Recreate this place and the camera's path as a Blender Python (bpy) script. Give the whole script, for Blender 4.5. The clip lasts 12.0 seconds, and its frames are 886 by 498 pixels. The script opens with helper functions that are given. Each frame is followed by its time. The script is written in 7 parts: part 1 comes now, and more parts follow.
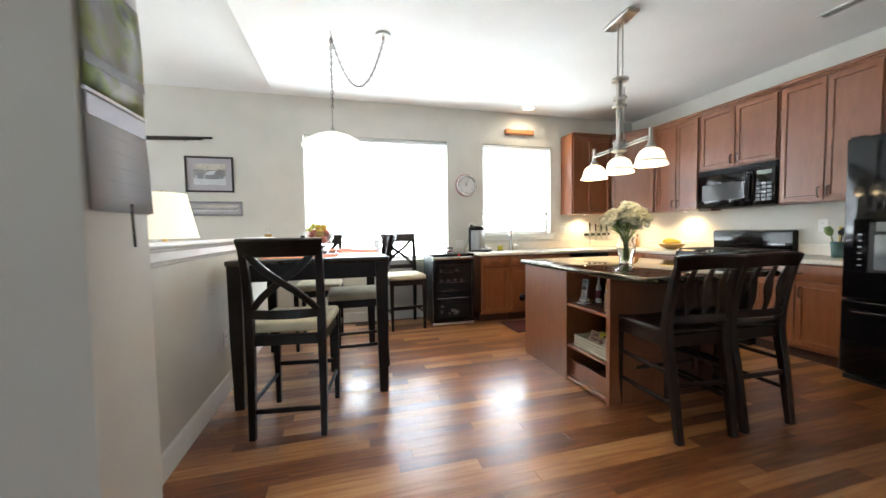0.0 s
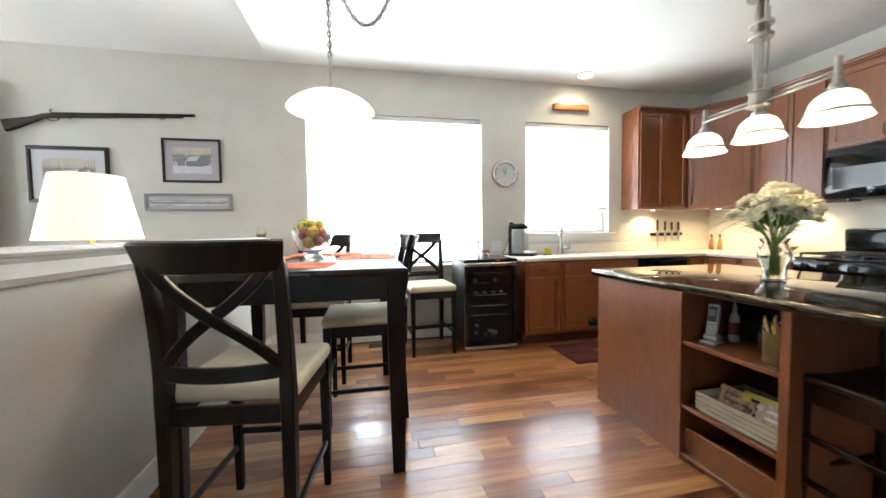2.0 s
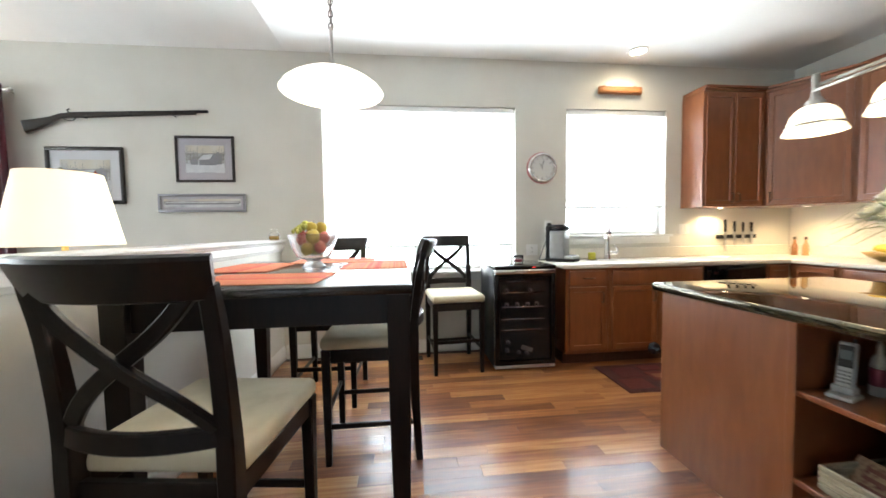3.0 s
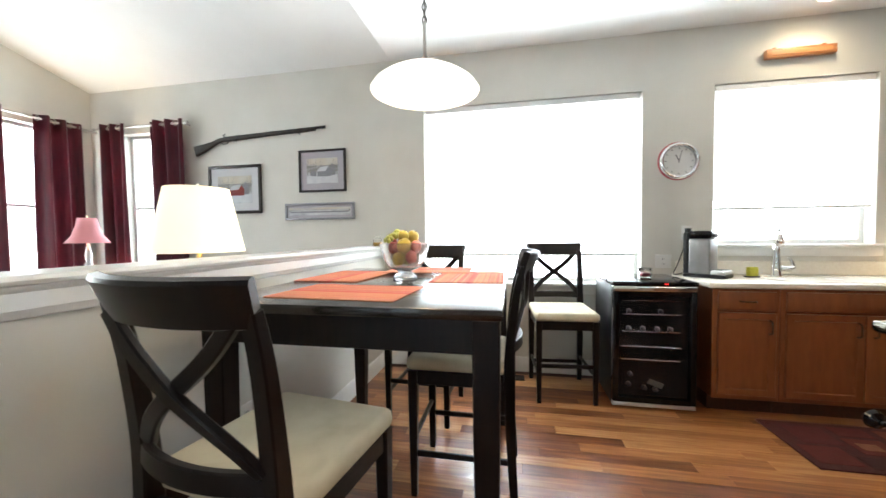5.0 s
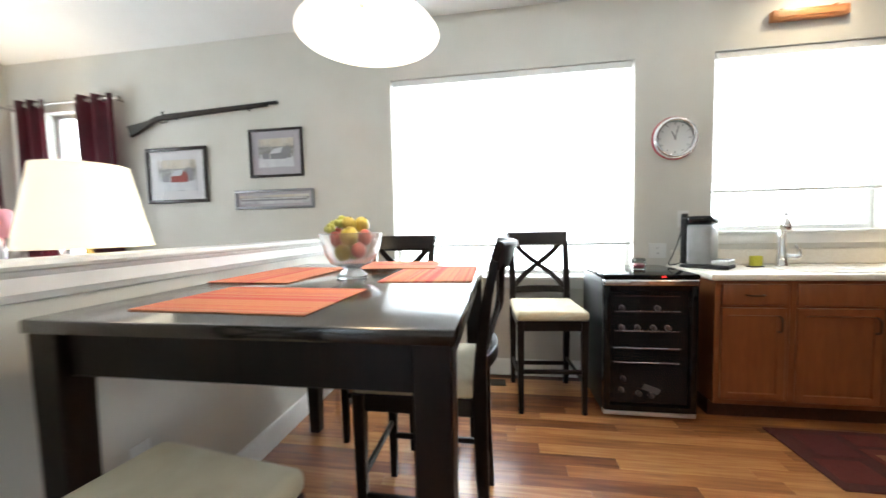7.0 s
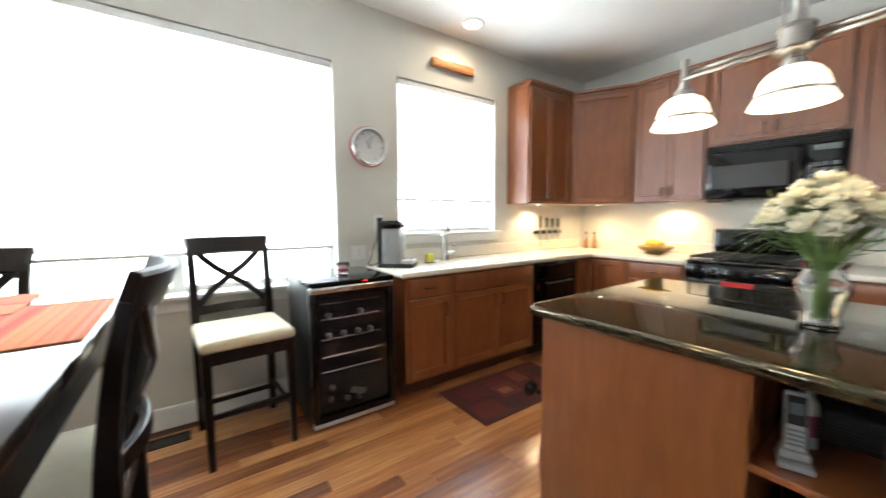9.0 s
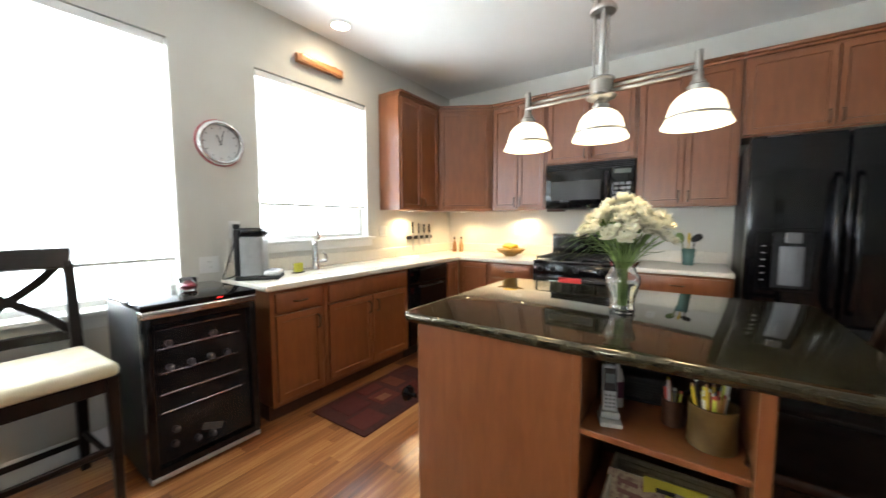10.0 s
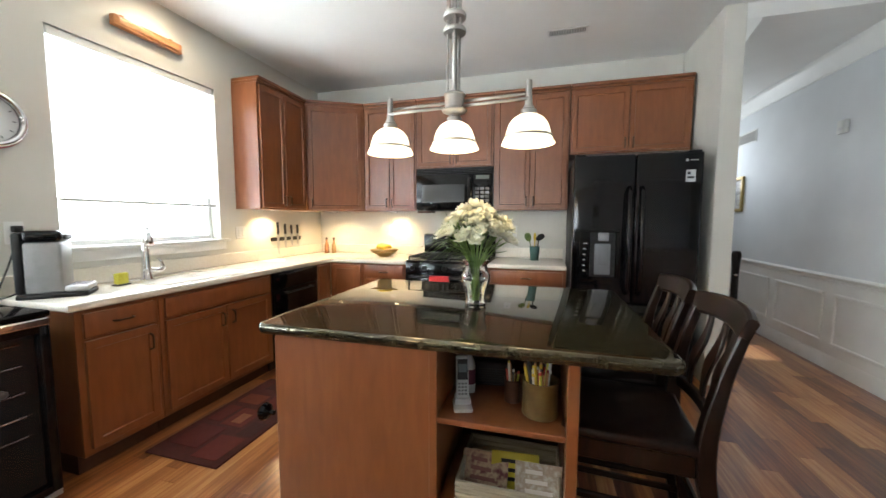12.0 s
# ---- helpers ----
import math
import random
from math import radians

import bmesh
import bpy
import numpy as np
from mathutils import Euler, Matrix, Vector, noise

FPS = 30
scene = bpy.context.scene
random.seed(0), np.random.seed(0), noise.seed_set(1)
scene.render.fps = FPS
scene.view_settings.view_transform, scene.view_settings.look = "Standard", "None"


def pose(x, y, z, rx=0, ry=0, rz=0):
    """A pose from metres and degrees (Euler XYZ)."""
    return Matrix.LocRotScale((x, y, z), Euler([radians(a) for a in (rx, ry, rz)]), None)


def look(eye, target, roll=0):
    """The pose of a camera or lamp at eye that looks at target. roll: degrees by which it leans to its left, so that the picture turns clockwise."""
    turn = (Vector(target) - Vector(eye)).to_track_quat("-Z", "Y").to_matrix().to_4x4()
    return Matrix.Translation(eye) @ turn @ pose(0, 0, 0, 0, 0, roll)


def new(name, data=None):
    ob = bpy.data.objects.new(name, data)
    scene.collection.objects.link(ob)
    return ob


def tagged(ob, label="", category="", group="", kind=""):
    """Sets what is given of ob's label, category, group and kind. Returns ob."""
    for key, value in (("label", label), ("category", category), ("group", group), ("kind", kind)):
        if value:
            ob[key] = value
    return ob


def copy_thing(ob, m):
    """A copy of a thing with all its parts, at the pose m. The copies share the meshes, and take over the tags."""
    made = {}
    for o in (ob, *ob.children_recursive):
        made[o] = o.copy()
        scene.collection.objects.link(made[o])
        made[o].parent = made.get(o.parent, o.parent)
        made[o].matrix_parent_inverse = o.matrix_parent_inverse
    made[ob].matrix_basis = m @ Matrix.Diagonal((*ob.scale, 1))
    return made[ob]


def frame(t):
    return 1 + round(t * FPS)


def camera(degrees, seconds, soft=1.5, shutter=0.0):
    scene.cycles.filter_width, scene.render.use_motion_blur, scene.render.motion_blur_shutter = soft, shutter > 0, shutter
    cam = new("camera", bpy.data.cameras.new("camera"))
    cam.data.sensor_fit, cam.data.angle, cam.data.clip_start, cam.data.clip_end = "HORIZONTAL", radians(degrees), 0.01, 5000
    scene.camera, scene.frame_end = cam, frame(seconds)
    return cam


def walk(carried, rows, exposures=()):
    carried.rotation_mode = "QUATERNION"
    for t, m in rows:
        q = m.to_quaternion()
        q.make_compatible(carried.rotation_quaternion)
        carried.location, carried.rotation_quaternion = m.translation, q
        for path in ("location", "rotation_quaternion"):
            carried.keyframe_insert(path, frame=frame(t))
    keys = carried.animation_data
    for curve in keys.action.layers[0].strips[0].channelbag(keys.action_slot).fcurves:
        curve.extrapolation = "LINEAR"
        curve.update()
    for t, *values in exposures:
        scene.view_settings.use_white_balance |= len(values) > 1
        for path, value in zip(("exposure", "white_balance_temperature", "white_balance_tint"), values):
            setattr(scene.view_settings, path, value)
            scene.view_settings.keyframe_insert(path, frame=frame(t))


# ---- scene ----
cam = camera(102.3, 12.0, shutter=0.6)
PATH = [
    (0, (0.153, 0.358, 1.165), (0.683, 2.284, 1.066), -0.8),
    (0.5, (0.222, 0.606, 1.156), (0.744, 2.533, 1.046), -0.8),
    (1, (0.281, 0.824, 1.167), (0.77, 2.76, 1.063), -0.8),
    (1.5, (0.267, 1.071, 1.16), (0.716, 3.017, 1.055), -0.7),
    (2, (0.286, 1.266, 1.157), (0.692, 3.222, 1.059), -0.8),
    (2.5, (0.36, 1.469, 1.164), (0.698, 3.438, 1.061), -0.8),
    (4.5, (0.525, 1.873, 1.217), (0.247, 3.852, 1.15), -0.7),
    (5, (0.484, 1.877, 1.209), (0.102, 3.838, 1.138), -0.6),
    (5.5, (0.454, 1.879, 1.23), (0.021, 3.83, 1.133), -0.7),
    (6, (0.445, 1.936, 1.2), (-0.005, 3.882, 1.099), -0.8),
    (6.5, (0.489, 2.084, 1.19), (0.053, 4.033, 1.075), -1.0),
    (8.5, (0.626, 2.527, 1.186), (1.382, 4.374, 1.062), -0.8),
    (9, (0.643, 2.468, 1.244), (1.793, 4.096, 1.073), -0.4),
    (9.5, (0.64, 2.487, 1.257), (2.092, 3.853, 1.098), -0.3),
    (10, (0.64, 2.465, 1.267), (2.279, 3.6, 1.113), -0.2),
    (10.5, (0.647, 2.441, 1.276), (2.406, 3.382, 1.128), 0.0),
    (11, (0.646, 2.412, 1.286), (2.485, 3.182, 1.129), -0.1),
    (11.5, (0.655, 2.399, 1.284), (2.545, 3.035, 1.127), 0.1),
    (12, (0.658, 2.391, 1.285), (2.578, 2.929, 1.125), 0.1),
]
walk(cam, [(t, look(eye, target, roll)) for t, eye, target, roll in PATH])

# ---- world, sun, large lights, exposure ----
world = bpy.data.worlds.new("sky")
scene.world = world
world.use_nodes = True
sky_node = world.node_tree.nodes.new("ShaderNodeTexSky")
sky_node.sky_type = "NISHITA"
sky_node.sun_disc = False
sky_node.sun_elevation = radians(48)
sky_node.sun_rotation = radians(95)
sky_back = world.node_tree.nodes["Background"]
sky_back.inputs["Strength"].default_value = 0.15
world.node_tree.links.new(sky_node.outputs[0], sky_back.inputs["Color"])
sun = new("sun", bpy.data.lights.new("sun", "SUN"))
sun.data.energy, sun.data.angle, sun.data.color = 3.0, radians(0.6), (1.0, 0.95, 0.87)
sun.matrix_world = look((14, -1.2, 15.5), (0, 0, 0))

# lamp powers in watts
BIG_WINDOW, SINK_WINDOW, LIVING_WINDOW, SIDE_WINDOW, REAR_WINDOW, HALL_FILL = 300, 100, 90, 215, 24, 15
PUCK, CAN, SHADE_BULB, DINING_BULB, TABLE_BULB = 24.0, 15, 3, 7, 5


def area_lamp(name, eye, target, w, h, watts, colour=(0.85, 0.945, 1.0)):
    d = bpy.data.lights.new(name, "AREA")
    d.shape, d.size, d.size_y, d.energy, d.color = "RECTANGLE", w, h, watts, colour
    ob = new(name, d)
    ob.matrix_world = look(eye, target)
    return ob


def point_lamp(name, place, watts, colour, radius=0.03):
    d = bpy.data.lights.new(name, "POINT")
    d.energy, d.color, d.shadow_soft_size = watts, colour, radius
    ob = new(name, d)
    ob.location = place
    return ob


def spot_lamp(name, place, target, watts, colour, angle, blend=0.6, radius=0.03):
    d = bpy.data.lights.new(name, "SPOT")
    d.energy, d.color, d.spot_size, d.spot_blend, d.shadow_soft_size = watts, colour, radians(angle), blend, radius
    ob = new(name, d)
    ob.matrix_world = look(place, target)
    return ob


WARM = (1.0, 0.73, 0.39)
NORTH, EAST, WEST, SOUTH = 5.10, 4.60, -4.15, -3.2   # inner faces of the outer walls
CEIL = 2.84
area_lamp("opening_light", (0.61, 5.285, 1.6), (0.61, 0, 1.6), 2.1, 1.75, BIG_WINDOW)
area_lamp("opening_light", (2.6, 5.285, 1.73), (2.6, 0, 1.73), 1.35, 1.45, SINK_WINDOW)
area_lamp("opening_light", (-3.35, 5.29, 1.55), (-3.35, 0, 1.55), 1.1, 1.75, LIVING_WINDOW)
area_lamp("opening_light", (-4.34, 4.1, 1.55), (0, 4.1, 1.55), 1.9, 1.75, SIDE_WINDOW)
area_lamp("opening_light", (-1.45, -3.4, 1.5), (-1.2, 0, 1.4), 1.9, 1.9, REAR_WINDOW, (0.70, 0.85, 1.0))

# fill lamp added to brighten the hall; no window is known there
area_lamp("opening_light", (6.9, 0.5, 2.08), (0, 0.0, 2.0), 0.9, 0.62, HALL_FILL, (0.85, 0.92, 1.0))

# ---- materials ----


def material(name, base=(0.8, 0.8, 0.8), rough=0.5, metal=0.0, **more):
    m = bpy.data.materials.new(name)
    m.use_nodes = True
    b = m.node_tree.nodes["Principled BSDF"]
    b.inputs["Base Color"].default_value = (*base, 1)
    b.inputs["Roughness"].default_value = rough
    b.inputs["Metallic"].default_value = metal
    for key, value in more.items():
        b.inputs[key.replace("_", " ")].default_value = value
    return m


def textured(name, colours, rough=(0.4, 0.5), scale=(1, 1, 1), detail=6, noise_scale=4.0, bump=0.1, bump_scale=60, coarse=1.5, metal=0.0, distort=0.0, per="none", coat=0.0, coat_rough=0.12, spread=(0.35, 0.65)):
    """A Principled surface whose colour runs over a ramp by stretched fine noise and coarse stains, with bump and uneven gloss."""
    m = material(name, colours[0], rough[0], metal)
    n, l = m.node_tree.nodes, m.node_tree.links
    b = n["Principled BSDF"]
    b.inputs["Coat Weight"].default_value = coat
    b.inputs["Coat Roughness"].default_value = coat_rough
    co = n.new("ShaderNodeTexCoord")
    mp = n.new("ShaderNodeMapping")
    mp.inputs["Scale"].default_value = scale
    l.new(co.outputs["Object"], mp.inputs["Vector"])
    fine = n.new("ShaderNodeTexNoise")
    fine.inputs["Scale"].default_value, fine.inputs["Detail"].default_value, fine.inputs["Distortion"].default_value = noise_scale, detail, distort
    l.new(mp.outputs[0], fine.inputs["Vector"])
    big = n.new("ShaderNodeTexNoise")
    big.inputs["Scale"].default_value, big.inputs["Detail"].default_value = coarse, 2
    l.new(co.outputs["Object"], big.inputs["Vector"])
    mix = n.new("ShaderNodeMath")
    mix.operation = "MULTIPLY_ADD"
    mix.inputs[1].default_value, mix.inputs[2].default_value = 0.65, 0.0
    l.new(fine.outputs["Fac"], mix.inputs[0])
    add = n.new("ShaderNodeMath")
    add.operation = "MULTIPLY_ADD"
    add.inputs[1].default_value = 0.35
    l.new(big.outputs["Fac"], add.inputs[0])
    l.new(mix.outputs[0], add.inputs[2])
    last = add
    if per != "none":
        src = n.new("ShaderNodeObjectInfo") if per == "object" else n.new("ShaderNodeNewGeometry")
        out = src.outputs["Random"] if per == "object" else src.outputs["Random Per Island"]
        shift = n.new("ShaderNodeMath")
        shift.operation = "MULTIPLY_ADD"
        shift.inputs[1].default_value = 0.5
        l.new(out, shift.inputs[0])
        half = n.new("ShaderNodeMath")
        half.operation = "SUBTRACT"
        half.inputs[1].default_value = 0.25
        l.new(add.outputs[0], half.inputs[0])
        l.new(half.outputs[0], shift.inputs[2])
        last = shift
        # each piece gets its own stretch of grain
        jump = n.new("ShaderNodeVectorMath")
        jump.operation = "SCALE"
        jump.inputs[0].default_value = (37, 53, 11)
        l.new(out, jump.inputs["Scale"])
        l.new(jump.outputs[0], mp.inputs["Location"])
    ramp = n.new("ShaderNodeValToRGB")
    els = ramp.color_ramp.elements
    while len(els) < len(colours):
        els.new(0.5)
    for i, c in enumerate(colours):
        els[i].position = spread[0] + (spread[1] - spread[0]) * i / max(1, len(colours) - 1)
        els[i].color = (*c, 1)
    l.new(last.outputs[0], ramp.inputs[0])
    l.new(ramp.outputs[0], b.inputs["Base Color"])
    rr = n.new("ShaderNodeMapRange")
    rr.inputs["To Min"].default_value, rr.inputs["To Max"].default_value = rough
    l.new(big.outputs["Fac"], rr.inputs["Value"])
    l.new(rr.outputs[0], b.inputs["Roughness"])
    if bump:
        bn = n.new("ShaderNodeTexNoise")
        bn.inputs["Scale"].default_value, bn.inputs["Detail"].default_value = bump_scale, 3
        l.new(mp.outputs[0], bn.inputs["Vector"])
        bp = n.new("ShaderNodeBump")
        bp.inputs["Strength"].default_value, bp.inputs["Distance"].default_value = bump, 0.004
        l.new(bn.outputs["Fac"], bp.inputs["Height"])
        l.new(bp.outputs[0], b.inputs["Normal"])
    return m


def glowing(name, colour, strength, base=(0.9, 0.88, 0.82), rough=0.3):
    m = material(name, base, rough)
    b = m.node_tree.nodes["Principled BSDF"]
    b.inputs["Emission Color"].default_value = (*colour, 1)
    b.inputs["Emission Strength"].default_value = strength
    return m


def glass(name, colour=(1, 1, 1), rough=0.0, ior=1.45):
    m = material(name, colour, rough)
    b = m.node_tree.nodes["Principled BSDF"]
    b.inputs["Transmission Weight"].default_value = 1.0
    b.inputs["IOR"].default_value = ior
    return m


def translucent(name, colour, share=0.5):
    m = bpy.data.materials.new(name)
    m.use_nodes = True
    n, l = m.node_tree.nodes, m.node_tree.links
    b = n["Principled BSDF"]
    b.inputs["Base Color"].default_value = (*colour, 1)
    b.inputs["Roughness"].default_value = 0.5
    t = n.new("ShaderNodeBsdfTranslucent")
    t.inputs["Color"].default_value = (*colour, 1)
    mix = n.new("ShaderNodeMixShader")
    mix.inputs[0].default_value = share
    l.new(b.outputs[0], mix.inputs[1])
    l.new(t.outputs[0], mix.inputs[2])
    l.new(mix.outputs[0], n["Material Output"].inputs["Surface"])
    return m


M_WALL = textured("greige_wall_paint", [(0.62, 0.605, 0.55), (0.67, 0.655, 0.60)], (0.55, 0.75), noise_scale=3, bump=0.06, bump_scale=220)
M_HALL = textured("blue_grey_wall_paint", [(0.71, 0.735, 0.76), (0.76, 0.785, 0.81)], (0.55, 0.75), noise_scale=3, bump=0.06, bump_scale=220)
M_CEIL = textured("white_ceiling_paint", [(0.80, 0.80, 0.78), (0.85, 0.85, 0.83)], (0.7, 0.9), noise_scale=2, bump=0.1, bump_scale=300)
M_TRIM = textured("white_trim_paint", [(0.76, 0.76, 0.74), (0.83, 0.83, 0.81)], (0.3, 0.45), noise_scale=5, bump=0.03, bump_scale=90)
M_CAB = textured("maple_stained_cabinet", [(0.165, 0.047, 0.0135), (0.20, 0.061, 0.018), (0.237, 0.078, 0.025)], (0.28, 0.42), (6, 6, 1.1), noise_scale=5, detail=7, bump=0.03, bump_scale=60, coarse=4.5, distort=0.4, spread=(0.3, 0.7), coat=0.55, coat_rough=0.30)
# dark wood of small parts; on the island, maple with shade in its colour
M_CABDARK = textured("dark_and_shaded_cabinet_stain", [(0.045, 0.015, 0.007), (0.07, 0.024, 0.010)], (0.4, 0.5), (9, 0.7, 9), noise_scale=5, bump=0.04)
FLOOR_TONES = [(0.115, 0.030, 0.009), (0.235, 0.074, 0.021), (0.39, 0.152, 0.047), (0.55, 0.28, 0.105)]
M_PLANK = textured("cherry_floor_plank", FLOOR_TONES, (0.26, 0.42), (0.9, 14, 14), noise_scale=4, bump=0.012, bump_scale=20, distort=0.25, per="object", coat=0.8, coat_rough=0.19, spread=(0.22, 0.8))
M_PLANKREST = textured("cherry_floor_planks_rest", FLOOR_TONES, (0.26, 0.42), (0.9, 14, 14), noise_scale=4, bump=0.012, bump_scale=20, distort=0.25, per="island", coat=0.8, coat_rough=0.19, spread=(0.22, 0.8))
M_SUBFLOOR = material("floor_joint_dark", (0.06, 0.022, 0.010), 0.6)
M_ESP = textured("espresso_wood", [(0.006, 0.0035, 0.003), (0.014, 0.0075, 0.0055)], (0.28, 0.42), (8, 8, 0.8), noise_scale=5, bump=0.04, bump_scale=60)
M_STOOL = textured("dark_walnut_stool", [(0.006, 0.003, 0.0025), (0.022, 0.008, 0.004)], (0.24, 0.38), (8, 8, 0.8), noise_scale=5, bump=0.04, bump_scale=60)
M_SEAT = textured("cream_microfibre", [(0.50, 0.44, 0.295), (0.62, 0.56, 0.41), (0.70, 0.645, 0.50)], (0.85, 0.95), noise_scale=5, bump=0.25, bump_scale=500, coarse=7, distort=0.6, spread=(0.32, 0.66))
M_COUNTER = textured("cream_solid_surface", [(0.74, 0.69, 0.60), (0.82, 0.78, 0.70)], (0.22, 0.3), noise_scale=60, bump=0.0)
M_BLACK = textured("black_enamel", [(0.003, 0.003, 0.004), (0.006, 0.006, 0.007)], (0.05, 0.10), noise_scale=3, bump=0.0)
M_BLACKMAT = textured("black_textured_plastic", [(0.008, 0.008, 0.009), (0.02, 0.02, 0.022)], (0.35, 0.5), noise_scale=30, bump=0.08, bump_scale=200)
M_IRON = material("cast_iron_grate", (0.012, 0.012, 0.012), 0.55)
M_NICKEL = textured("brushed_nickel", [(0.46, 0.44, 0.41), (0.56, 0.54, 0.50)], (0.28, 0.38), (1, 1, 25), noise_scale=20, bump=0.02, metal=1.0)
M_CHAIN = material("dull_pewter_chain", (0.20, 0.19, 0.175), 0.5, 0.6)
M_CHROME = material("chrome", (0.78, 0.78, 0.78), 0.08, 1.0)
M_BRONZE = material("dark_bronze_pull", (0.09, 0.065, 0.05), 0.35, 0.9)
M_STEEL = textured("brushed_steel", [(0.45, 0.45, 0.45), (0.55, 0.55, 0.55)], (0.25, 0.35), (1, 1, 30), noise_scale=20, bump=0.02, metal=1.0)
M_SATIN = textured("satin_aluminium", [(0.50, 0.50, 0.50), (0.62, 0.62, 0.62)], (0.32, 0.45), (1, 1, 30), noise_scale=20, bump=0.02, metal=0.7)
M_WHITE = material("white_plastic", (0.75, 0.75, 0.73), 0.35)
for m in (M_ESP, M_STOOL, M_BLACKMAT):
    m.node_tree.nodes["Principled BSDF"].inputs["Specular IOR Level"].default_value = 0.3
M_GLASS = glass("clear_glass")
M_THIN = glass("thin_clear_glass", (1, 1, 1), 0.0, 1.14)
M_DARKGLASS = material("smoked_glass_door", (0.01, 0.01, 0.011), 0.04)
M_BLIND = translucent("white_blind_slat", (0.92, 0.93, 0.94), 0.6)
M_SHADE = glowing("lit_frosted_shade", (1.0, 0.84, 0.58), 2.0)
M_BLACK.node_tree.nodes["Principled BSDF"].inputs["Specular IOR Level"].default_value = 0.36
M_ALAB = glowing("lit_white_glass_bowl", (1.0, 0.93, 0.8), 1.6)
M_LAMPSHADE = glowing("lit_linen_shade", (1.0, 0.88, 0.66), 0.78, (0.85, 0.8, 0.68), 0.8)
M_PINKSHADE = glowing("lit_pink_shade", (1.0, 0.36, 0.36), 0.2, (0.45, 0.19, 0.21), 0.8)
M_BULB = glowing("lit_lens", (1.0, 0.86, 0.62), 45.0)
M_GREEN = textured("leaf_green", [(0.065, 0.12, 0.025), (0.17, 0.24, 0.06)], (0.4, 0.55), noise_scale=25, bump=0.1)
M_STEM = textured("pale_stem_green", [(0.16, 0.26, 0.06), (0.26, 0.38, 0.11)], (0.4, 0.5), noise_scale=20, bump=0.0)
M_LAWN = textured("lawn", [(0.05, 0.10, 0.03), (0.09, 0.16, 0.05)], (0.8, 0.95), noise_scale=0.4, bump=0.3, bump_scale=30)


def granite():
    m = material("black_speckled_granite", (0.01, 0.01, 0.01), 0.03, 0.0, IOR=1.75, Specular_Tint=(1.0, 0.88, 0.64, 1.0))
    n, l = m.node_tree.nodes, m.node_tree.links
    b = n["Principled BSDF"]
    co = n.new("ShaderNodeTexCoord")
    v = n.new("ShaderNodeTexVoronoi")
    v.inputs["Scale"].default_value = 420
    l.new(co.outputs["Object"], v.inputs["Vector"])
    no = n.new("ShaderNodeTexNoise")
    no.inputs["Scale"].default_value, no.inputs["Detail"].default_value = 35, 5
    l.new(co.outputs["Object"], no.inputs["Vector"])
    r = n.new("ShaderNodeValToRGB")
    r.color_ramp.elements[0].position, r.color_ramp.elements[0].color = 0.45, (0.006, 0.007, 0.006, 1)
    r.color_ramp.elements[1].position, r.color_ramp.elements[1].color = 0.85, (0.06, 0.047, 0.022, 1)
    mul = n.new("ShaderNodeMath")
    mul.operation = "MULTIPLY_ADD"
    mul.inputs[1].default_value = 0.35
    bw = n.new("ShaderNodeRGBToBW")
    l.new(v.outputs["Color"], bw.inputs[0])
    l.new(bw.outputs[0], mul.inputs[0])
    sc = n.new("ShaderNodeMath")
    sc.operation = "MULTIPLY"
    sc.inputs[1].default_value = 0.75
    l.new(no.outputs["Fac"], sc.inputs[0])
    l.new(sc.outputs[0], mul.inputs[2])
    l.new(mul.outputs[0], r.inputs[0])
    l.new(r.outputs[0], b.inputs["Base Color"])
    return m


M_GRANITE = granite()


def striped(name, colours, axis, period):
    """Woven stripes across one axis, with a fine weave."""
    m = material(name, colours[0], 0.85)
    n, l = m.node_tree.nodes, m.node_tree.links
    co = n.new("ShaderNodeTexCoord")
    sp = n.new("ShaderNodeSeparateXYZ")
    l.new(co.outputs["Object"], sp.inputs[0])
    sc = n.new("ShaderNodeMath")
    sc.operation = "MULTIPLY"
    sc.inputs[1].default_value = 1 / period
    l.new(sp.outputs[axis], sc.inputs[0])
    no = n.new("ShaderNodeTexNoise")
    no.noise_dimensions = "1D"
    no.inputs["Scale"].default_value, no.inputs["Detail"].default_value = 1.0, 4
    l.new(sc.outputs[0], no.inputs["W"])
    r = n.new("ShaderNodeValToRGB")
    els = r.color_ramp.elements
    while len(els) < len(colours):
        els.new(0.5)
    for i, c in enumerate(colours):
        els[i].position, els[i].color = 0.32 + 0.36 * i / (len(colours) - 1), (*c, 1)
    l.new(no.outputs["Fac"], r.inputs[0])
    l.new(r.outputs[0], n["Principled BSDF"].inputs["Base Color"])
    w = n.new("ShaderNodeTexNoise")
    w.inputs["Scale"].default_value = 700
    l.new(co.outputs["Object"], w.inputs["Vector"])
    bp = n.new("ShaderNodeBump")
    bp.inputs["Strength"].default_value, bp.inputs["Distance"].default_value = 0.4, 0.002
    l.new(w.outputs["Fac"], bp.inputs["Height"])
    l.new(bp.outputs[0], n["Principled BSDF"].inputs["Normal"])
    return m


M_MAT = striped("orange_striped_weave", [(0.56, 0.075, 0.06), (0.62, 0.13, 0.085), (0.62, 0.26, 0.12), (0.57, 0.08, 0.07), (0.60, 0.38, 0.20)], "Y", 0.045)

# ---- mesh helpers ----


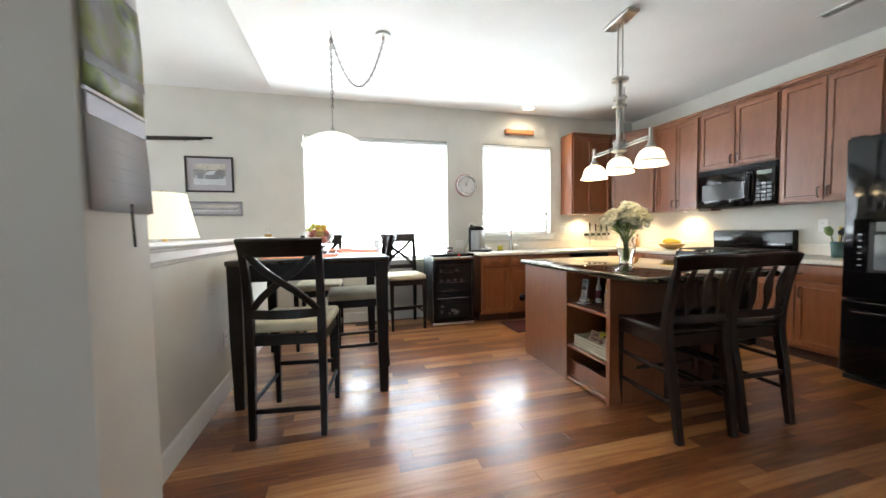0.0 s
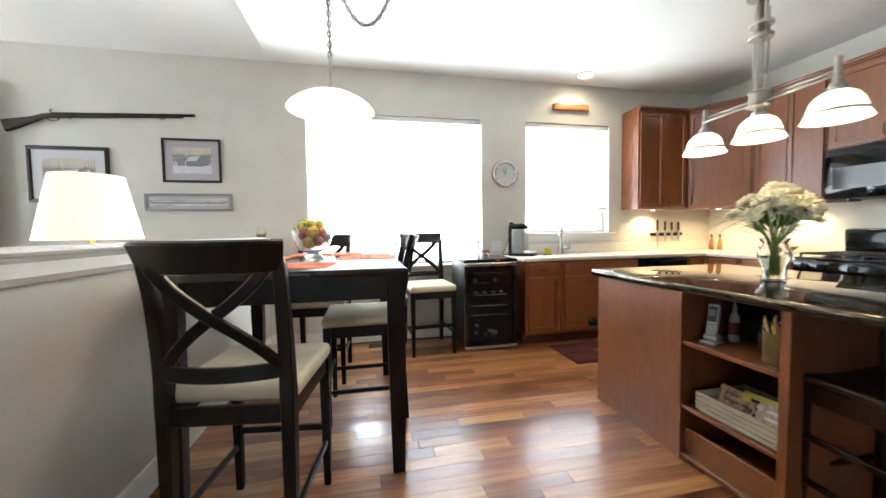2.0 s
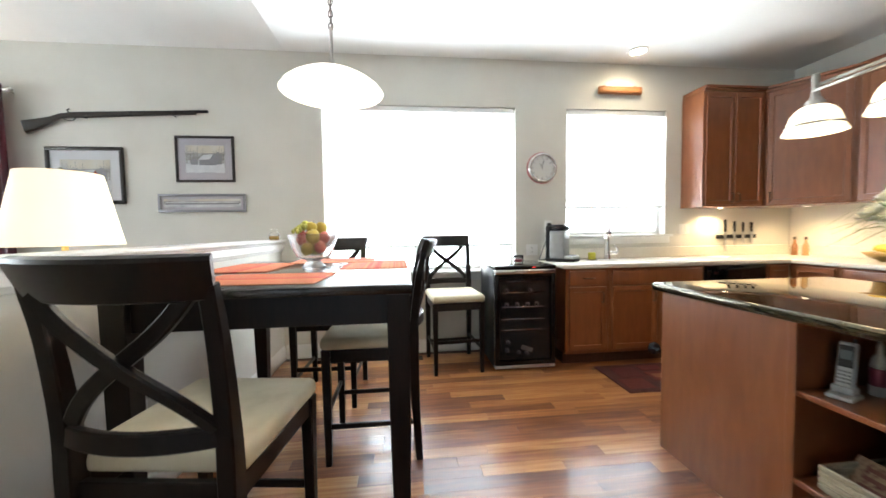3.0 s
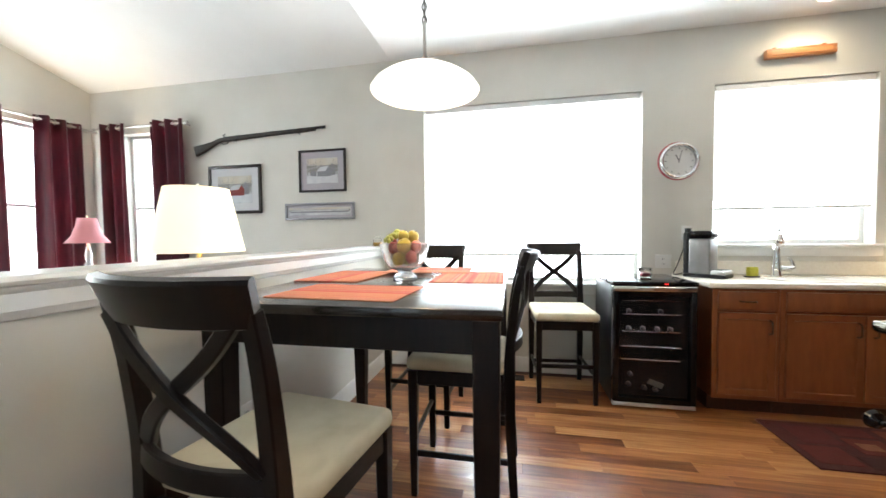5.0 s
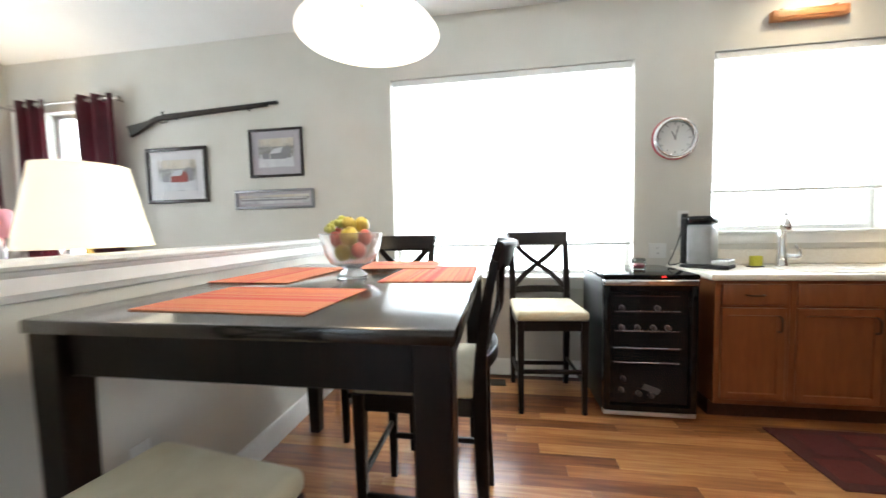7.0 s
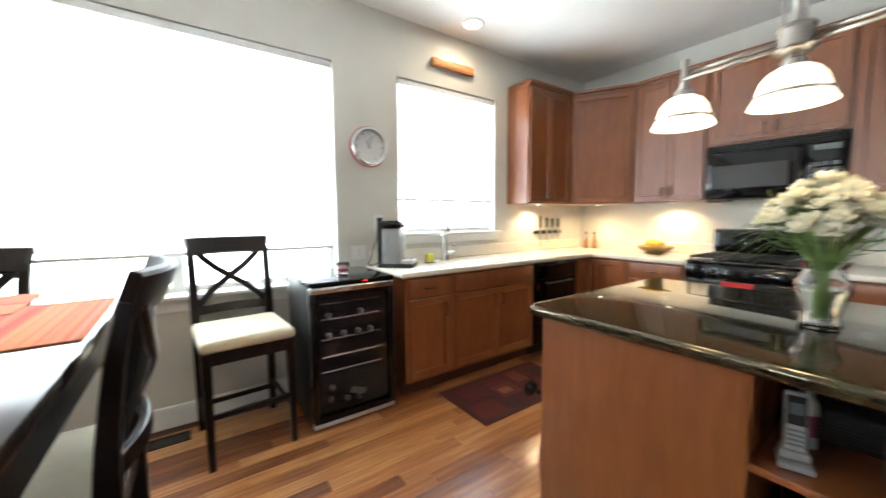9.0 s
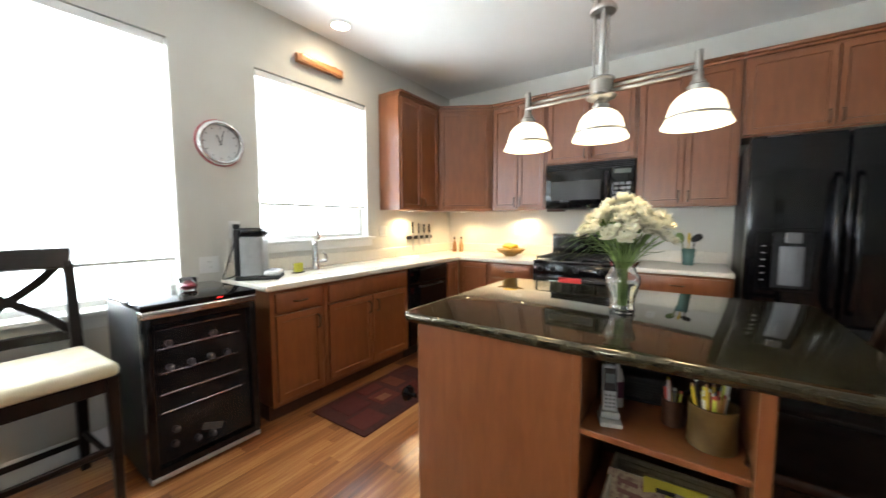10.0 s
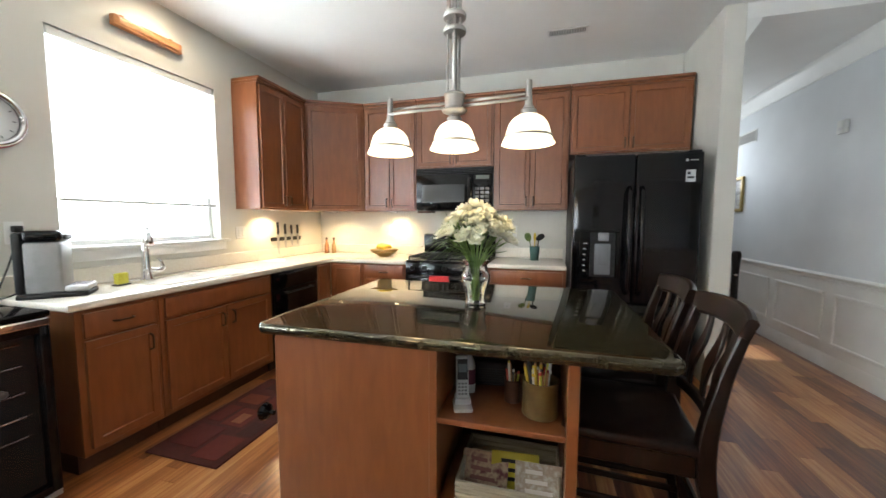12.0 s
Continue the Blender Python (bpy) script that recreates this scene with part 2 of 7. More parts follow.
def part(name, bm, mat, parent=None, label="", smooth=False, at=None):
    me = bpy.data.meshes.new(name)
    bm.normal_update()
    bm.to_mesh(me)
    bm.free()
    for p in me.polygons:
        p.use_smooth = True
    if not smooth:
        me.set_sharp_from_angle(angle=radians(32))
    me.materials.append(mat)
    ob = new(name, me)
    if parent is not None:
        ob.parent = parent
    if at is not None:
        ob.matrix_basis = at
    return tagged(ob, label)


def share(name, other, parent, at):
    """Another object on the mesh of other."""
    ob = new(name, other.data)
    ob.parent = parent
    ob.matrix_basis = at
    return ob


def thing(name, m, label, category, group="", kind=""):
    ob = new(name)
    ob.empty_display_size = 0.05
    ob.matrix_basis = m
    return tagged(ob, label, category, group, kind)


def structure(name, bm, mat, label, smooth=False):
    return tagged(part(name, bm, mat, None, label, smooth), label, "", "", "structure")


def box(x0, x1, y0, y1, z0, z1, bevel=0.0, seg=2):
    bm = bmesh.new()
    bmesh.ops.create_cube(bm, size=1)
    for v in bm.verts:
        v.co = Vector((x0 if v.co.x < 0 else x1, y0 if v.co.y < 0 else y1, z0 if v.co.z < 0 else z1))
    if bevel:
        bmesh.ops.bevel(bm, geom=list(bm.edges), offset=bevel, segments=seg, affect="EDGES", profile=0.5)
    return bm


def join(*bms):
    out = bmesh.new()
    for b in bms:
        me = bpy.data.meshes.new("tmp")
        b.to_mesh(me)
        b.free()
        out.from_mesh(me)
        bpy.data.meshes.remove(me)
    return out


def moved(bm, m):
    bmesh.ops.transform(bm, matrix=m, verts=bm.verts)
    return bm


def lathe(profile, seg=32):
    """A solid of revolution round z from (radius, height) pairs."""
    bm = bmesh.new()
    rings = []
    for r, z in profile:
        if r < 1e-5:
            rings.append([bm.verts.new((0, 0, z))])
        else:
            rings.append([bm.verts.new((r * math.cos(2 * math.pi * i / seg), r * math.sin(2 * math.pi * i / seg), z)) for i in range(seg)])
    for a, b in zip(rings, rings[1:]):
        for i in range(seg):
            j = (i + 1) % seg
            if len(a) == 1 and len(b) > 1:
                bm.faces.new((a[0], b[j], b[i]))
            elif len(b) == 1 and len(a) > 1:
                bm.faces.new((a[i], a[j], b[0]))
            elif len(a) > 1:
                bm.faces.new((a[i], a[j], b[j], b[i]))
    bmesh.ops.recalc_face_normals(bm, faces=bm.faces)
    return bm


def tube(points, r, seg=8, flat=1.0, closed=False):
    """A swept round or flattened bar along points; r may be one number or one for each point."""
    bm = bmesh.new()
    pts = [Vector(p) for p in points]
    rs = r if isinstance(r, (list, tuple)) else [r] * len(pts)
    rings = []
    ref = None
    for i, p in enumerate(pts):
        a, b = pts[max(0, i - 1)], pts[min(len(pts) - 1, i + 1)]
        if closed:
            a, b = pts[i - 1], pts[(i + 1) % len(pts)]
        d = (b - a).normalized()
        if ref is None:
            ref = d.orthogonal().normalized()
        u = (ref - d * ref.dot(d)).normalized()
        ref = u
        w = d.cross(u)
        rings.append([bm.verts.new(p + rs[i] * (u * math.cos(2 * math.pi * k / seg) + flat * w * math.sin(2 * math.pi * k / seg))) for k in range(seg)])
    pairs = list(zip(rings, rings[1:])) + ([(rings[-1], rings[0])] if closed else [])
    for a, b in pairs:
        for k in range(seg):
            bm.faces.new((a[k], a[(k + 1) % seg], b[(k + 1) % seg], b[k]))
    if not closed:
        bm.faces.new(rings[0][::-1])
        bm.faces.new(rings[-1])
    bmesh.ops.recalc_face_normals(bm, faces=bm.faces)
    return bm


def bar(points, w, d, side=(1, 0, 0), bevel=0.004):
    """A rectangular bar of width w (along side) and depth d swept along points."""
    bm = bmesh.new()
    pts = [Vector(p) for p in points]
    s = Vector(side).normalized()
    rings = []
    for i, p in enumerate(pts):
        t = (pts[min(len(pts) - 1, i + 1)] - pts[max(0, i - 1)]).normalized()
        u = (s - t * s.dot(t)).normalized()
        n = t.cross(u)
        ww = w[i] if isinstance(w, (list, tuple)) else w
        dd = d[i] if isinstance(d, (list, tuple)) else d
        c = min(bevel, ww / 3, dd / 3)
        a, b = ww / 2, dd / 2
        ring = [(a - c, b), (a, b - c), (a, -b + c), (a - c, -b), (-a + c, -b), (-a, -b + c), (-a, b - c), (-a + c, b)]
        rings.append([bm.verts.new(p + u * x + n * y) for x, y in ring])
    for a, b in zip(rings, rings[1:]):
        for k in range(8):
            bm.faces.new((a[k], a[(k + 1) % 8], b[(k + 1) % 8], b[k]))
    bm.faces.new(rings[0][::-1])
    bm.faces.new(rings[-1])
    bmesh.ops.recalc_face_normals(bm, faces=bm.faces)
    return bm


def extrude_profile(profile, length):
    """A moulding: (y, z) outline swept along x from 0 to length."""
    bm = bmesh.new()
    a = [bm.verts.new((0, y, z)) for y, z in profile]
    b = [bm.verts.new((length, y, z)) for y, z in profile]
    k = len(profile)
    for i in range(k):
        bm.faces.new((a[i], a[(i + 1) % k], b[(i + 1) % k], b[i]))
    bm.faces.new(a[::-1])
    bm.faces.new(b)
    bmesh.ops.recalc_face_normals(bm, faces=bm.faces)
    return bm


def shaker(x0, x1, z0, z1, y=0.0, t=0.02, rail=0.055, deep=0.009):
    """A framed door or drawer front facing -y, with its panel sunk into the frame."""
    bm = box(x0, x1, y - t, y, z0, z1, 0.0025, 1)
    face = max((f for f in bm.faces if f.normal.y < -0.9), key=lambda f: f.calc_area())
    rail = min(rail, (x1 - x0) / 3.2, (z1 - z0) / 3.2)
    bmesh.ops.inset_individual(bm, faces=[face], thickness=rail)
    bmesh.ops.inset_individual(bm, faces=[face], thickness=0.006)
    for v in face.verts:
        v.co.y += deep
    return bm


def pull(x, z, y=-0.02, vertical=True, length=0.09):
    """A small arched bronze pull."""
    h = length / 2
    pts = []
    for i in range(9):
        a = math.pi * i / 8
        s, o = -h * math.cos(a), -0.028 * min(1, math.sin(a) * 1.6)
        pts.append((x, y + o, z + s) if vertical else (x + s, y + o, z))
    return tube(pts, 0.0055, 6)


def eased(points, n=15):
    """Points on a smooth curve through the given ones."""
    p = [Vector(q) for q in points]
    p = [2 * p[0] - p[1], *p, 2 * p[-1] - p[-2]]
    out = []
    for i in range(n):
        u = i / (n - 1) * (len(p) - 3)
        k = min(int(u), len(p) - 4)
        t = u - k
        q0, q1, q2, q3 = p[k:k + 4]
        out.append(0.5 * (2 * q1 + (q2 - q0) * t + (2 * q0 - 5 * q1 + 4 * q2 - q3) * t * t + (3 * q1 - q0 - 3 * q2 + q3) * t ** 3))
    return out


def spread_over(values, n=15):
    return [float(v) for v in np.interp(np.linspace(0, len(values) - 1, n), range(len(values)), values)]


# ---- the shell of the place ----


def wall_with_holes(x0, x1, z0, z1, holes, thick):
    """A wall in the plane y = 0 to thick, of blocks round rectangular holes (x0, x1, z0, z1)."""
    xs = sorted({x0, x1, *[h[0] for h in holes], *[h[1] for h in holes]})
    zs = sorted({z0, z1, *[h[2] for h in holes], *[h[3] for h in holes]})
    bm = bmesh.new()
    solid = {}
    for i in range(len(xs) - 1):
        for k in range(len(zs) - 1):
            cx, cz = (xs[i] + xs[i + 1]) / 2, (zs[k] + zs[k + 1]) / 2
            solid[i, k] = not any(h[0] < cx < h[1] and h[2] < cz < h[3] for h in holes)
    vs = {}

    def v(i, k, y):
        if (i, k, y) not in vs:
            vs[i, k, y] = bm.verts.new((xs[i], y, zs[k]))
        return vs[i, k, y]
    for (i, k), s in solid.items():
        if not s:
            continue
        bm.faces.new((v(i, k, 0), v(i + 1, k, 0), v(i + 1, k + 1, 0), v(i, k + 1, 0)))
        bm.faces.new((v(i, k, thick), v(i, k + 1, thick), v(i + 1, k + 1, thick), v(i + 1, k, thick)))
        for di, dk, quad in ((-1, 0, ((i, k), (i, k + 1))), (1, 0, ((i + 1, k), (i + 1, k + 1))), (0, -1, ((i, k), (i + 1, k))), (0, 1, ((i, k + 1), (i + 1, k + 1)))):
            if not solid.get((i + di, k + dk), False):
                a, b = quad
                bm.faces.new((v(*a, 0), v(*b, 0), v(*b, thick), v(*a, thick)))
    bmesh.ops.recalc_face_normals(bm, faces=bm.faces)
    return bm


WIN_BIG = (-0.31, 1.535, 0.80, 2.38)
WIN_SINK = (2.06, 3.135, 1.122, 2.385)
WIN_LIV = (-3.73, -2.98, 0.75, 2.36)
WIN_SIDE = (3.3, 4.9, 0.75, 2.36)      # along y in the west wall
T = 0.16
structure("wall_north", moved(wall_with_holes(WEST, EAST + T, 0, 3.2, [WIN_BIG, WIN_SINK, WIN_LIV], T), pose(0, NORTH, 0)), M_WALL, "greige painted wall with two kitchen windows")
# west wall: local x runs along +y of the world
structure("wall_west", moved(wall_with_holes(SOUTH, NORTH + T, 0, 5.2, [WIN_SIDE], T), Matrix(((0, -1, 0, WEST), (1, 0, 0, 0), (0, 0, 1, 0), (0, 0, 0, 1)))), M_WALL, "greige painted living room wall with a tall window")
structure("wall_east", box(EAST, EAST + T, 1.16, NORTH, 0, CEIL), M_WALL, "greige painted wall behind the cabinets")
structure("wall_stub", box(3.82, 6.6, 1.02, 1.155, 0, CEIL, 0.004, 1), M_WALL, "narrow painted wall end beside the refrigerator")
structure("wall_hall", box(2.75, 6.6, -0.16, -0.02, 0, CEIL), M_HALL, "pale blue-grey hall wall above white wainscot")
# high opening invented so that the hall's fill lamp can shine in
structure("wall_hall_end", moved(wall_with_holes(-0.16, 1.155, 0, CEIL, [(0.05, 0.95, 1.75, 2.4)], 0.14), pose(6.74, 0, 0, 0, 0, 90)), M_HALL, "pale hall end wall with an opening added for a fill lamp")
structure("wall_hall_back", box(2.75, 2.89, SOUTH, -0.162, 0, CEIL), M_HALL, "plain painted wall")
structure("wall_south", moved(wall_with_holes(WEST, 2.89, 0, 5.2, [(-2.4, -0.4, 0.5, 2.4)], T), pose(0, SOUTH - T, 0)), M_WALL, "plain painted wall with a window")
structure("pillar", box(-0.84, -0.52, 1.54, 1.87, 0, CEIL + 0.9, 0.006, 2), M_WALL, "painted wall end where a calendar hangs")
structure("half_wall", box(-0.83, -0.71, 1.872, NORTH - 0.002, 0, 1.016), M_WALL, "greige painted half wall between kitchen and living room")
CAP = [(0.105, 1.14), (0.11, 1.128), (0.105, 1.118), (0.095, 1.113), (0.091, 1.102), (0.085, 1.097), (0.085, 1.055), (0.078, 1.046), (0.074, 1.034), (0.066, 1.03), (-0.066, 1.03), (-0.074, 1.034), (-0.078, 1.046), (-0.085, 1.055), (-0.085, 1.097), (-0.091, 1.102), (-0.095, 1.113), (-0.105, 1.118), (-0.11, 1.128), (-0.105, 1.14)]
structure("half_wall_cap", moved(extrude_profile(CAP, NORTH - 1.877), Matrix(((0, 1, 0, -0.77), (1, 0, 0, 1.873), (0, 0, 1, -0.014), (0, 0, 0, 1)))), M_TRIM, "white moulded wooden cap on the half wall")
structure("ceiling_kitchen", join(box(-0.62, 6.75, -0.3, NORTH, CEIL, CEIL + 0.12), box(-0.62, 2.89, SOUTH, -0.302, CEIL, CEIL + 0.12)), M_CEIL, "flat white kitchen ceiling")


def vault():
    """The living room's ceiling, which climbs away from the window wall, and the upright face that meets the flat ceiling."""
    bm = bmesh.new()
    run = NORTH - SOUTH
    rise = run * 0.27
    a = [bm.verts.new(p) for p in ((WEST, NORTH, CEIL), (-0.62, NORTH, CEIL), (-0.62, SOUTH, CEIL + rise), (WEST, SOUTH, CEIL + rise))]
    b = [bm.verts.new((v.co.x, v.co.y, v.co.z + 0.1)) for v in a]
    bm.faces.new(a)
    bm.faces.new(b[::-1])
    for i in range(4):
        bm.faces.new((a[i], a[(i + 1) % 4], b[(i + 1) % 4], b[i]))
    bmesh.ops.recalc_face_normals(bm, faces=bm.faces)
    return bm


structure("ceiling_vault", vault(), M_CEIL, "sloping white living room ceiling")
gable = bmesh.new()
gv = [gable.verts.new(p) for p in ((-0.618, NORTH, CEIL + 0.122), (-0.618, SOUTH, CEIL + 0.122), (-0.618, SOUTH, CEIL + 2.5), (-0.518, NORTH, CEIL + 0.122), (-0.518, SOUTH, CEIL + 0.122), (-0.518, SOUTH, CEIL + 2.5))]
gable.faces.new(gv[:3])
gable.faces.new(gv[3:][::-1])
for i in range(3):
    gable.faces.new((gv[i], gv[(i + 1) % 3], gv[3 + (i + 1) % 3], gv[3 + i]))
bmesh.ops.recalc_face_normals(gable, faces=gable.faces)
structure("wall_gable", gable, M_CEIL, "white upright face above the flat ceiling's edge")
floor_slab = structure("floor", box(WEST, 6.75, SOUTH, NORTH + T, -0.15, -0.012), M_SUBFLOOR, "reddish cherry strip wood floor with a glossy finish")
structure("ground", box(-300, 300, -300, 300, -0.7, -0.6), M_LAWN, "green lawn outside the windows")

BASE = [(0, 0), (-0.016, 0), (-0.016, 0.085), (-0.012, 0.1), (-0.012, 0.115), (-0.005, 0.128), (0, 0.13)]


def baseboard(length, m, label="white moulded baseboard"):
    return structure("baseboard", moved(extrude_profile(BASE, length), m), M_TRIM, label)


TO_EAST = Matrix(((0, -1, 0, 0), (1, 0, 0, 0), (0, 0, 1, 0), (0, 0, 0, 1)))   # profile's -y turns to +x, length to +y
baseboard(1.16 + 0.69, pose(-0.69, NORTH, 0))
baseboard(NORTH - 0.02 - 1.873, pose(-0.71, 1.873, 0) @ TO_EAST)
baseboard(0.33, pose(-0.52, 1.54, 0) @ TO_EAST)
# hall: baseboard, wainscot panels, chair rail, crown
FLIP = Matrix.Rotation(math.pi, 4, "Z")
baseboard(3.85, pose(6.6, -0.02, 0) @ FLIP)
RAIL = [(0, 0.76), (-0.012, 0.765), (-0.014, 0.785), (-0.03, 0.795), (-0.034, 0.81), (-0.02, 0.822), (0, 0.826)]
structure("chair_rail", moved(extrude_profile(RAIL, 3.85), pose(6.6, -0.02, 0) @ FLIP), M_TRIM, "white chair rail moulding")
structure("wainscot_backing", box(2.75, 6.6, -0.0199, -0.010, 0.131, 0.76), M_TRIM, "white wainscot backing")
HALL_CEIL = 2.73
structure("ceiling_hall", box(3.83, 6.6, -0.02, 1.018, HALL_CEIL, CEIL - 0.001), M_CEIL, "lower white hall ceiling")
CROWN = [(0, HALL_CEIL - 0.155), (-0.014, HALL_CEIL - 0.15), (-0.02, HALL_CEIL - 0.13), (-0.075, HALL_CEIL - 0.045), (-0.09, HALL_CEIL - 0.025), (-0.095, HALL_CEIL - 0.002), (0, HALL_CEIL - 0.002)]
structure("crown_moulding", moved(extrude_profile(CROWN, 2.77), pose(6.6, -0.02, 0) @ FLIP), M_TRIM, "white crown moulding")
structure("crown_moulding", moved(extrude_profile(CROWN, 2.77), pose(3.83, 1.02, 0)), M_TRIM, "white crown moulding")


def picture_mould(x0, x1, z0, z1, y, w=0.028, t=0.016):
    return join(box(x0, x1, y, y + t, z0, z0 + w, 0.005, 1), box(x0, x1, y, y + t, z1 - w, z1, 0.005, 1),
                box(x0, x0 + w, y, y + t, z0 + w + 0.001, z1 - w - 0.001, 0.005, 1), box(x1 - w, x1, y, y + t, z0 + w + 0.001, z1 - w - 0.001, 0.005, 1))


for px in (2.95, 3.75, 4.55, 5.35, 6.0):
    w = 0.68 if px < 5.9 else 0.5
    structure("wainscot_panel_trim", picture_mould(px, px + w, 0.22, 0.67, -0.0098), M_TRIM, "white raised wainscot frame")

# ---- windows ----


def double_hung(parent, x0, x1, z0, z1):
    """White sash frame, two panes and a meeting rail, in the local plane y = 0.1."""
    f = 0.034
    part("window_frame", join(box(x0, x1, 0.095, 0.15, z0, z0 + f), box(x0, x1, 0.095, 0.15, z1 - f, z1), box(x0, x0 + f, 0.095, 0.15, z0 + f, z1 - f), box(x1 - f, x1, 0.095, 0.15, z0 + f, z1 - f)), M_TRIM, parent)
    zm = (z0 + z1) / 2
    part("meeting_rail", box(x0 + f, x1 - f, 0.10, 0.14, zm - 0.014, zm + 0.014, 0.003, 1), M_TRIM, parent)
    for a, b in ((z0 + f, zm - 0.014), (zm + 0.014, z1 - f)):
        p = part("pane", box(x0 + f, x1 - f, 0.118, 0.122, a, b), M_GLASS, parent)
        p.visible_shadow = False


def blind(parent, x0, x1, ztop, zbot, tilt, y=0.035):
    """Headrail, tilted slats, ladder cords and bottom rail."""
    part("headrail", box(x0 + 0.01, x1 - 0.01, y - 0.025, y + 0.03, ztop - 0.05, ztop - 0.003, 0.003, 1), M_TRIM, parent)
    first = None
    n = int((ztop - 0.06 - zbot - 0.03) / 0.043)
    for i in range(n):
        z = ztop - 0.075 - i * 0.043
        at = pose((x0 + x1) / 2, y, z, tilt + random.uniform(-2, 2), 0, 0)
        if first is None:
            h = (x1 - x0) / 2 - 0.012
            bm = bmesh.new()
            row = []
            for k in range(5):
                u = (k - 2) / 2
                row.append([bm.verts.new((s * h, u * 0.025, 0.003 * (1 - u * u))) for s in (-1, 1)])
            for a, b in zip(row, row[1:]):
                bm.faces.new((a[0], a[1], b[1], b[0]))
            first = part("slat", bm, M_BLIND, parent, "", True, at)
        else:
            share("slat", first, parent, at)
    part("bottom_rail", box(x0 + 0.012, x1 - 0.012, y - 0.022, y + 0.022, zbot, zbot + 0.02, 0.004, 1), M_TRIM, parent)
    for u in (0.12, 0.5, 0.88):
        x = x0 + (x1 - x0) * u
        part("ladder_cord", tube([(x, y - 0.027, ztop - 0.05), (x, y - 0.027, zbot + 0.01)], 0.0012, 5), M_WHITE, parent)


win1 = thing("window_1", pose(0, NORTH, 0), "wide white double window with its blind lowered", "window", kind="structure")
double_hung(win1, WIN_BIG[0], 0.565, WIN_BIG[2], WIN_BIG[3])
double_hung(win1, 0.567, WIN_BIG[1], WIN_BIG[2], WIN_BIG[3])
part("window_sill", box(WIN_BIG[0] - 0.06, WIN_BIG[1] + 0.06, -0.06, 0.094, 0.775, 0.799, 0.006), M_TRIM, win1)
part("apron", box(WIN_BIG[0] - 0.04, WIN_BIG[1] + 0.04, -0.018, -0.002, 0.70, 0.774, 0.004), M_TRIM, win1)
wb1 = thing("window_blind", pose(0, NORTH, 0), "white slatted blind hanging in the wide window", "blind")
blind(wb1, WIN_BIG[0] + 0.004, WIN_BIG[1] - 0.004, WIN_BIG[3] - 0.002, 1.03, -60)
win2 = thing("window_2", pose(0, NORTH, 0), "white window above the kitchen sink", "window", kind="structure")
double_hung(win2, *WIN_SINK)
part("window_sill", box(WIN_SINK[0] - 0.03, WIN_SINK[1] + 0.06, -0.05, 0.094, 1.097, 1.121, 0.006), M_TRIM, win2)
part("apron", box(WIN_SINK[0] - 0.02, WIN_SINK[1] + 0.04, -0.018, -0.002, 1.03, 1.096, 0.004), M_TRIM, win2)
wb2 = thing("window_blind", pose(0, NORTH, 0), "white slatted blind half lowered above the sink", "blind")
blind(wb2, WIN_SINK[0] + 0.004, WIN_SINK[1] - 0.004, WIN_SINK[3] - 0.002, 1.395, -60)
win3 = thing("window_3", pose(0, NORTH, 0), "tall white living room window behind red curtains", "window", kind="structure")
double_hung(win3, *WIN_LIV)
win4 = thing("window_4", pose(WEST, 0, 0, 0, 0, 90), "tall white living room window between red curtains", "window", kind="structure")
double_hung(win4, *WIN_SIDE)
win5 = thing("window_5", pose(0, SOUTH, 0, 0, 0, 180), "white window behind the kitchen", "window", kind="structure")
double_hung(win5, 0.4, 2.4, 0.5, 2.4)

# ---- kitchen cabinets, counters and appliances ----
CTOP = 0.885          # counter height
CFRONT_N = 4.525      # front edge of the counter under the window
CFRONT_E = 3.93       # front edge of the counter along the east wall
NORTH_RUN = pose(0, CFRONT_N + 0.03, 0)                  # local -y faces the room, x along the world's x
EAST_RUN = pose(CFRONT_E + 0.03, 0, 0, 0, 0, -90)         # local x runs along the world's -y


def base_cabinet(run, x0, x1, depth, label, fronts, group="base cabinets"):
    """fronts: rows of (z0, z1, number of doors, kind of pull)."""
    ob = thing("base_cabinet", run @ pose(x0, 0, 0), label, "cabinet", group)
    w = x1 - x0
    part("body", box(0, w, 0, depth, 0.1, CTOP - 0.042, 0.002, 1), M_CAB, ob)
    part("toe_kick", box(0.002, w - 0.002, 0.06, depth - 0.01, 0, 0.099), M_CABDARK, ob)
    for z0, z1, n, kind in fronts:
        each = (w - 0.05) / n
        for i in range(n):
            a, b = 0.025 + i * each + 0.003, 0.025 + (i + 1) * each - 0.003
            name = "drawer_front" if z1 - z0 < 0.22 else "door"
            d = part(name, shaker(a, b, z0, z1) if name == "door" else box(a, b, -0.02, -0.0005, z0, z1, 0.006, 2), M_CAB, ob)
            if kind == "drawer":
                part("handle", pull((a + b) / 2, (z0 + z1) / 2, -0.02, False), M_BRONZE, d, "dark bronze pull")
            elif kind == "door":
                x = b - 0.04 if (n == 1 or i == 0) else a + 0.04
                part("handle", pull(x, z1 - 0.09), M_BRONZE, d, "dark bronze pull")
    return ob


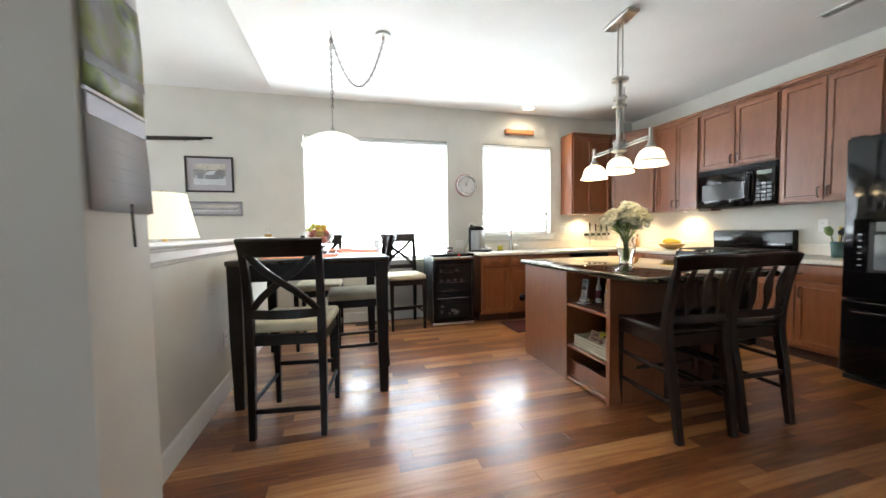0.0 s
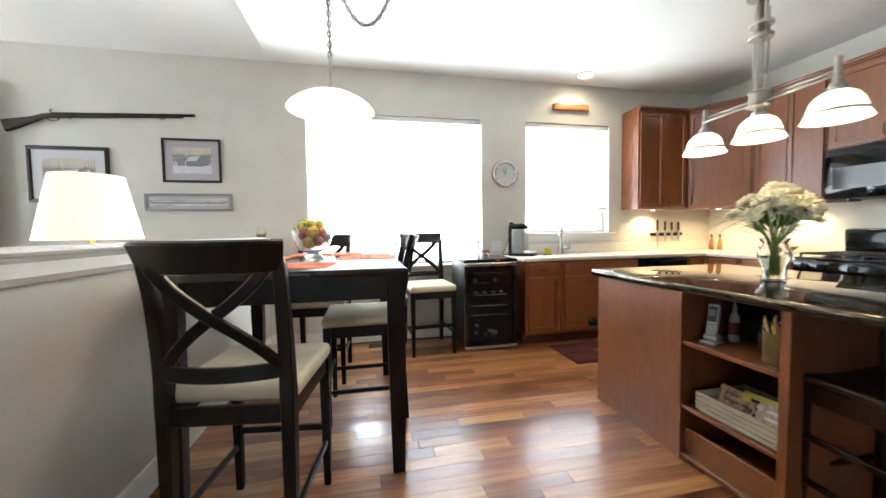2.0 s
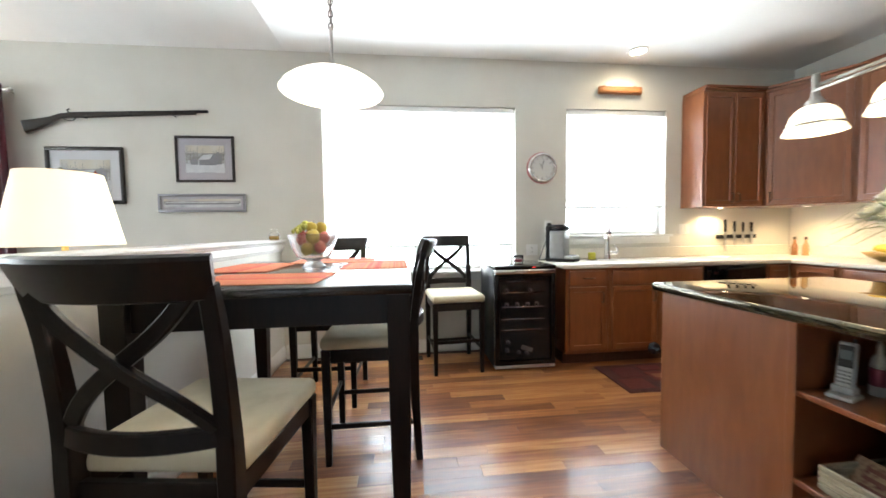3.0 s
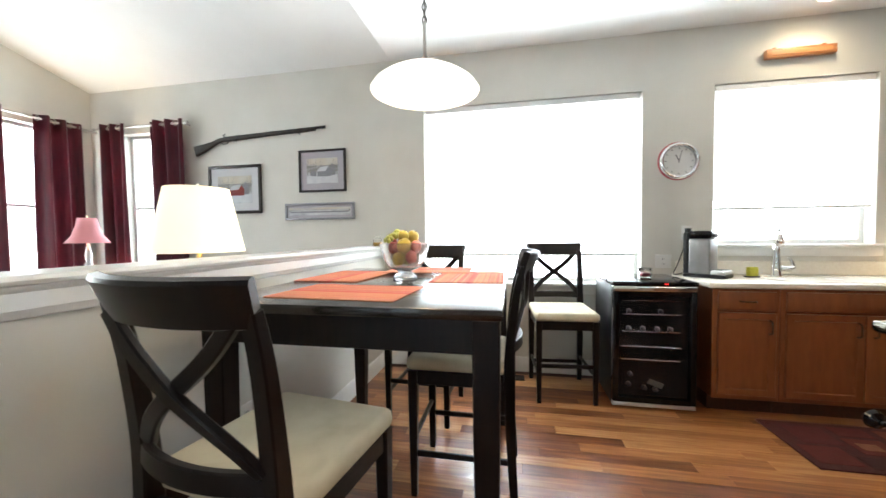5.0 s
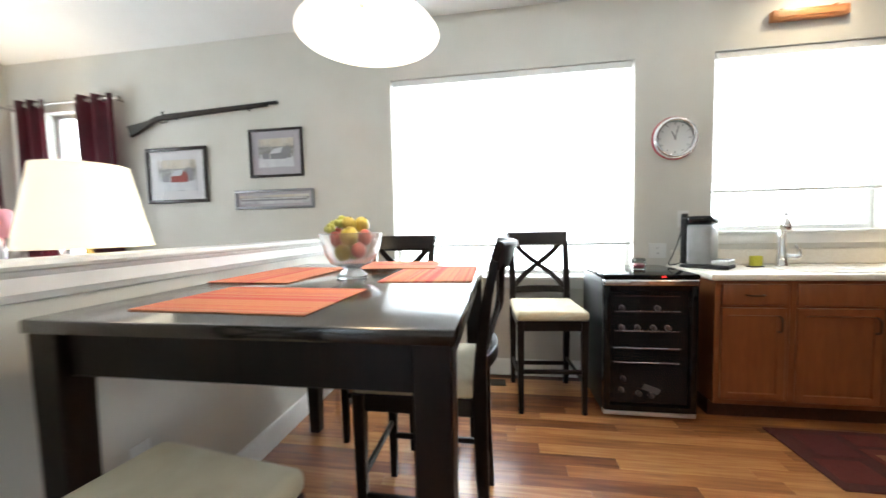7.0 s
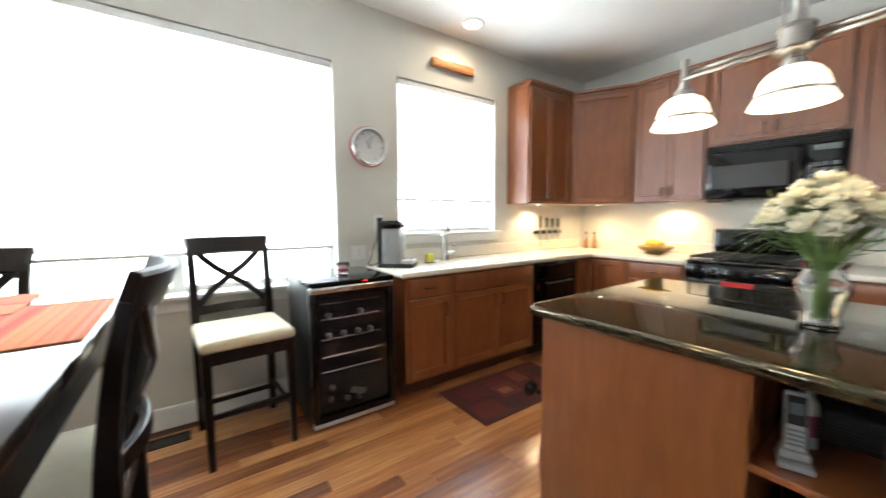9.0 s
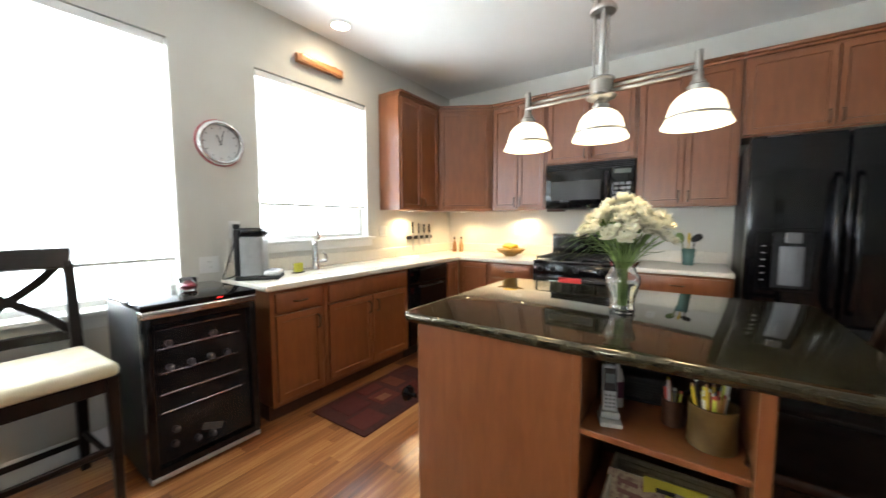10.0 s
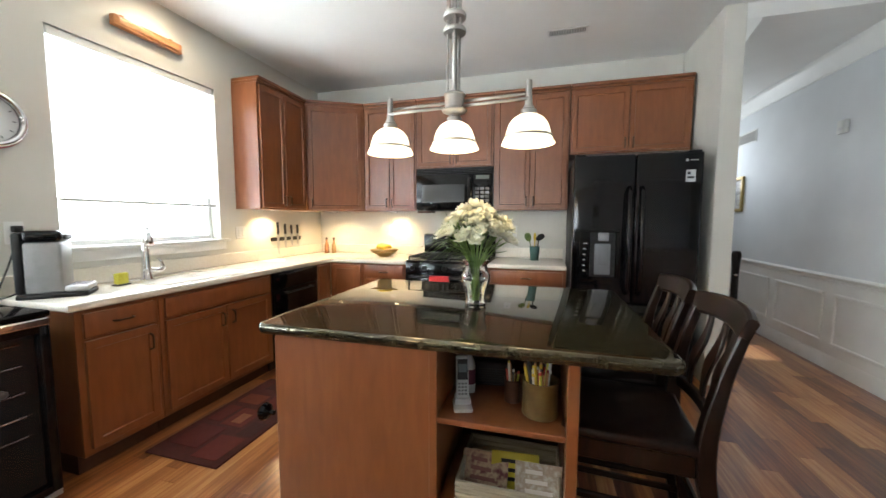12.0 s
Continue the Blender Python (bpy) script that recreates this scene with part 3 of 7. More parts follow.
D_N = NORTH - CFRONT_N - 0.034
D_E = EAST - CFRONT_E - 0.034
base_cabinet(NORTH_RUN, 1.80, 2.19, D_N, "reddish maple base cabinet with drawer and door", [(0.70, 0.825, 1, "drawer"), (0.135, 0.685, 1, "door")])
base_cabinet(NORTH_RUN, 2.192, 3.09, D_N, "reddish maple sink cabinet with two doors", [(0.70, 0.825, 1, "none"), (0.135, 0.685, 2, "door")])
base_cabinet(NORTH_RUN, 3.70, 3.955, D_N, "narrow reddish maple corner cabinet", [(0.135, 0.825, 1, "none")])
base_cabinet(EAST_RUN, -(CFRONT_N + 0.03) + 0.002, -4.17, D_E, "reddish maple corner cabinet with one door", [(0.135, 0.825, 1, "none")])
base_cabinet(EAST_RUN, -4.168, -3.70, D_E, "reddish maple base cabinet with drawer beside the range", [(0.70, 0.825, 1, "drawer"), (0.135, 0.685, 1, "door")])
base_cabinet(EAST_RUN, -2.88, -2.185, D_E, "reddish maple base cabinet between range and refrigerator", [(0.70, 0.825, 1, "drawer"), (0.135, 0.685, 2, "door")])


def slab_bm(outline, z0, z1, bevel=0.012):
    bm = bmesh.new()
    vs = [bm.verts.new((x, y, z1)) for x, y in outline]
    f = bm.faces.new(vs)
    r = bmesh.ops.extrude_face_region(bm, geom=[f])
    for v in r["geom"]:
        if isinstance(v, bmesh.types.BMVert):
            v.co.z = z0
    bmesh.ops.recalc_face_normals(bm, faces=bm.faces)
    edges = [e for e in bm.edges if abs(e.verts[0].co.z - e.verts[1].co.z) < 1e-6]
    bmesh.ops.bevel(bm, geom=edges, offset=bevel, segments=3, affect="EDGES", profile=0.5)
    return bm


g = 0.003
ct = thing("countertop", pose(0, 0, 0), "cream solid-surface counter running round the corner", "countertop")
part("slab", slab_bm([(1.765, CFRONT_N), (CFRONT_E, CFRONT_N), (CFRONT_E, 3.697), (EAST - g, 3.697), (EAST - g, NORTH - g), (1.765, NORTH - g)], CTOP - 0.04, CTOP), M_COUNTER, ct)
part("upstand", join(box(1.79, EAST - 0.023, NORTH - 0.02, NORTH - g, CTOP + 0.001, CTOP + 0.105, 0.004, 1), box(EAST - 0.02, EAST - g, 3.70, NORTH - 0.022, CTOP + 0.001, CTOP + 0.105, 0.004, 1)), M_COUNTER, ct)
ct2 = thing("countertop", pose(0, 0, 0), "short cream counter between range and refrigerator", "countertop")
part("slab", slab_bm([(CFRONT_E, 2.185), (EAST - g, 2.185), (EAST - g, 2.882), (CFRONT_E, 2.882)], CTOP - 0.04, CTOP), M_COUNTER, ct2)
part("upstand", box(EAST - 0.02, EAST - g, 2.19, 2.88, CTOP + 0.001, CTOP + 0.105, 0.004, 1), M_COUNTER, ct2)

UZ0, UZ1 = 1.385, 2.49
UFRONT_N, UFRONT_E = 4.825, 4.27


def crown_top(x0, x1, y0, y1, z):
    """Stepped cornice on a cabinet, proud of its front."""
    return join(box(x0, x1, y0 - 0.012, y1, z, z + 0.022, 0.004, 1), box(x0, x1, y0 - 0.03, y1, z + 0.0225, z + 0.05, 0.008, 2))


def wall_cabinet(run, x0, x1, depth, z0, z1, doors, label):
    ob = thing("wall_cabinet", run @ pose(x0, 0, z0), label, "cabinet", "wall cabinets")
    w, h = x1 - x0, z1 - z0
    part("body", box(0, w, 0, depth, 0, h, 0.002, 1), M_CAB, ob)
    part("cornice", crown_top(-0.001, w + 0.001, 0, depth, h + 0.0005), M_CAB, ob)
    each = (w - 0.03) / doors
    for i in range(doors):
        a, b = 0.015 + i * each + 0.003, 0.015 + (i + 1) * each - 0.003
        d = part("door", shaker(a, b, 0.015, h - 0.02), M_CAB, ob)
        x = b - 0.03 if (doors == 1 or i == 0) else a + 0.03
        part("handle", pull(x, 0.085), M_BRONZE, d, "dark bronze pull")
    return ob


UN, UE = pose(0, UFRONT_N, 0), pose(UFRONT_E, 0, 0, 0, 0, -90)
DN, DE = NORTH - UFRONT_N - 0.003, EAST - UFRONT_E - 0.003
wall_cabinet(UN, 3.305, 3.955, DN, UZ0, UZ1, 2, "tall reddish maple wall cabinet beside the sink window")
wall_cabinet(UE, -4.30, -3.695, DE, UZ0, UZ1, 2, "reddish maple wall cabinet with two doors")
wall_cabinet(UE, -3.692, -2.883, DE, 1.826, UZ1, 2, "short reddish maple cabinet above the microwave")
wall_cabinet(UE, -2.88, -2.172, DE, UZ0, UZ1, 2, "reddish maple wall cabinet with two doors")
wall_cabinet(UE, -2.168, -1.175, DE, 1.90, UZ1, 2, "wide reddish maple cabinet above the refrigerator")


def corner_cabinet():
    ob = thing("wall_cabinet", pose(0, 0, UZ0), "diagonal reddish maple corner wall cabinet", "cabinet", "wall cabinets")
    a, b = (3.957, UFRONT_N), (UFRONT_E, 4.303)
    pts = [a, b, (EAST - g, 4.303), (EAST - g, NORTH - g), (3.957, NORTH - g)]
    part("body", slab_bm(pts, 0, UZ1 - UZ0, 0.002), M_CAB, ob)
    part("cornice", join(slab_bm(pts, UZ1 - UZ0 + 0.001, UZ1 - UZ0 + 0.023, 0.003), slab_bm([(a[0], a[1] - 0.03), (b[0] - 0.03, b[1]), *pts[2:]], UZ1 - UZ0 + 0.0235, UZ1 - UZ0 + 0.05, 0.006)), M_CAB, ob)
    d = Vector((b[0] - a[0], b[1] - a[1]))
    m = pose(a[0], a[1], 0, 0, 0, math.degrees(math.atan2(d.y, d.x)))
    door = part("door", shaker(0.03, d.length - 0.03, 0.015, UZ1 - UZ0 - 0.02, -0.001), M_CAB, ob, "", False, m)
    part("handle", pull(0.06, 0.085, -0.021), M_BRONZE, door, "dark bronze pull")


corner_cabinet()


def dishwasher():
    ob = thing("dishwasher", NORTH_RUN @ pose(3.095, 0, 0), "black built-in dishwasher under the counter", "dishwasher")
    part("body", box(0, 0.60, 0.0, D_N, 0.1, CTOP - 0.042), M_BLACKMAT, ob)
    part("toe_kick", box(0.002, 0.598, 0.05, D_N, 0, 0.099), M_BLACKMAT, ob)
    part("door", box(0.004, 0.596, -0.022, -0.001, 0.12, 0.69, 0.005), M_BLACK, ob)
    part("control_panel", box(0.004, 0.596, -0.026, -0.001, 0.695, CTOP - 0.045, 0.006), M_BLACK, ob)
    part("handle", join(tube([(0.12, -0.055, 0.66), (0.48, -0.055, 0.66)], 0.008), box(0.13, 0.145, -0.055, -0.022, 0.652, 0.668), box(0.455, 0.47, -0.055, -0.022, 0.652, 0.668)), M_BLACKMAT, ob)


dishwasher()


def gas_range():
    ob = thing("range", pose(3.90, 3.288, 0, 0, 0, -90), "black freestanding gas range between the cabinets", "range")
    h, d = 0.40, 0.69
    part("body", box(-h, h, 0.03, d, 0.05, 0.875, 0.004), M_BLACK, ob)
    part("foot_plinth", box(-h + 0.02, h - 0.02, 0.06, d - 0.02, 0, 0.049), M_BLACKMAT, ob)
    part("drawer_front", box(-h + 0.004, h - 0.004, 0.005, 0.029, 0.07, 0.235, 0.006), M_BLACK, ob)
    door = part("oven_door", box(-h + 0.004, h - 0.004, 0.0, 0.029, 0.245, 0.765, 0.008), M_BLACK, ob)
    part("window", box(-0.27, 0.27, -0.003, -0.0005, 0.36, 0.62, 0.001, 1), M_DARKGLASS, door)
    part("handle", join(tube([(-0.34, -0.05, 0.745), (0.34, -0.05, 0.745)], 0.012, 10), box(-0.33, -0.31, -0.05, 0.0, 0.735, 0.755), box(0.31, 0.33, -0.05, 0.0, 0.735, 0.755)), M_BLACKMAT, door)
    part("control_panel", moved(box(-h + 0.002, h - 0.002, 0, 0.03, 0, 0.10, 0.006), pose(0, 0.0, 0.772, -8)), M_BLACK, ob)
    for x in (-0.32, -0.2, 0.0, 0.2, 0.32):
        part("knob", moved(lathe([(0, 0), (0.024, 0), (0.024, 0.012), (0.018, 0.016), (0.016, 0.034), (0, 0.036)], 16), pose(x, 0.006, 0.825, 98)), M_BLACKMAT, ob, "", True)
    part("cooktop", box(-h, h, 0.02, d - 0.06, 0.876, 0.897, 0.006), M_BLACK, ob)
    for bx, by in ((-0.22, 0.17), (0.22, 0.17), (-0.22, 0.46), (0.22, 0.46)):
        part("burner", moved(lathe([(0.0, 0.0), (0.055, 0), (0.055, 0.008), (0.035, 0.012), (0.034, 0.018), (0, 0.02)], 20), pose(bx, by, 0.898)), M_IRON, ob, "", True)
    for gx in (-0.2, 0.2):
        bars = []
        for k in range(3):
            bars.append(box(gx - 0.18 + k * 0.17, gx - 0.165 + k * 0.17, 0.05, 0.60, 0.918, 0.932, 0.003, 1))
        for y in (0.05, 0.17, 0.315, 0.46, 0.585):
            bars.append(box(gx - 0.18, gx + 0.19, y, y + 0.014, 0.9185, 0.9315, 0.003, 1))
        for cx in (gx - 0.18, gx + 0.175):
            for cy in (0.05, 0.585):
                bars.append(box(cx, cx + 0.014, cy, cy + 0.014, 0.8975, 0.918))
        part("grate", join(*bars), M_IRON, ob)
    guard = part("backguard", extrude_profile([(d - 0.075, 0.898), (d - 0.09, 1.10), (d - 0.08, 1.125), (d - 0.03, 1.135), (d, 1.12), (d, 0.898)], 2 * h), M_BLACK, ob, "", False, pose(-h, 0, 0))
    part("display", moved(box(0.27, 0.53, -0.004, 0, 0.05, 0.14, 0.002, 1), pose(0, d - 0.0765, 0.91, 4.2)), M_DARKGLASS, guard)
    part("oven_towel", join(box(-0.13, 0.06, -0.066, -0.062, 0.60, 0.758, 0.002, 1), box(-0.13, 0.06, -0.036, -0.032, 0.64, 0.758, 0.002, 1), box(-0.13, 0.06, -0.066, -0.032, 0.7585, 0.763, 0.002, 1)), material("red_cloth", (0.5, 0.03, 0.03), 0.9), ob, "red towel hung over the oven handle")


gas_range()


def microwave():
    ob = thing("microwave", pose(4.235, 3.288, 1.386, 0, 0, -90), "black over-the-range microwave below a cabinet", "microwave")
    h, d, z = 0.40, EAST - 4.235 - 0.004, 0.437
    part("body", box(-h, h, 0.03, d, 0, z, 0.004), M_BLACKMAT, ob)
    part("grille", join(*[box(-h, h, 0.002 + 0.001 * k, 0.029, z - 0.062 + k * 0.016, z - 0.051 + k * 0.016, 0.002, 1) for k in range(4)]), M_BLACKMAT, ob)
    door = part("door", box(-h, 0.20, 0.0, 0.029, 0.004, z - 0.068, 0.006), M_BLACK, ob)
    part("window", box(-h + 0.06, 0.12, -0.003, -0.0005, 0.085, z - 0.17, 0.001, 1), material("mesh_window", (0.07, 0.07, 0.07), 0.06), door, "grey mesh window")
    part("handle", join(tube([(0.172, -0.035, 0.05), (0.172, -0.04, 0.19), (0.172, -0.035, z - 0.1)], 0.011, 10), box(0.165, 0.179, -0.035, 0, 0.05, 0.07), box(0.165, 0.179, -0.035, 0, z - 0.12, z - 0.1)), M_BLACKMAT, door)
    panel = part("control_panel", box(0.204, h, 0.0, 0.029, 0.004, z - 0.068, 0.006), M_BLACK, ob)
    part("display", box(0.235, 0.37, -0.003, -0.0005, z - 0.125, z - 0.085, 0.001, 1), material("grey_display", (0.12, 0.14, 0.13), 0.2), panel)
    grey = material("grey_key", (0.14, 0.14, 0.15), 0.35)
    for r in range(5):
        for c in range(3):
            part("key", box(0.232 + c * 0.05, 0.27 + c * 0.05, -0.003, -0.0005, 0.045 + r * 0.04, 0.072 + r * 0.04, 0.001, 1), grey, panel)


microwave()


def spice_board():
    ob = thing("wooden_rack", pose(4.30, 3.60, 1.386), "small brown wooden rack hung below the microwave", "rack")
    part("board", box(-0.05, 0.10, -0.075, 0.075, -0.022, -0.002, 0.004, 2), M_CABDARK, ob)
    part("lip", box(-0.058, -0.0505, -0.075, 0.075, -0.026, -0.002, 0.002, 1), M_CABDARK, ob)


spice_board()


def fridge():
    ob = thing("refrigerator", pose(3.79, 1.70, 0, 0, 0, -90), "glossy black side-by-side refrigerator with water dispenser", "refrigerator")
    h, d = 0.458, EAST - 3.79 - 0.02
    part("body", box(-h, h, 0.075, d, 0.03, 1.785, 0.006), M_BLACKMAT, ob)
    part("foot_grille", box(-h + 0.01, h - 0.01, 0.04, d - 0.05, 0.0, 0.029), M_BLACKMAT, ob)
    zf = 0.62
    left = part("door", box(-h, -0.003, 0, 0.073, zf, 1.805, 0.014, 3), M_BLACK, ob)
    right = part("door", box(0.003, h, 0, 0.073, zf, 1.805, 0.014, 3), M_BLACK, ob)
    drawer = part("freezer_drawer", box(-h, h, 0, 0.073, 0.06, zf - 0.008, 0.014, 3), M_BLACK, ob)
    for door, x in ((left, -0.045), (right, 0.045)):
        part("handle", tube([(x, 0.002, 0.70), (x, -0.05, 0.745), (x, -0.062, 1.0), (x, -0.062, 1.2), (x, -0.05, 1.5), (x, 0.002, 1.545)], 0.018, 12), M_BLACK, door, "", True)
    part("handle", tube([(-0.40, 0.002, 0.53), (-0.36, -0.05, 0.535), (0, -0.06, 0.535), (0.36, -0.05, 0.535), (0.40, 0.002, 0.53)], 0.014, 10), M_BLACK, drawer, "", True)
    disp = part("dispenser", join(box(-0.40, -0.10, -0.006, -0.0005, 0.80, 0.825, 0.002, 1), box(-0.40, -0.10, -0.006, -0.0005, 1.19, 1.215, 0.002, 1), box(-0.40, -0.32, -0.006, -0.0005, 0.826, 1.189, 0.002, 1), box(-0.125, -0.10, -0.006, -0.0005, 0.826, 1.189, 0.002, 1)), M_BLACK, left)
    part("recess", box(-0.318, -0.128, -0.002, -0.0003, 0.827, 1.188), M_BLACKMAT, disp)
    part("spout", join(box(-0.265, -0.185, -0.055, -0.003, 1.12, 1.19, 0.010, 3), box(-0.285, -0.165, -0.022, -0.003, 0.845, 1.10, 0.010, 3), box(-0.255, -0.195, -0.034, -0.0225, 0.93, 1.085, 0.006, 2)), material("grey_spout", (0.13, 0.135, 0.145), 0.25), disp, "grey plastic spout and paddle")
    keys = material("pale_key_print", (0.30, 0.30, 0.30), 0.5)
    for k in range(6):
        part("key", box(-0.372, -0.352, -0.0075, -0.0062, 0.87 + k * 0.045, 0.878 + k * 0.045), keys, disp)
    part("badge", join(box(0.365, 0.42, -0.0025, -0.0003, 1.738, 1.746), moved(lathe([(0, 0), (0.011, 0), (0.011, 0.0022), (0, 0.0025)], 16), pose(0.345, -0.0003, 0.0 + 1.742, 90))), M_CHROME, right, "small chrome badge")
    part("sticker", box(0.34, 0.405, -0.002, -0.0003, 1.58, 1.67), material("pale_sticker", (0.42, 0.42, 0.43), 0.6), right, "pale energy sticker")
    part("sticker_print", join(box(0.35, 0.395, -0.0028, -0.0021, 1.605, 1.62), box(0.35, 0.372, -0.0028, -0.0021, 1.635, 1.655)), M_BLACKMAT, right, "dark printed bars")
    for x in (-h + 0.01, h - 0.09):
        part("hinge_cover", box(x, x + 0.08, 0.02, 0.16, 1.806, 1.82, 0.004), M_BLACKMAT, ob)


fridge()


M_MATTE_LABEL = material("pale_paper_label", (0.22, 0.21, 0.19), 0.7)


def wine_cooler():
    ob = thing("wine_cooler", pose(1.425, 4.497, 0), "black glass-door wine cooler beside the counter", "wine cooler")
    h, d = 0.26, 0.54
    part("body", box(-h, h, 0.05, d, 0.02, 0.8585, 0.006), M_BLACKMAT, ob)
    for x in (-h + 0.05, h - 0.05):
        for y in (0.1, d - 0.06):
            part("foot", moved(lathe([(0, 0), (0.018, 0), (0.018, 0.02), (0, 0.0205)], 12), pose(x, y, 0)), M_BLACKMAT, ob)
    part("top", box(-h - 0.004, h + 0.004, -0.004, d, 0.859, 0.887, 0.005), M_BLACK, ob, "glossy black top")
    part("handle", box(-h, h, -0.010, 0.048, 0.8205, 0.857, 0.007, 3), M_CHROME, ob, "polished steel handle strip")
    part("display", box(0.058, 0.082, -0.0058, -0.0042, 0.870, 0.876), glowing("red_digits", (1.0, 0.02, 0.02), 3.0, (0.2, 0, 0)), ob, "small red lit display")
    part("kick_strip", box(-h, h, 0.005, 0.048, 0.022, 0.05, 0.004), M_SATIN, ob, "brushed steel bottom strip")
    part("door_frame", join(box(-h, -h + 0.036, 0, 0.048, 0.052, 0.82, 0.004), box(h - 0.036, h, 0, 0.048, 0.052, 0.82, 0.004), box(-h + 0.036, h - 0.036, 0, 0.048, 0.052, 0.085), box(-h + 0.036, h - 0.036, 0, 0.048, 0.79, 0.82)), M_BLACK, ob)
    part("interior", box(-h + 0.02, h - 0.02, 0.0492, 0.0498, 0.06, 0.82), material("dark_cooler_interior", (0.004, 0.004, 0.005), 0.85), ob)
    pane = part("glass", box(-h + 0.037, h - 0.037, 0.02, 0.0235, 0.086, 0.789), glass("smoked_pane", (0.7, 0.7, 0.74), 0.0, 1.25), ob, "smoked glass")
    pane.visible_shadow = False
    for z in (0.75, 0.655, 0.535, 0.43, 0.34):
        part("shelf_trim", box(-h + 0.062, h - 0.085, 0.026, 0.042, z, z + 0.008, 0.002, 1), M_CHROME, ob, "chrome shelf edge")
    bottle = lathe([(0, 0), (0.016, 0), (0.016, 0.02), (0.013, 0.03), (0, 0.031)], 12)
    first = None
    foil = material("bottle_foil", (0.05, 0.045, 0.05), 0.4, 0.4)
    for x, z in ((-0.15, 0.56), (-0.06, 0.56), (0.03, 0.56), (0.11, 0.56), (-0.15, 0.68), (0.05, 0.68), (-0.14, 0.24), (-0.15, 0.17), (-0.05, 0.15), (0.02, 0.14)):
        at = pose(x, 0.046, z, 90)
        first = share("bottle_neck", first, ob, at) if first else part("bottle_neck", bottle, foil, ob, "foil-capped bottle neck", True, at)
    part("bottle_label", moved(box(-0.05, 0.05, 0, 0.004, -0.02, 0.02, 0.001, 1), pose(0.02, 0.03, 0.18, 10, 20, 0)), M_MATTE_LABEL, ob, "pale bottle label")


wine_cooler()

# ---- island ----
IX0, IX1, IY0, IY1 = 1.79, 2.80, 2.27, 3.39


def island():
    ob = thing("kitchen_island", pose(0, 0, 0), "reddish maple kitchen island with open end shelves", "island")
    z1 = CTOP - 0.041
    part("end_panel", box(IX0, IX0 + 0.45, 2.735, IY1, 0.0, z1, 0.003, 1), M_CAB, ob)
    # darker than the maple: the overhang's shade is put into the body's colour
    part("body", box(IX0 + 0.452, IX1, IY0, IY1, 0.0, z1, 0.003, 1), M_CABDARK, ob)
    part("post", box(IX0, IX0 + 0.45, IY0, IY0 + 0.035, 0, z1, 0.003, 1), M_CAB, ob)
    part("post_trim", box(IX0 - 0.006, IX0 - 0.0005, 2.728, 2.757, 0, z1, 0.002, 1), M_CAB, ob)
    part("shelf", box(IX0 + 0.005, IX0 + 0.45, IY0 + 0.036, 2.734, 0.582, 0.603, 0.003, 1), M_CAB, ob)
    part("shelf", box(IX0 + 0.005, IX0 + 0.45, IY0 + 0.036, 2.734, 0.262, 0.283, 0.003, 1), M_CAB, ob)
    part("shelf", box(IX0 + 0.005, IX0 + 0.45, IY0 + 0.036, 2.734, 0.015, 0.036, 0.003, 1), M_CAB, ob)
    part("drawer_box", box(IX0 + 0.03, IX0 + 0.05, IY0 + 0.037, 2.733, 0.037, 0.16, 0.003, 1), M_CAB, ob, "low maple board across the bottom shelf")
    for k in range(2):
        x0 = IX0 + 0.46 + k * 0.285
        # seating-side panels, likewise coloured as maple in shade
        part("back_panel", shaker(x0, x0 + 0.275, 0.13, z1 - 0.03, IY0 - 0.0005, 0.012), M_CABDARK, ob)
    door = part("door", moved(shaker(-0.4, 0.0, 0.12, z1 - 0.02), pose(IX0 + 0.02, IY1 + 0.0005, 0, 0, 0, 180)), M_CAB, ob)
    part("knob", moved(lathe([(0, 0), (0.01, 0), (0.01, 0.018), (0.03, 0.03), (0.036, 0.045), (0.028, 0.058), (0, 0.064)], 14), pose(IX0 + 0.008, IY1 + 0.022, 0.515, -90)), M_BLACK, door, "black faceted knob")
    top = thing("island_top", pose(0, 0, 0), "polished black granite island top with rounded edge", "countertop")
    pts = []
    x0, x1, y0, y1, r = 1.765, 2.89, 1.985, 3.47, 0.05
    for cx, cy, a0 in ((x1 - r, y0 + r, -90), (x1 - r, y1 - r, 0), (x0 + r, y1 - r, 90), (x0 + r, y0 + r, 180)):
        for k in range(6):
            a = radians(a0 + k * 18)
            pts.append((cx + r * math.cos(a), cy + r * math.sin(a)))
    part("slab", slab_bm(pts, CTOP - 0.04, CTOP, 0.014), M_GRANITE, top, "", False)


island()

# ---- dining chairs, table, stools ----


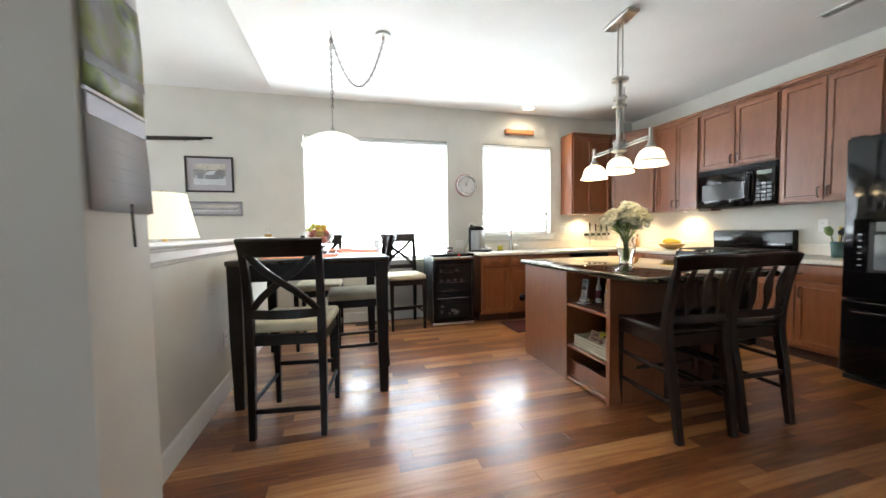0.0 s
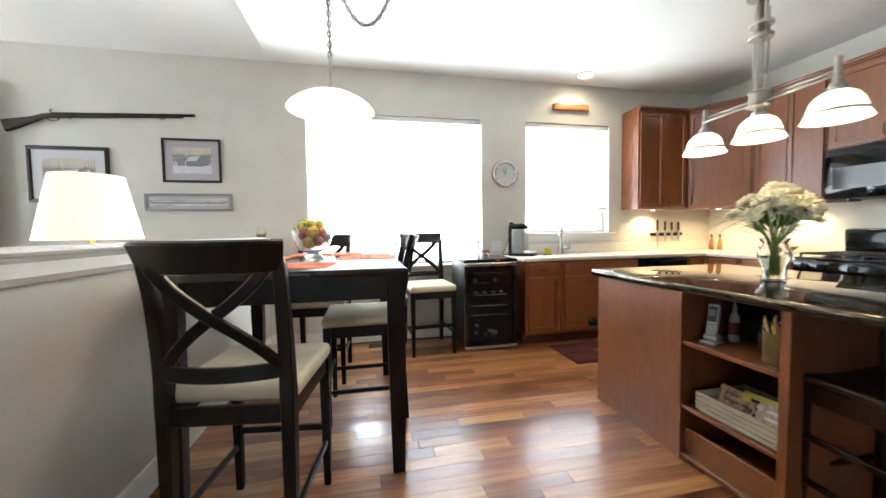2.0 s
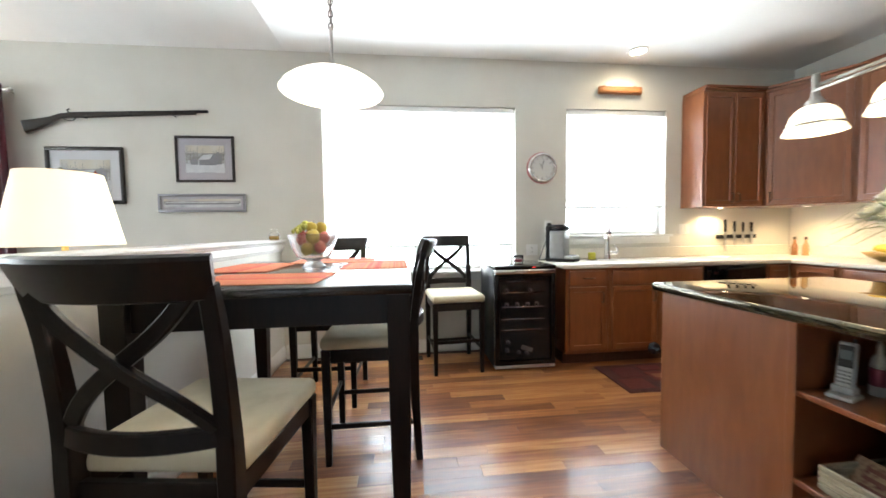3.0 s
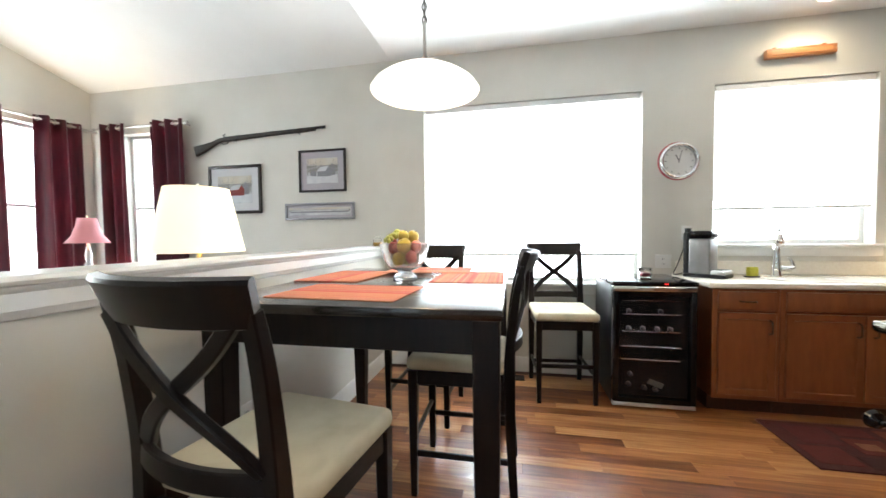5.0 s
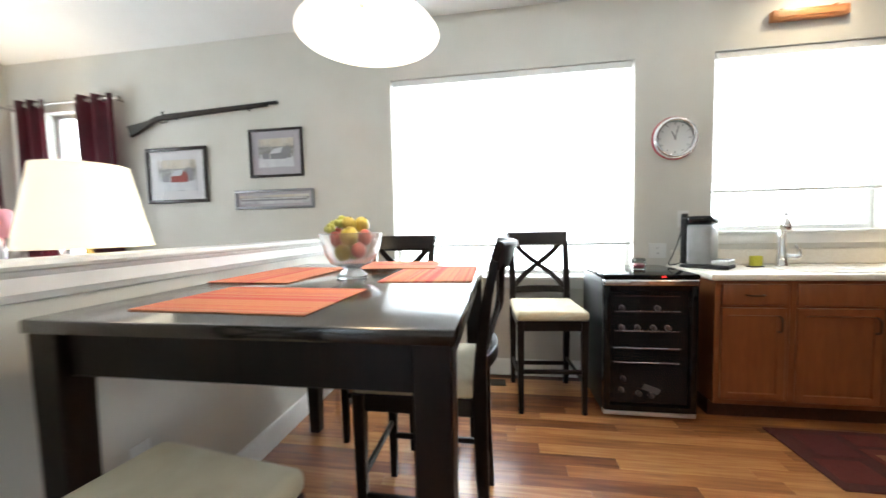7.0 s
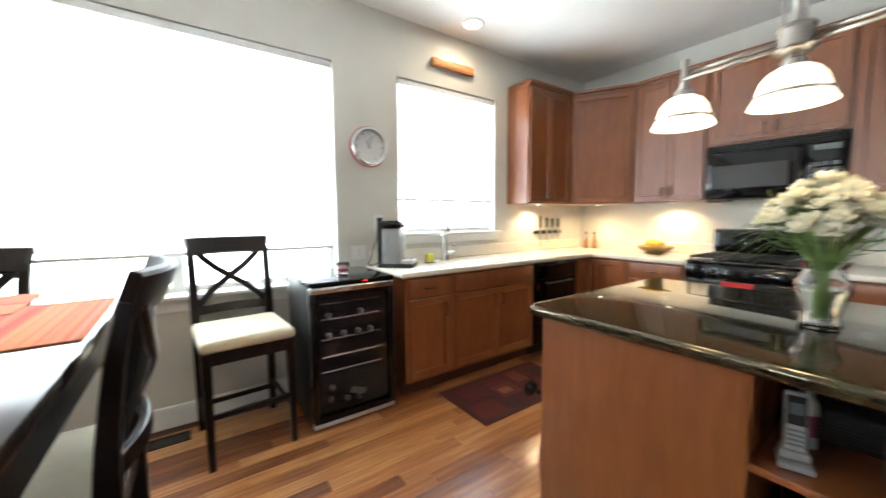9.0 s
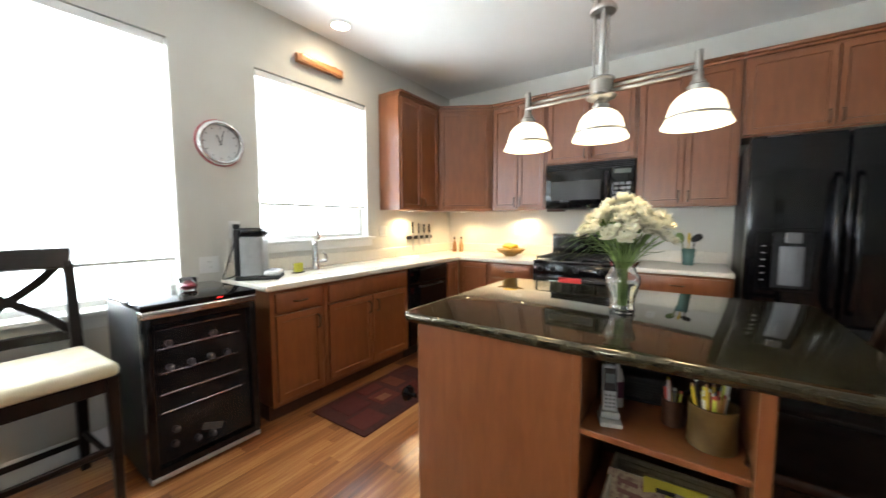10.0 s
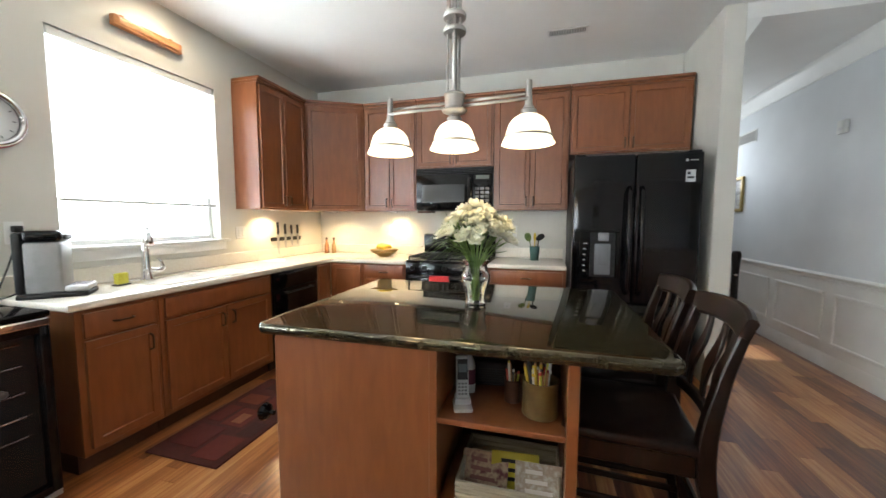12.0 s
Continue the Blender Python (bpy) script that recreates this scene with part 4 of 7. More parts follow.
def dining_chair(m, label):
    """Counter-height chair with an X back, facing its local +y."""
    ob = thing("dining_chair", m, label, "chair", "chairs round the dining table")
    w, d = 0.196, 0.205
    zs = 0.595
    for s in (-1, 1):
        part("front_leg", bar([(s * w, d, 0), (s * w, d, zs)], [0.030, 0.044], [0.030, 0.044]), M_ESP, ob)
        part("back_post", bar(eased([(s * w, -d - 0.05, 0), (s * w, -d - 0.034, 0.3), (s * w, -d - 0.03, zs), (s * w, -d - 0.036, 0.75), (s * w * 1.01, -d - 0.06, 0.95), (s * w * 1.02, -d - 0.088, 1.075)]), spread_over([0.034, 0.040, 0.046, 0.044, 0.042, 0.040]), spread_over([0.034, 0.042, 0.05, 0.042, 0.034, 0.028])), M_ESP, ob)
        part("side_stretcher", bar([(s * w, -d - 0.036, 0.20), (s * w, d, 0.20)], 0.018, 0.026), M_ESP, ob)
        part("side_apron", box(s * w - 0.011, s * w + 0.011, -d - 0.005, d - 0.02, zs - 0.065, zs - 0.002, 0.003, 1), M_ESP, ob)
    for y, z in ((d, 0.27), (-d - 0.04, 0.155)):
        part("stretcher", bar([(-w, y, z), (w, y, z)], 0.018, 0.028, (0, 1, 0)), M_ESP, ob)
    for y in (d - 0.004, -d - 0.026):
        part("apron", box(-w + 0.018, w - 0.018, y - 0.011, y + 0.011, zs - 0.065, zs - 0.002, 0.003, 1), M_ESP, ob)
    seat = box(-0.222, 0.222, -0.222, 0.235, zs, zs + 0.062, 0.026, 4)
    for v in seat.verts:
        if v.co.z > zs + 0.03:
            v.co.z += 0.014 * max(0, 1 - (v.co.x / 0.23) ** 2) * max(0, 1 - (v.co.y / 0.24) ** 2)
    part("seat", seat, M_SEAT, ob, "cream padded seat", True)

    def back(x, z):
        # the back's curve: dished across and leaning with the posts
        lean = np.interp(z, [0.6, 0.75, 0.95, 1.13], [-0.03, -0.036, -0.06, -0.108])
        return Vector((x, -d + lean - 0.046 * (1 - (x / 0.2) ** 2), z))
    part("top_rail", bar([back(x, 1.09) for x in np.linspace(-0.215, 0.215, 15)], 0.105, 0.030, (0, -0.42, 1), 0.007), M_ESP, ob)
    part("lower_rail", bar([back(x, 0.715) for x in np.linspace(-0.2, 0.2, 15)], 0.05, 0.022, (0, 0.05, 1)), M_ESP, ob)
    for s in (-1, 1):
        part("cross_bar", bar([back(s * x, z) + Vector((0, 0.006 * s, 0)) for x, z in zip(np.linspace(-0.178, 0.168, 15) - 0.016 * np.sin(np.linspace(0, 2 * math.pi, 15)), np.linspace(0.735, 1.06, 15))], 0.038, 0.020, (1, 0, 0)), M_ESP, ob)
    return ob


ch = dining_chair(pose(-0.147, 2.768, 0, 0, 0, -8), "espresso X-back counter chair with cream seat at the table")
copy_thing(ch, pose(0.235, 3.65, 0, 0, 0, 90))
copy_thing(ch, pose(-0.11, 4.27, 0, 0, 0, 177))
tagged(copy_thing(ch, pose(0.85, 4.72, 0, 0, 0, 184)), "espresso X-back counter chair with cream seat under the window")


def dining_table():
    ob = thing("dining_table", pose(-0.07, 3.567, 0), "square espresso wood counter-height dining table", "table")
    h, k = 0.525, 0.648
    part("tabletop", box(-h, h, -k, k, 0.957, 0.992, 0.006, 2), textured("espresso_table_top", [(0.012, 0.008, 0.007), (0.022, 0.014, 0.011)], (0.16, 0.26), (1, 9, 9), noise_scale=5, bump=0.02, bump_scale=60, coat=0.9, coat_rough=0.14), ob)
    for s in (-1, 1):
        part("apron", box(-h + 0.09, h - 0.09, s * (k - 0.045) - 0.012, s * (k - 0.045) + 0.012, 0.845, 0.956, 0.003, 1), M_ESP, ob)
        part("apron", box(s * (h - 0.045) - 0.012, s * (h - 0.045) + 0.012, -k + 0.09, k - 0.09, 0.845, 0.956, 0.003, 1), M_ESP, ob)
        for t in (-1, 1):
            part("leg", bar([(s * (h - 0.05), t * (k - 0.05), 0), (s * (h - 0.05), t * (k - 0.05), 0.5), (s * (h - 0.05), t * (k - 0.05), 0.956)], [0.058, 0.078, 0.084], [0.058, 0.078, 0.084]), M_ESP, ob)


dining_table()


def bar_stool(m, label):
    """Dark wooden counter stool with shaped back splats, facing its local +y."""
    ob = thing("bar_stool", m, label, "stool", "stools at the island")
    w, d, zs = 0.188, 0.19, 0.575
    for s in (-1, 1):
        part("front_leg", bar([(s * w, d, 0), (s * w, d, zs)], [0.034, 0.044], [0.034, 0.044]), M_STOOL, ob)
        part("back_post", bar(eased([(s * w * 0.93, -d - 0.085, 0), (s * w * 0.97, -d - 0.036, 0.35), (s * w, -d, zs), (s * w * 1.02, -d - 0.03, 0.80), (s * w * 1.03, -d - 0.072, 0.955)]), spread_over([0.040, 0.046, 0.048, 0.042, 0.036]), spread_over([0.036, 0.044, 0.052, 0.036, 0.028])), M_STOOL, ob)
        for z in (0.20, 0.37):
            part("side_stretcher", bar([(s * w, -d - (0.058 if z < 0.3 else 0.030), z), (s * w, d, z)], 0.018, 0.024), M_STOOL, ob)
    for y, z in ((d, 0.24), (-d - 0.043, 0.30)):
        part("stretcher", bar([(-w, y, z), (w, y, z)], 0.018, 0.028, (0, 1, 0)), M_STOOL, ob)
    for y in (d - 0.004, -d + 0.004):
        part("apron", box(-w + 0.02, w - 0.02, y - 0.011, y + 0.011, zs - 0.07, zs - 0.002, 0.003, 1), M_STOOL, ob)
    for s in (-1, 1):
        part("apron", box(s * w - 0.011, s * w + 0.011, -d + 0.02, d - 0.02, zs - 0.07, zs - 0.002, 0.003, 1), M_STOOL, ob)
    seat = box(-0.212, 0.212, -0.2, 0.22, zs, zs + 0.035, 0.012, 3)
    bmesh.ops.subdivide_edges(seat, edges=[e for e in seat.edges if e.calc_length() > 0.2], cuts=5, use_grid_fill=True)
    for v in seat.verts:
        if v.co.z > zs + 0.02:
            v.co.z -= 0.012 * max(0, 1 - (v.co.x / 0.2) ** 2)
    part("seat", seat, M_STOOL, ob, "dished wooden seat")

    def back(x, z):
        lean = np.interp(z, [0.575, 0.80, 1.01], [0.0, -0.03, -0.09])
        return Vector((x, -d + lean - 0.03 * (1 - (x / 0.2) ** 2), z))
    part("top_rail", bar([back(x, 0.972 + 0.014 * (1 - (x / 0.22) ** 2)) for x in np.linspace(-0.213, 0.213, 15)], 0.085, 0.028, (0, -0.35, 1), 0.008), M_STOOL, ob)
    part("lower_rail", bar([back(x, 0.665) for x in np.linspace(-0.19, 0.19, 7)], 0.045, 0.022, (0, 0.05, 1)), M_STOOL, ob)
    for x in (-0.105, 0.0, 0.105):
        zz = np.linspace(0.68, 0.945, 15)
        ww = [0.030 + 0.034 * math.sin(math.pi * i / 14) ** 2 for i in range(15)]
        part("splat", bar([back(x + 0.012 * math.sin(2 * math.pi * i / 14), z) for i, z in enumerate(zz)], ww, 0.012, (1, 0, 0)), M_STOOL, ob, "waisted back splat")
    return ob


st = bar_stool(pose(2.055, 2.085, 0, 0, 0, -4), "dark walnut counter stool pushed under the island top")
copy_thing(st, pose(2.50, 2.08, 0, 0, 0, -2))

# ---- lamps that the place has ----


def pendant_island():
    ob = thing("pendant_light", pose(2.322, 2.803, 0, 0, 0, -5.1), "brushed nickel island pendant with three lit glass shades", "pendant light")
    part("canopy", box(-0.055, 0.055, -0.15, 0.15, CEIL - 0.03, CEIL - 0.001, 0.01, 3), M_NICKEL, ob)
    for y in (-0.028, 0.028):
        part("rod", tube([(0, y, 2.14), (0, y, CEIL - 0.03)], 0.006, 8), M_NICKEL, ob)
    for x, y in ((-0.03, -0.012), (0.03, -0.012), (0, 0.034)):
        part("rod", tube([(x, y, 1.85), (x, y, 2.30)], 0.006, 8), M_NICKEL, ob)
    part("pole", tube([(0, 0, 1.80), (0, 0, 2.36)], 0.012, 12), M_NICKEL, ob, "", True)
    for z, r in ((2.36, 0.062), (2.215, 0.05), (2.15, 0.05)):
        part("ring", moved(lathe([(0, -0.01), (r, -0.01), (r + 0.003, -0.004), (r + 0.003, 0.004), (r, 0.01), (0, 0.01)], 28), pose(0, 0, z)), M_NICKEL, ob)
    part("hub", lathe([(0, 1.775), (0.03, 1.778), (0.056, 1.79), (0.06, 1.797), (0.05, 1.803), (0.046, 1.81), (0.046, 1.86), (0.052, 1.866), (0.046, 1.874), (0, 1.876)], 28), M_NICKEL, ob, "", False)
    for s in (-1, 1):
        for dz, dx in ((0.0, 0.012), (-0.028, -0.012)):
            part("arm", tube([(dx, s * 0.045, 1.838 + dz), (dx, s * 0.34, 1.838 + dz)], 0.0075, 8), M_NICKEL, ob, "", True)
        part("stem", lathe([(0, 1.775), (0.017, 1.775), (0.016, 1.81), (0.0135, 1.815), (0.0135, 1.888), (0, 1.89)], 16), M_NICKEL, ob, "", False, pose(0, s * 0.34, 0))
    dome = [(0.022, 1.744), (0.045, 1.739), (0.067, 1.725), (0.084, 1.702), (0.094, 1.672), (0.099, 1.648), (0.108, 1.632), (0.115, 1.618)]
    outer = dome + [(r - 0.004, z) for r, z in dome[::-1]]
    for y in (-0.34, 0, 0.34):
        s = part("shade", lathe(outer, 36), M_SHADE, ob, "lit white glass shade", True, pose(0, y, 0))
        part("rim", lathe([(0.099, 1.654), (0.1035, 1.653), (0.1045, 1.647), (0.1035, 1.643), (0.100, 1.645)], 36), M_NICKEL, s, "nickel wire ring")
        part("collar", lathe([(0, 1.782), (0.022, 1.78), (0.026, 1.768), (0.034, 1.762), (0.034, 1.743), (0, 1.743)], 20), M_NICKEL, s)
        part("bulb", lathe([(0, 1.75), (0.014, 1.74), (0.02, 1.715), (0.03, 1.69), (0.026, 1.665), (0, 1.655)], 16), M_BULB, s, "", True)
    for y in (-0.34, 0, 0.34):
        p = pose(2.322, 2.803, 0, 0, 0, -5.1) @ Vector((0, y, 1.635))
        point_lamp("pendant_bulb", p, SHADE_BULB, WARM, 0.05)


pendant_island()


def chain(ob, pts, pitch=0.03):
    """Links along a line of points, every other one turned."""
    acc = [0.0]
    for a, b in zip(pts, pts[1:]):
        acc.append(acc[-1] + (Vector(b) - Vector(a)).length)
    n = int(acc[-1] / pitch)
    first = None
    for i in range(n):
        s = (i + 0.5) * pitch
        k = max(j for j in range(len(acc) - 1) if acc[j] <= s)
        a, b = Vector(pts[k]), Vector(pts[k + 1])
        p = a.lerp(b, (s - acc[k]) / (acc[k + 1] - acc[k]))
        m = Matrix.Translation(p) @ (b - a).to_track_quat("Z", "X").to_matrix().to_4x4() @ pose(0, 0, 0, 0, 0, 90 * (i % 2))
        if first is None:
            loop = [(0.0105 * math.cos(t), 0, 0.019 * math.sin(t)) for t in np.linspace(0, 2 * math.pi, 12, endpoint=False)]
            first = part("link", tube(loop, 0.003, 5, closed=True), M_CHAIN, ob, "", True, m)
        else:
            share("link", first, ob, m)


def pendant_dining():
    x, y = 0.085, 3.53
    ob = thing("pendant_light", pose(x, y, 0), "white glass dining pendant swagged on a nickel chain", "pendant light")
    dome = [(0.03, 2.0), (0.085, 1.992), (0.15, 1.968), (0.203, 1.938), (0.236, 1.912), (0.253, 1.888)]
    part("shade", lathe(dome + [(r - 0.005, z - 0.002) for r, z in dome[::-1]], 48), M_ALAB, ob, "lit white glass bowl", True)
    part("fitter", lathe([(0, 1.99), (0.035, 1.995), (0.035, 2.01), (0.018, 2.02), (0.014, 2.05), (0, 2.052)], 20), M_NICKEL, ob)
    part("rod", tube([(0, 0, 2.05), (0, 0, 2.21)], 0.008, 10), M_NICKEL, ob)
    part("bulb", lathe([(0, 1.99), (0.02, 1.975), (0.03, 1.94), (0.026, 1.912), (0, 1.9)], 16), M_BULB, ob, "", True)
    part("hook", tube([(0, 0, CEIL - 0.001), (0, 0, CEIL - 0.02), (0.012, 0, CEIL - 0.035), (0, 0, CEIL - 0.05)], 0.004, 6), M_NICKEL, ob)
    chain(ob, [(0, 0, 2.20), (0, 0, CEIL - 0.045)])
    cx, cy = 0.43, -0.04
    part("canopy", moved(lathe([(0, -0.045), (0.012, -0.045), (0.02, -0.03), (0.06, -0.02), (0.066, -0.001), (0, -0.001)], 28), pose(cx, cy, CEIL)), M_NICKEL, ob)
    pts = [(cx * (1 - t), cy * (1 - t), CEIL - 0.045 - 0.40 * (1 - (2 * t - 1) ** 2)) for t in np.linspace(0, 1, 17)]
    chain(ob, pts)
    part("lamp_cord", tube([(0.004, 0, 2.20), (-0.003, 0.003, 2.5), (0.003, 0, CEIL - 0.05)], 0.0035, 6), M_CHAIN, ob, "cord threaded through the chain", True)
    part("lamp_cord", tube(pts, 0.0035, 6), M_CHAIN, ob, "cord threaded through the chain", True)
    point_lamp("dining_bulb", (x, y, 1.86), DINING_BULB, WARM, 0.06)


pendant_dining()


def can_light():
    ob = thing("recessed_light", pose(2.635, 4.84, CEIL), "white recessed ceiling light, switched on", "ceiling light")
    part("trim", lathe([(0.066, -0.001), (0.092, -0.001), (0.092, -0.006), (0.07, -0.012), (0.066, -0.006)], 32), M_WHITE, ob)
    part("lens", lathe([(0, -0.004), (0.066, -0.004), (0.066, -0.001), (0, -0.001)], 32), M_BULB, ob, "lit lens")
    spot_lamp("can_lamp", (2.635, 4.84, CEIL - 0.02), (2.635, 4.88, 0), CAN, (1, 0.82, 0.56), 155, 0.6, 0.06)


can_light()
for px, py in ((3.62, 4.95), (4.32, 4.72), (4.45, 4.02)):
    ob = thing("puck_light", pose(px, py, UZ0 - 0.012), "small lit puck light under a wall cabinet", "cabinet light", "under-cabinet lights")
    part("housing", lathe([(0.026, 0), (0.034, 0), (0.034, 0.0115), (0, 0.0115)], 20), M_WHITE, ob)
    part("lens", lathe([(0, 0.001), (0.025, 0.001), (0.025, 0.004), (0, 0.004)], 20), M_BULB, ob, "lit lens")
    spot_lamp("puck_lamp", (px, py, UZ0 - 0.018), (px, py + 0.02, 0), PUCK, WARM, 150, 0.7, 0.02)


def ceiling_register(m, label, w, h, slats):
    ob = thing("air_vent", m, label, "vent")
    part("frame", join(box(-w, w, -h, -h + 0.018, 0, 0.008, 0.002, 1), box(-w, w, h - 0.018, h, 0, 0.008, 0.002, 1), box(-w, -w + 0.018, -h + 0.018, h - 0.018, 0, 0.008), box(w - 0.018, w, -h + 0.018, h - 0.018, 0, 0.008)), M_WHITE, ob)
    part("backing", box(-w + 0.018, w - 0.018, -h + 0.018, h - 0.018, 0.0003, 0.0012), material("vent_shadow", (0.42, 0.42, 0.42), 0.8), ob)
    for k in range(slats):
        x = -w + 0.03 + (2 * w - 0.06) * k / (slats - 1)
        part("slat", moved(box(-0.001, 0.001, -h + 0.018, h - 0.018, -0.005, 0.005), pose(x, 0, 0.0055, 0, 35, 0)), M_WHITE, ob)


ceiling_register(pose(3.89, 2.235, CEIL - 0.0005, 180, 0, 90), "white ceiling air register", 0.16, 0.055, 14)
ceiling_register(pose(6.05, -0.02, 2.30, -90, 0, 0), "white wall air register high in the hall", 0.24, 0.075, 16)


def floor_register():
    ob = thing("floor_register", pose(0.42, 4.93, 0.001), "dark bronze slotted floor register below the window", "vent")
    part("frame", join(box(-0.16, 0.16, -0.055, -0.042, 0, 0.005), box(-0.16, 0.16, 0.042, 0.055, 0, 0.005), box(-0.16, -0.145, -0.042, 0.042, 0, 0.005), box(0.145, 0.16, -0.042, 0.042, 0, 0.005)), M_IRON, ob)
    part("well", box(-0.145, 0.145, -0.042, 0.042, 0, 0.0008), M_BLACKMAT, ob)
    for k in range(14):
        x = -0.135 + k * 0.0208
        part("slat", box(x - 0.003, x + 0.003, -0.042, 0.042, 0.001, 0.0045), M_IRON, ob)


floor_register()


def table_lamp(m, label, shade_mat, profile, base, base_mat, watts):
    ob = thing("table_lamp", m, label, "lamp")
    part("shade", lathe(profile + [(r - 0.003, z) for r, z in profile[::-1]], 40), shade_mat, ob, "lit fabric shade", True)
    part("base", lathe(base, 28), base_mat, ob, "", True)
    part("harp", tube([(0, 0, base[-1][1]), (0, 0, profile[-1][1] + 0.015)], 0.004, 6), M_NICKEL, ob)
    part("finial", lathe([(0, 0.02), (0.008, 0.015), (0.01, 0.006), (0.004, 0), (0, 0)], 12), M_NICKEL, ob, "", True, pose(0, 0, profile[-1][1] + 0.012))
    z = sum(p[1] for p in profile) / len(profile)
    point_lamp("lamp_bulb", m @ Vector((0, 0, z)), watts, WARM, 0.05)


def end_table(x, y, h, w):
    ob = thing("end_table", pose(x, y, 0), "small dark wooden end table beside the lamp", "table")
    part("tabletop", box(-w, w, -w, w, h - 0.03, h, 0.005), M_ESP, ob)
    for s in (-1, 1):
        for t in (-1, 1):
            part("leg", bar([(s * (w - 0.03), t * (w - 0.03), 0), (s * (w - 0.03), t * (w - 0.03), h - 0.03)], 0.04, 0.04), M_ESP, ob)


end_table(-1.14, 3.48, 0.70, 0.22)
table_lamp(pose(-1.14, 3.48, 0.70), "large lit table lamp with a cream drum shade", M_LAMPSHADE, [(0.215, 0.44), (0.147, 0.772)],
           [(0, 0), (0.075, 0), (0.075, 0.015), (0.03, 0.03), (0.05, 0.10), (0.062, 0.18), (0.05, 0.26), (0.018, 0.34), (0.012, 0.44), (0.012, 0.5)], material("brass_lamp_base", (0.55, 0.42, 0.18), 0.3, 0.9), TABLE_BULB)
end_table(-3.53, 4.60, 0.72, 0.25)
table_lamp(pose(-3.53, 4.60, 0.72), "small table lamp with a pink bell shade", M_PINKSHADE, [(0.165, 0.46), (0.115, 0.53), (0.085, 0.62), (0.07, 0.70)],
           [(0, 0), (0.08, 0), (0.08, 0.02), (0.03, 0.04), (0.02, 0.12), (0.045, 0.2), (0.02, 0.28), (0.03, 0.34), (0.012, 0.42), (0.01, 0.5)], M_STEEL, 65)

# ---- living room: curtains, pictures, rifle ----
M_CURTAIN = textured("burgundy_satin", [(0.05, 0.004, 0.012), (0.12, 0.010, 0.021)], (0.24, 0.38), (6, 6, 0.6), noise_scale=6, bump=0.1, bump_scale=200)


def curtain(m, w, folds, label):
    """A gathered panel along local x, hanging from z = 2.40 to near the floor, on grommets round a rod."""
    ob = thing("curtain", m, label, "curtain", "living room curtains")
    bm = bmesh.new()
    nx, nz = folds * 10, 14
    grid = []
    for k in range(nz + 1):
        v = k / nz
        z = 2.44 - v * 2.40
        row = []
        for i in range(nx + 1):
            u = i / nx
            a = 0.05 * math.sin(2 * math.pi * folds * u + 0.35 * math.sin(3 * v + 5 * u)) * (0.8 + 0.3 * math.sin(5 * u + 2 * v))
            row.append(bm.verts.new((w * (u - 0.5) * (0.94 + 0.1 * v), a, z)))
        grid.append(row)
    for a, b in zip(grid, grid[1:]):
        for i in range(nx):
            bm.faces.new((a[i], a[i + 1], b[i + 1], b[i]))
    bmesh.ops.solidify(bm, geom=list(bm.faces), thickness=0.002)
    part("cloth", bm, M_CURTAIN, ob, "", True)
    for i in range(folds * 2):
        x = w * ((i + 0.5) / (folds * 2) - 0.5) * 0.95
        loop = [(0, 0.024 * math.cos(t), 0.024 * math.sin(t)) for t in np.linspace(0, 2 * math.pi, 14, endpoint=False)]
        part("grommet", moved(tube(loop, 0.004, 5, closed=True), pose(x, 0, 2.40)), M_NICKEL, ob, "", True)


def curtain_rod(m, length):
    ob = thing("curtain_rod", m, "nickel curtain rod with round finials", "curtain rod")
    part("rod", tube([(-length / 2, 0, 0), (length / 2, 0, 0)], 0.012, 10), M_NICKEL, ob)
    for s in (-1, 1):
        part("finial", moved(lathe([(0, -0.02), (0.014, -0.014), (0.02, 0), (0.014, 0.014), (0, 0.02)], 14), pose(s * (length / 2 + 0.015), 0, 0, 0, 90, 0)), M_NICKEL, ob, "", True)
        part("bracket", box(s * (length / 2 - 0.05) - 0.008, s * (length / 2 - 0.05) + 0.008, 0.0, 0.098, -0.008, 0.008), M_NICKEL, ob)


curtain(pose(-3.03, NORTH - 0.1, 0), 0.44, 3, "burgundy grommet curtain at the window wall")
curtain(pose(-3.73, NORTH - 0.1, 0), 0.36, 3, "burgundy grommet curtain in the room corner")
curtain_rod(pose(-3.37, NORTH - 0.1, 2.40), 1.16)
curtain(pose(WEST + 0.1, 4.74, 0, 0, 0, 90), 0.42, 3, "burgundy grommet curtain beside the corner lamp")
curtain(pose(WEST + 0.1, 4.08, 0, 0, 0, 90), 0.52, 4, "burgundy grommet curtain at the side window")
curtain_rod(pose(WEST + 0.1, 4.35, 2.40, 0, 0, 90), 1.4)


def scene_paint(name, tones, scale):
    return textured(name, tones, (0.5, 0.6), (1, 1, 2.2), noise_scale=scale, detail=8, bump=0.0, coarse=6, spread=(0.36, 0.62))


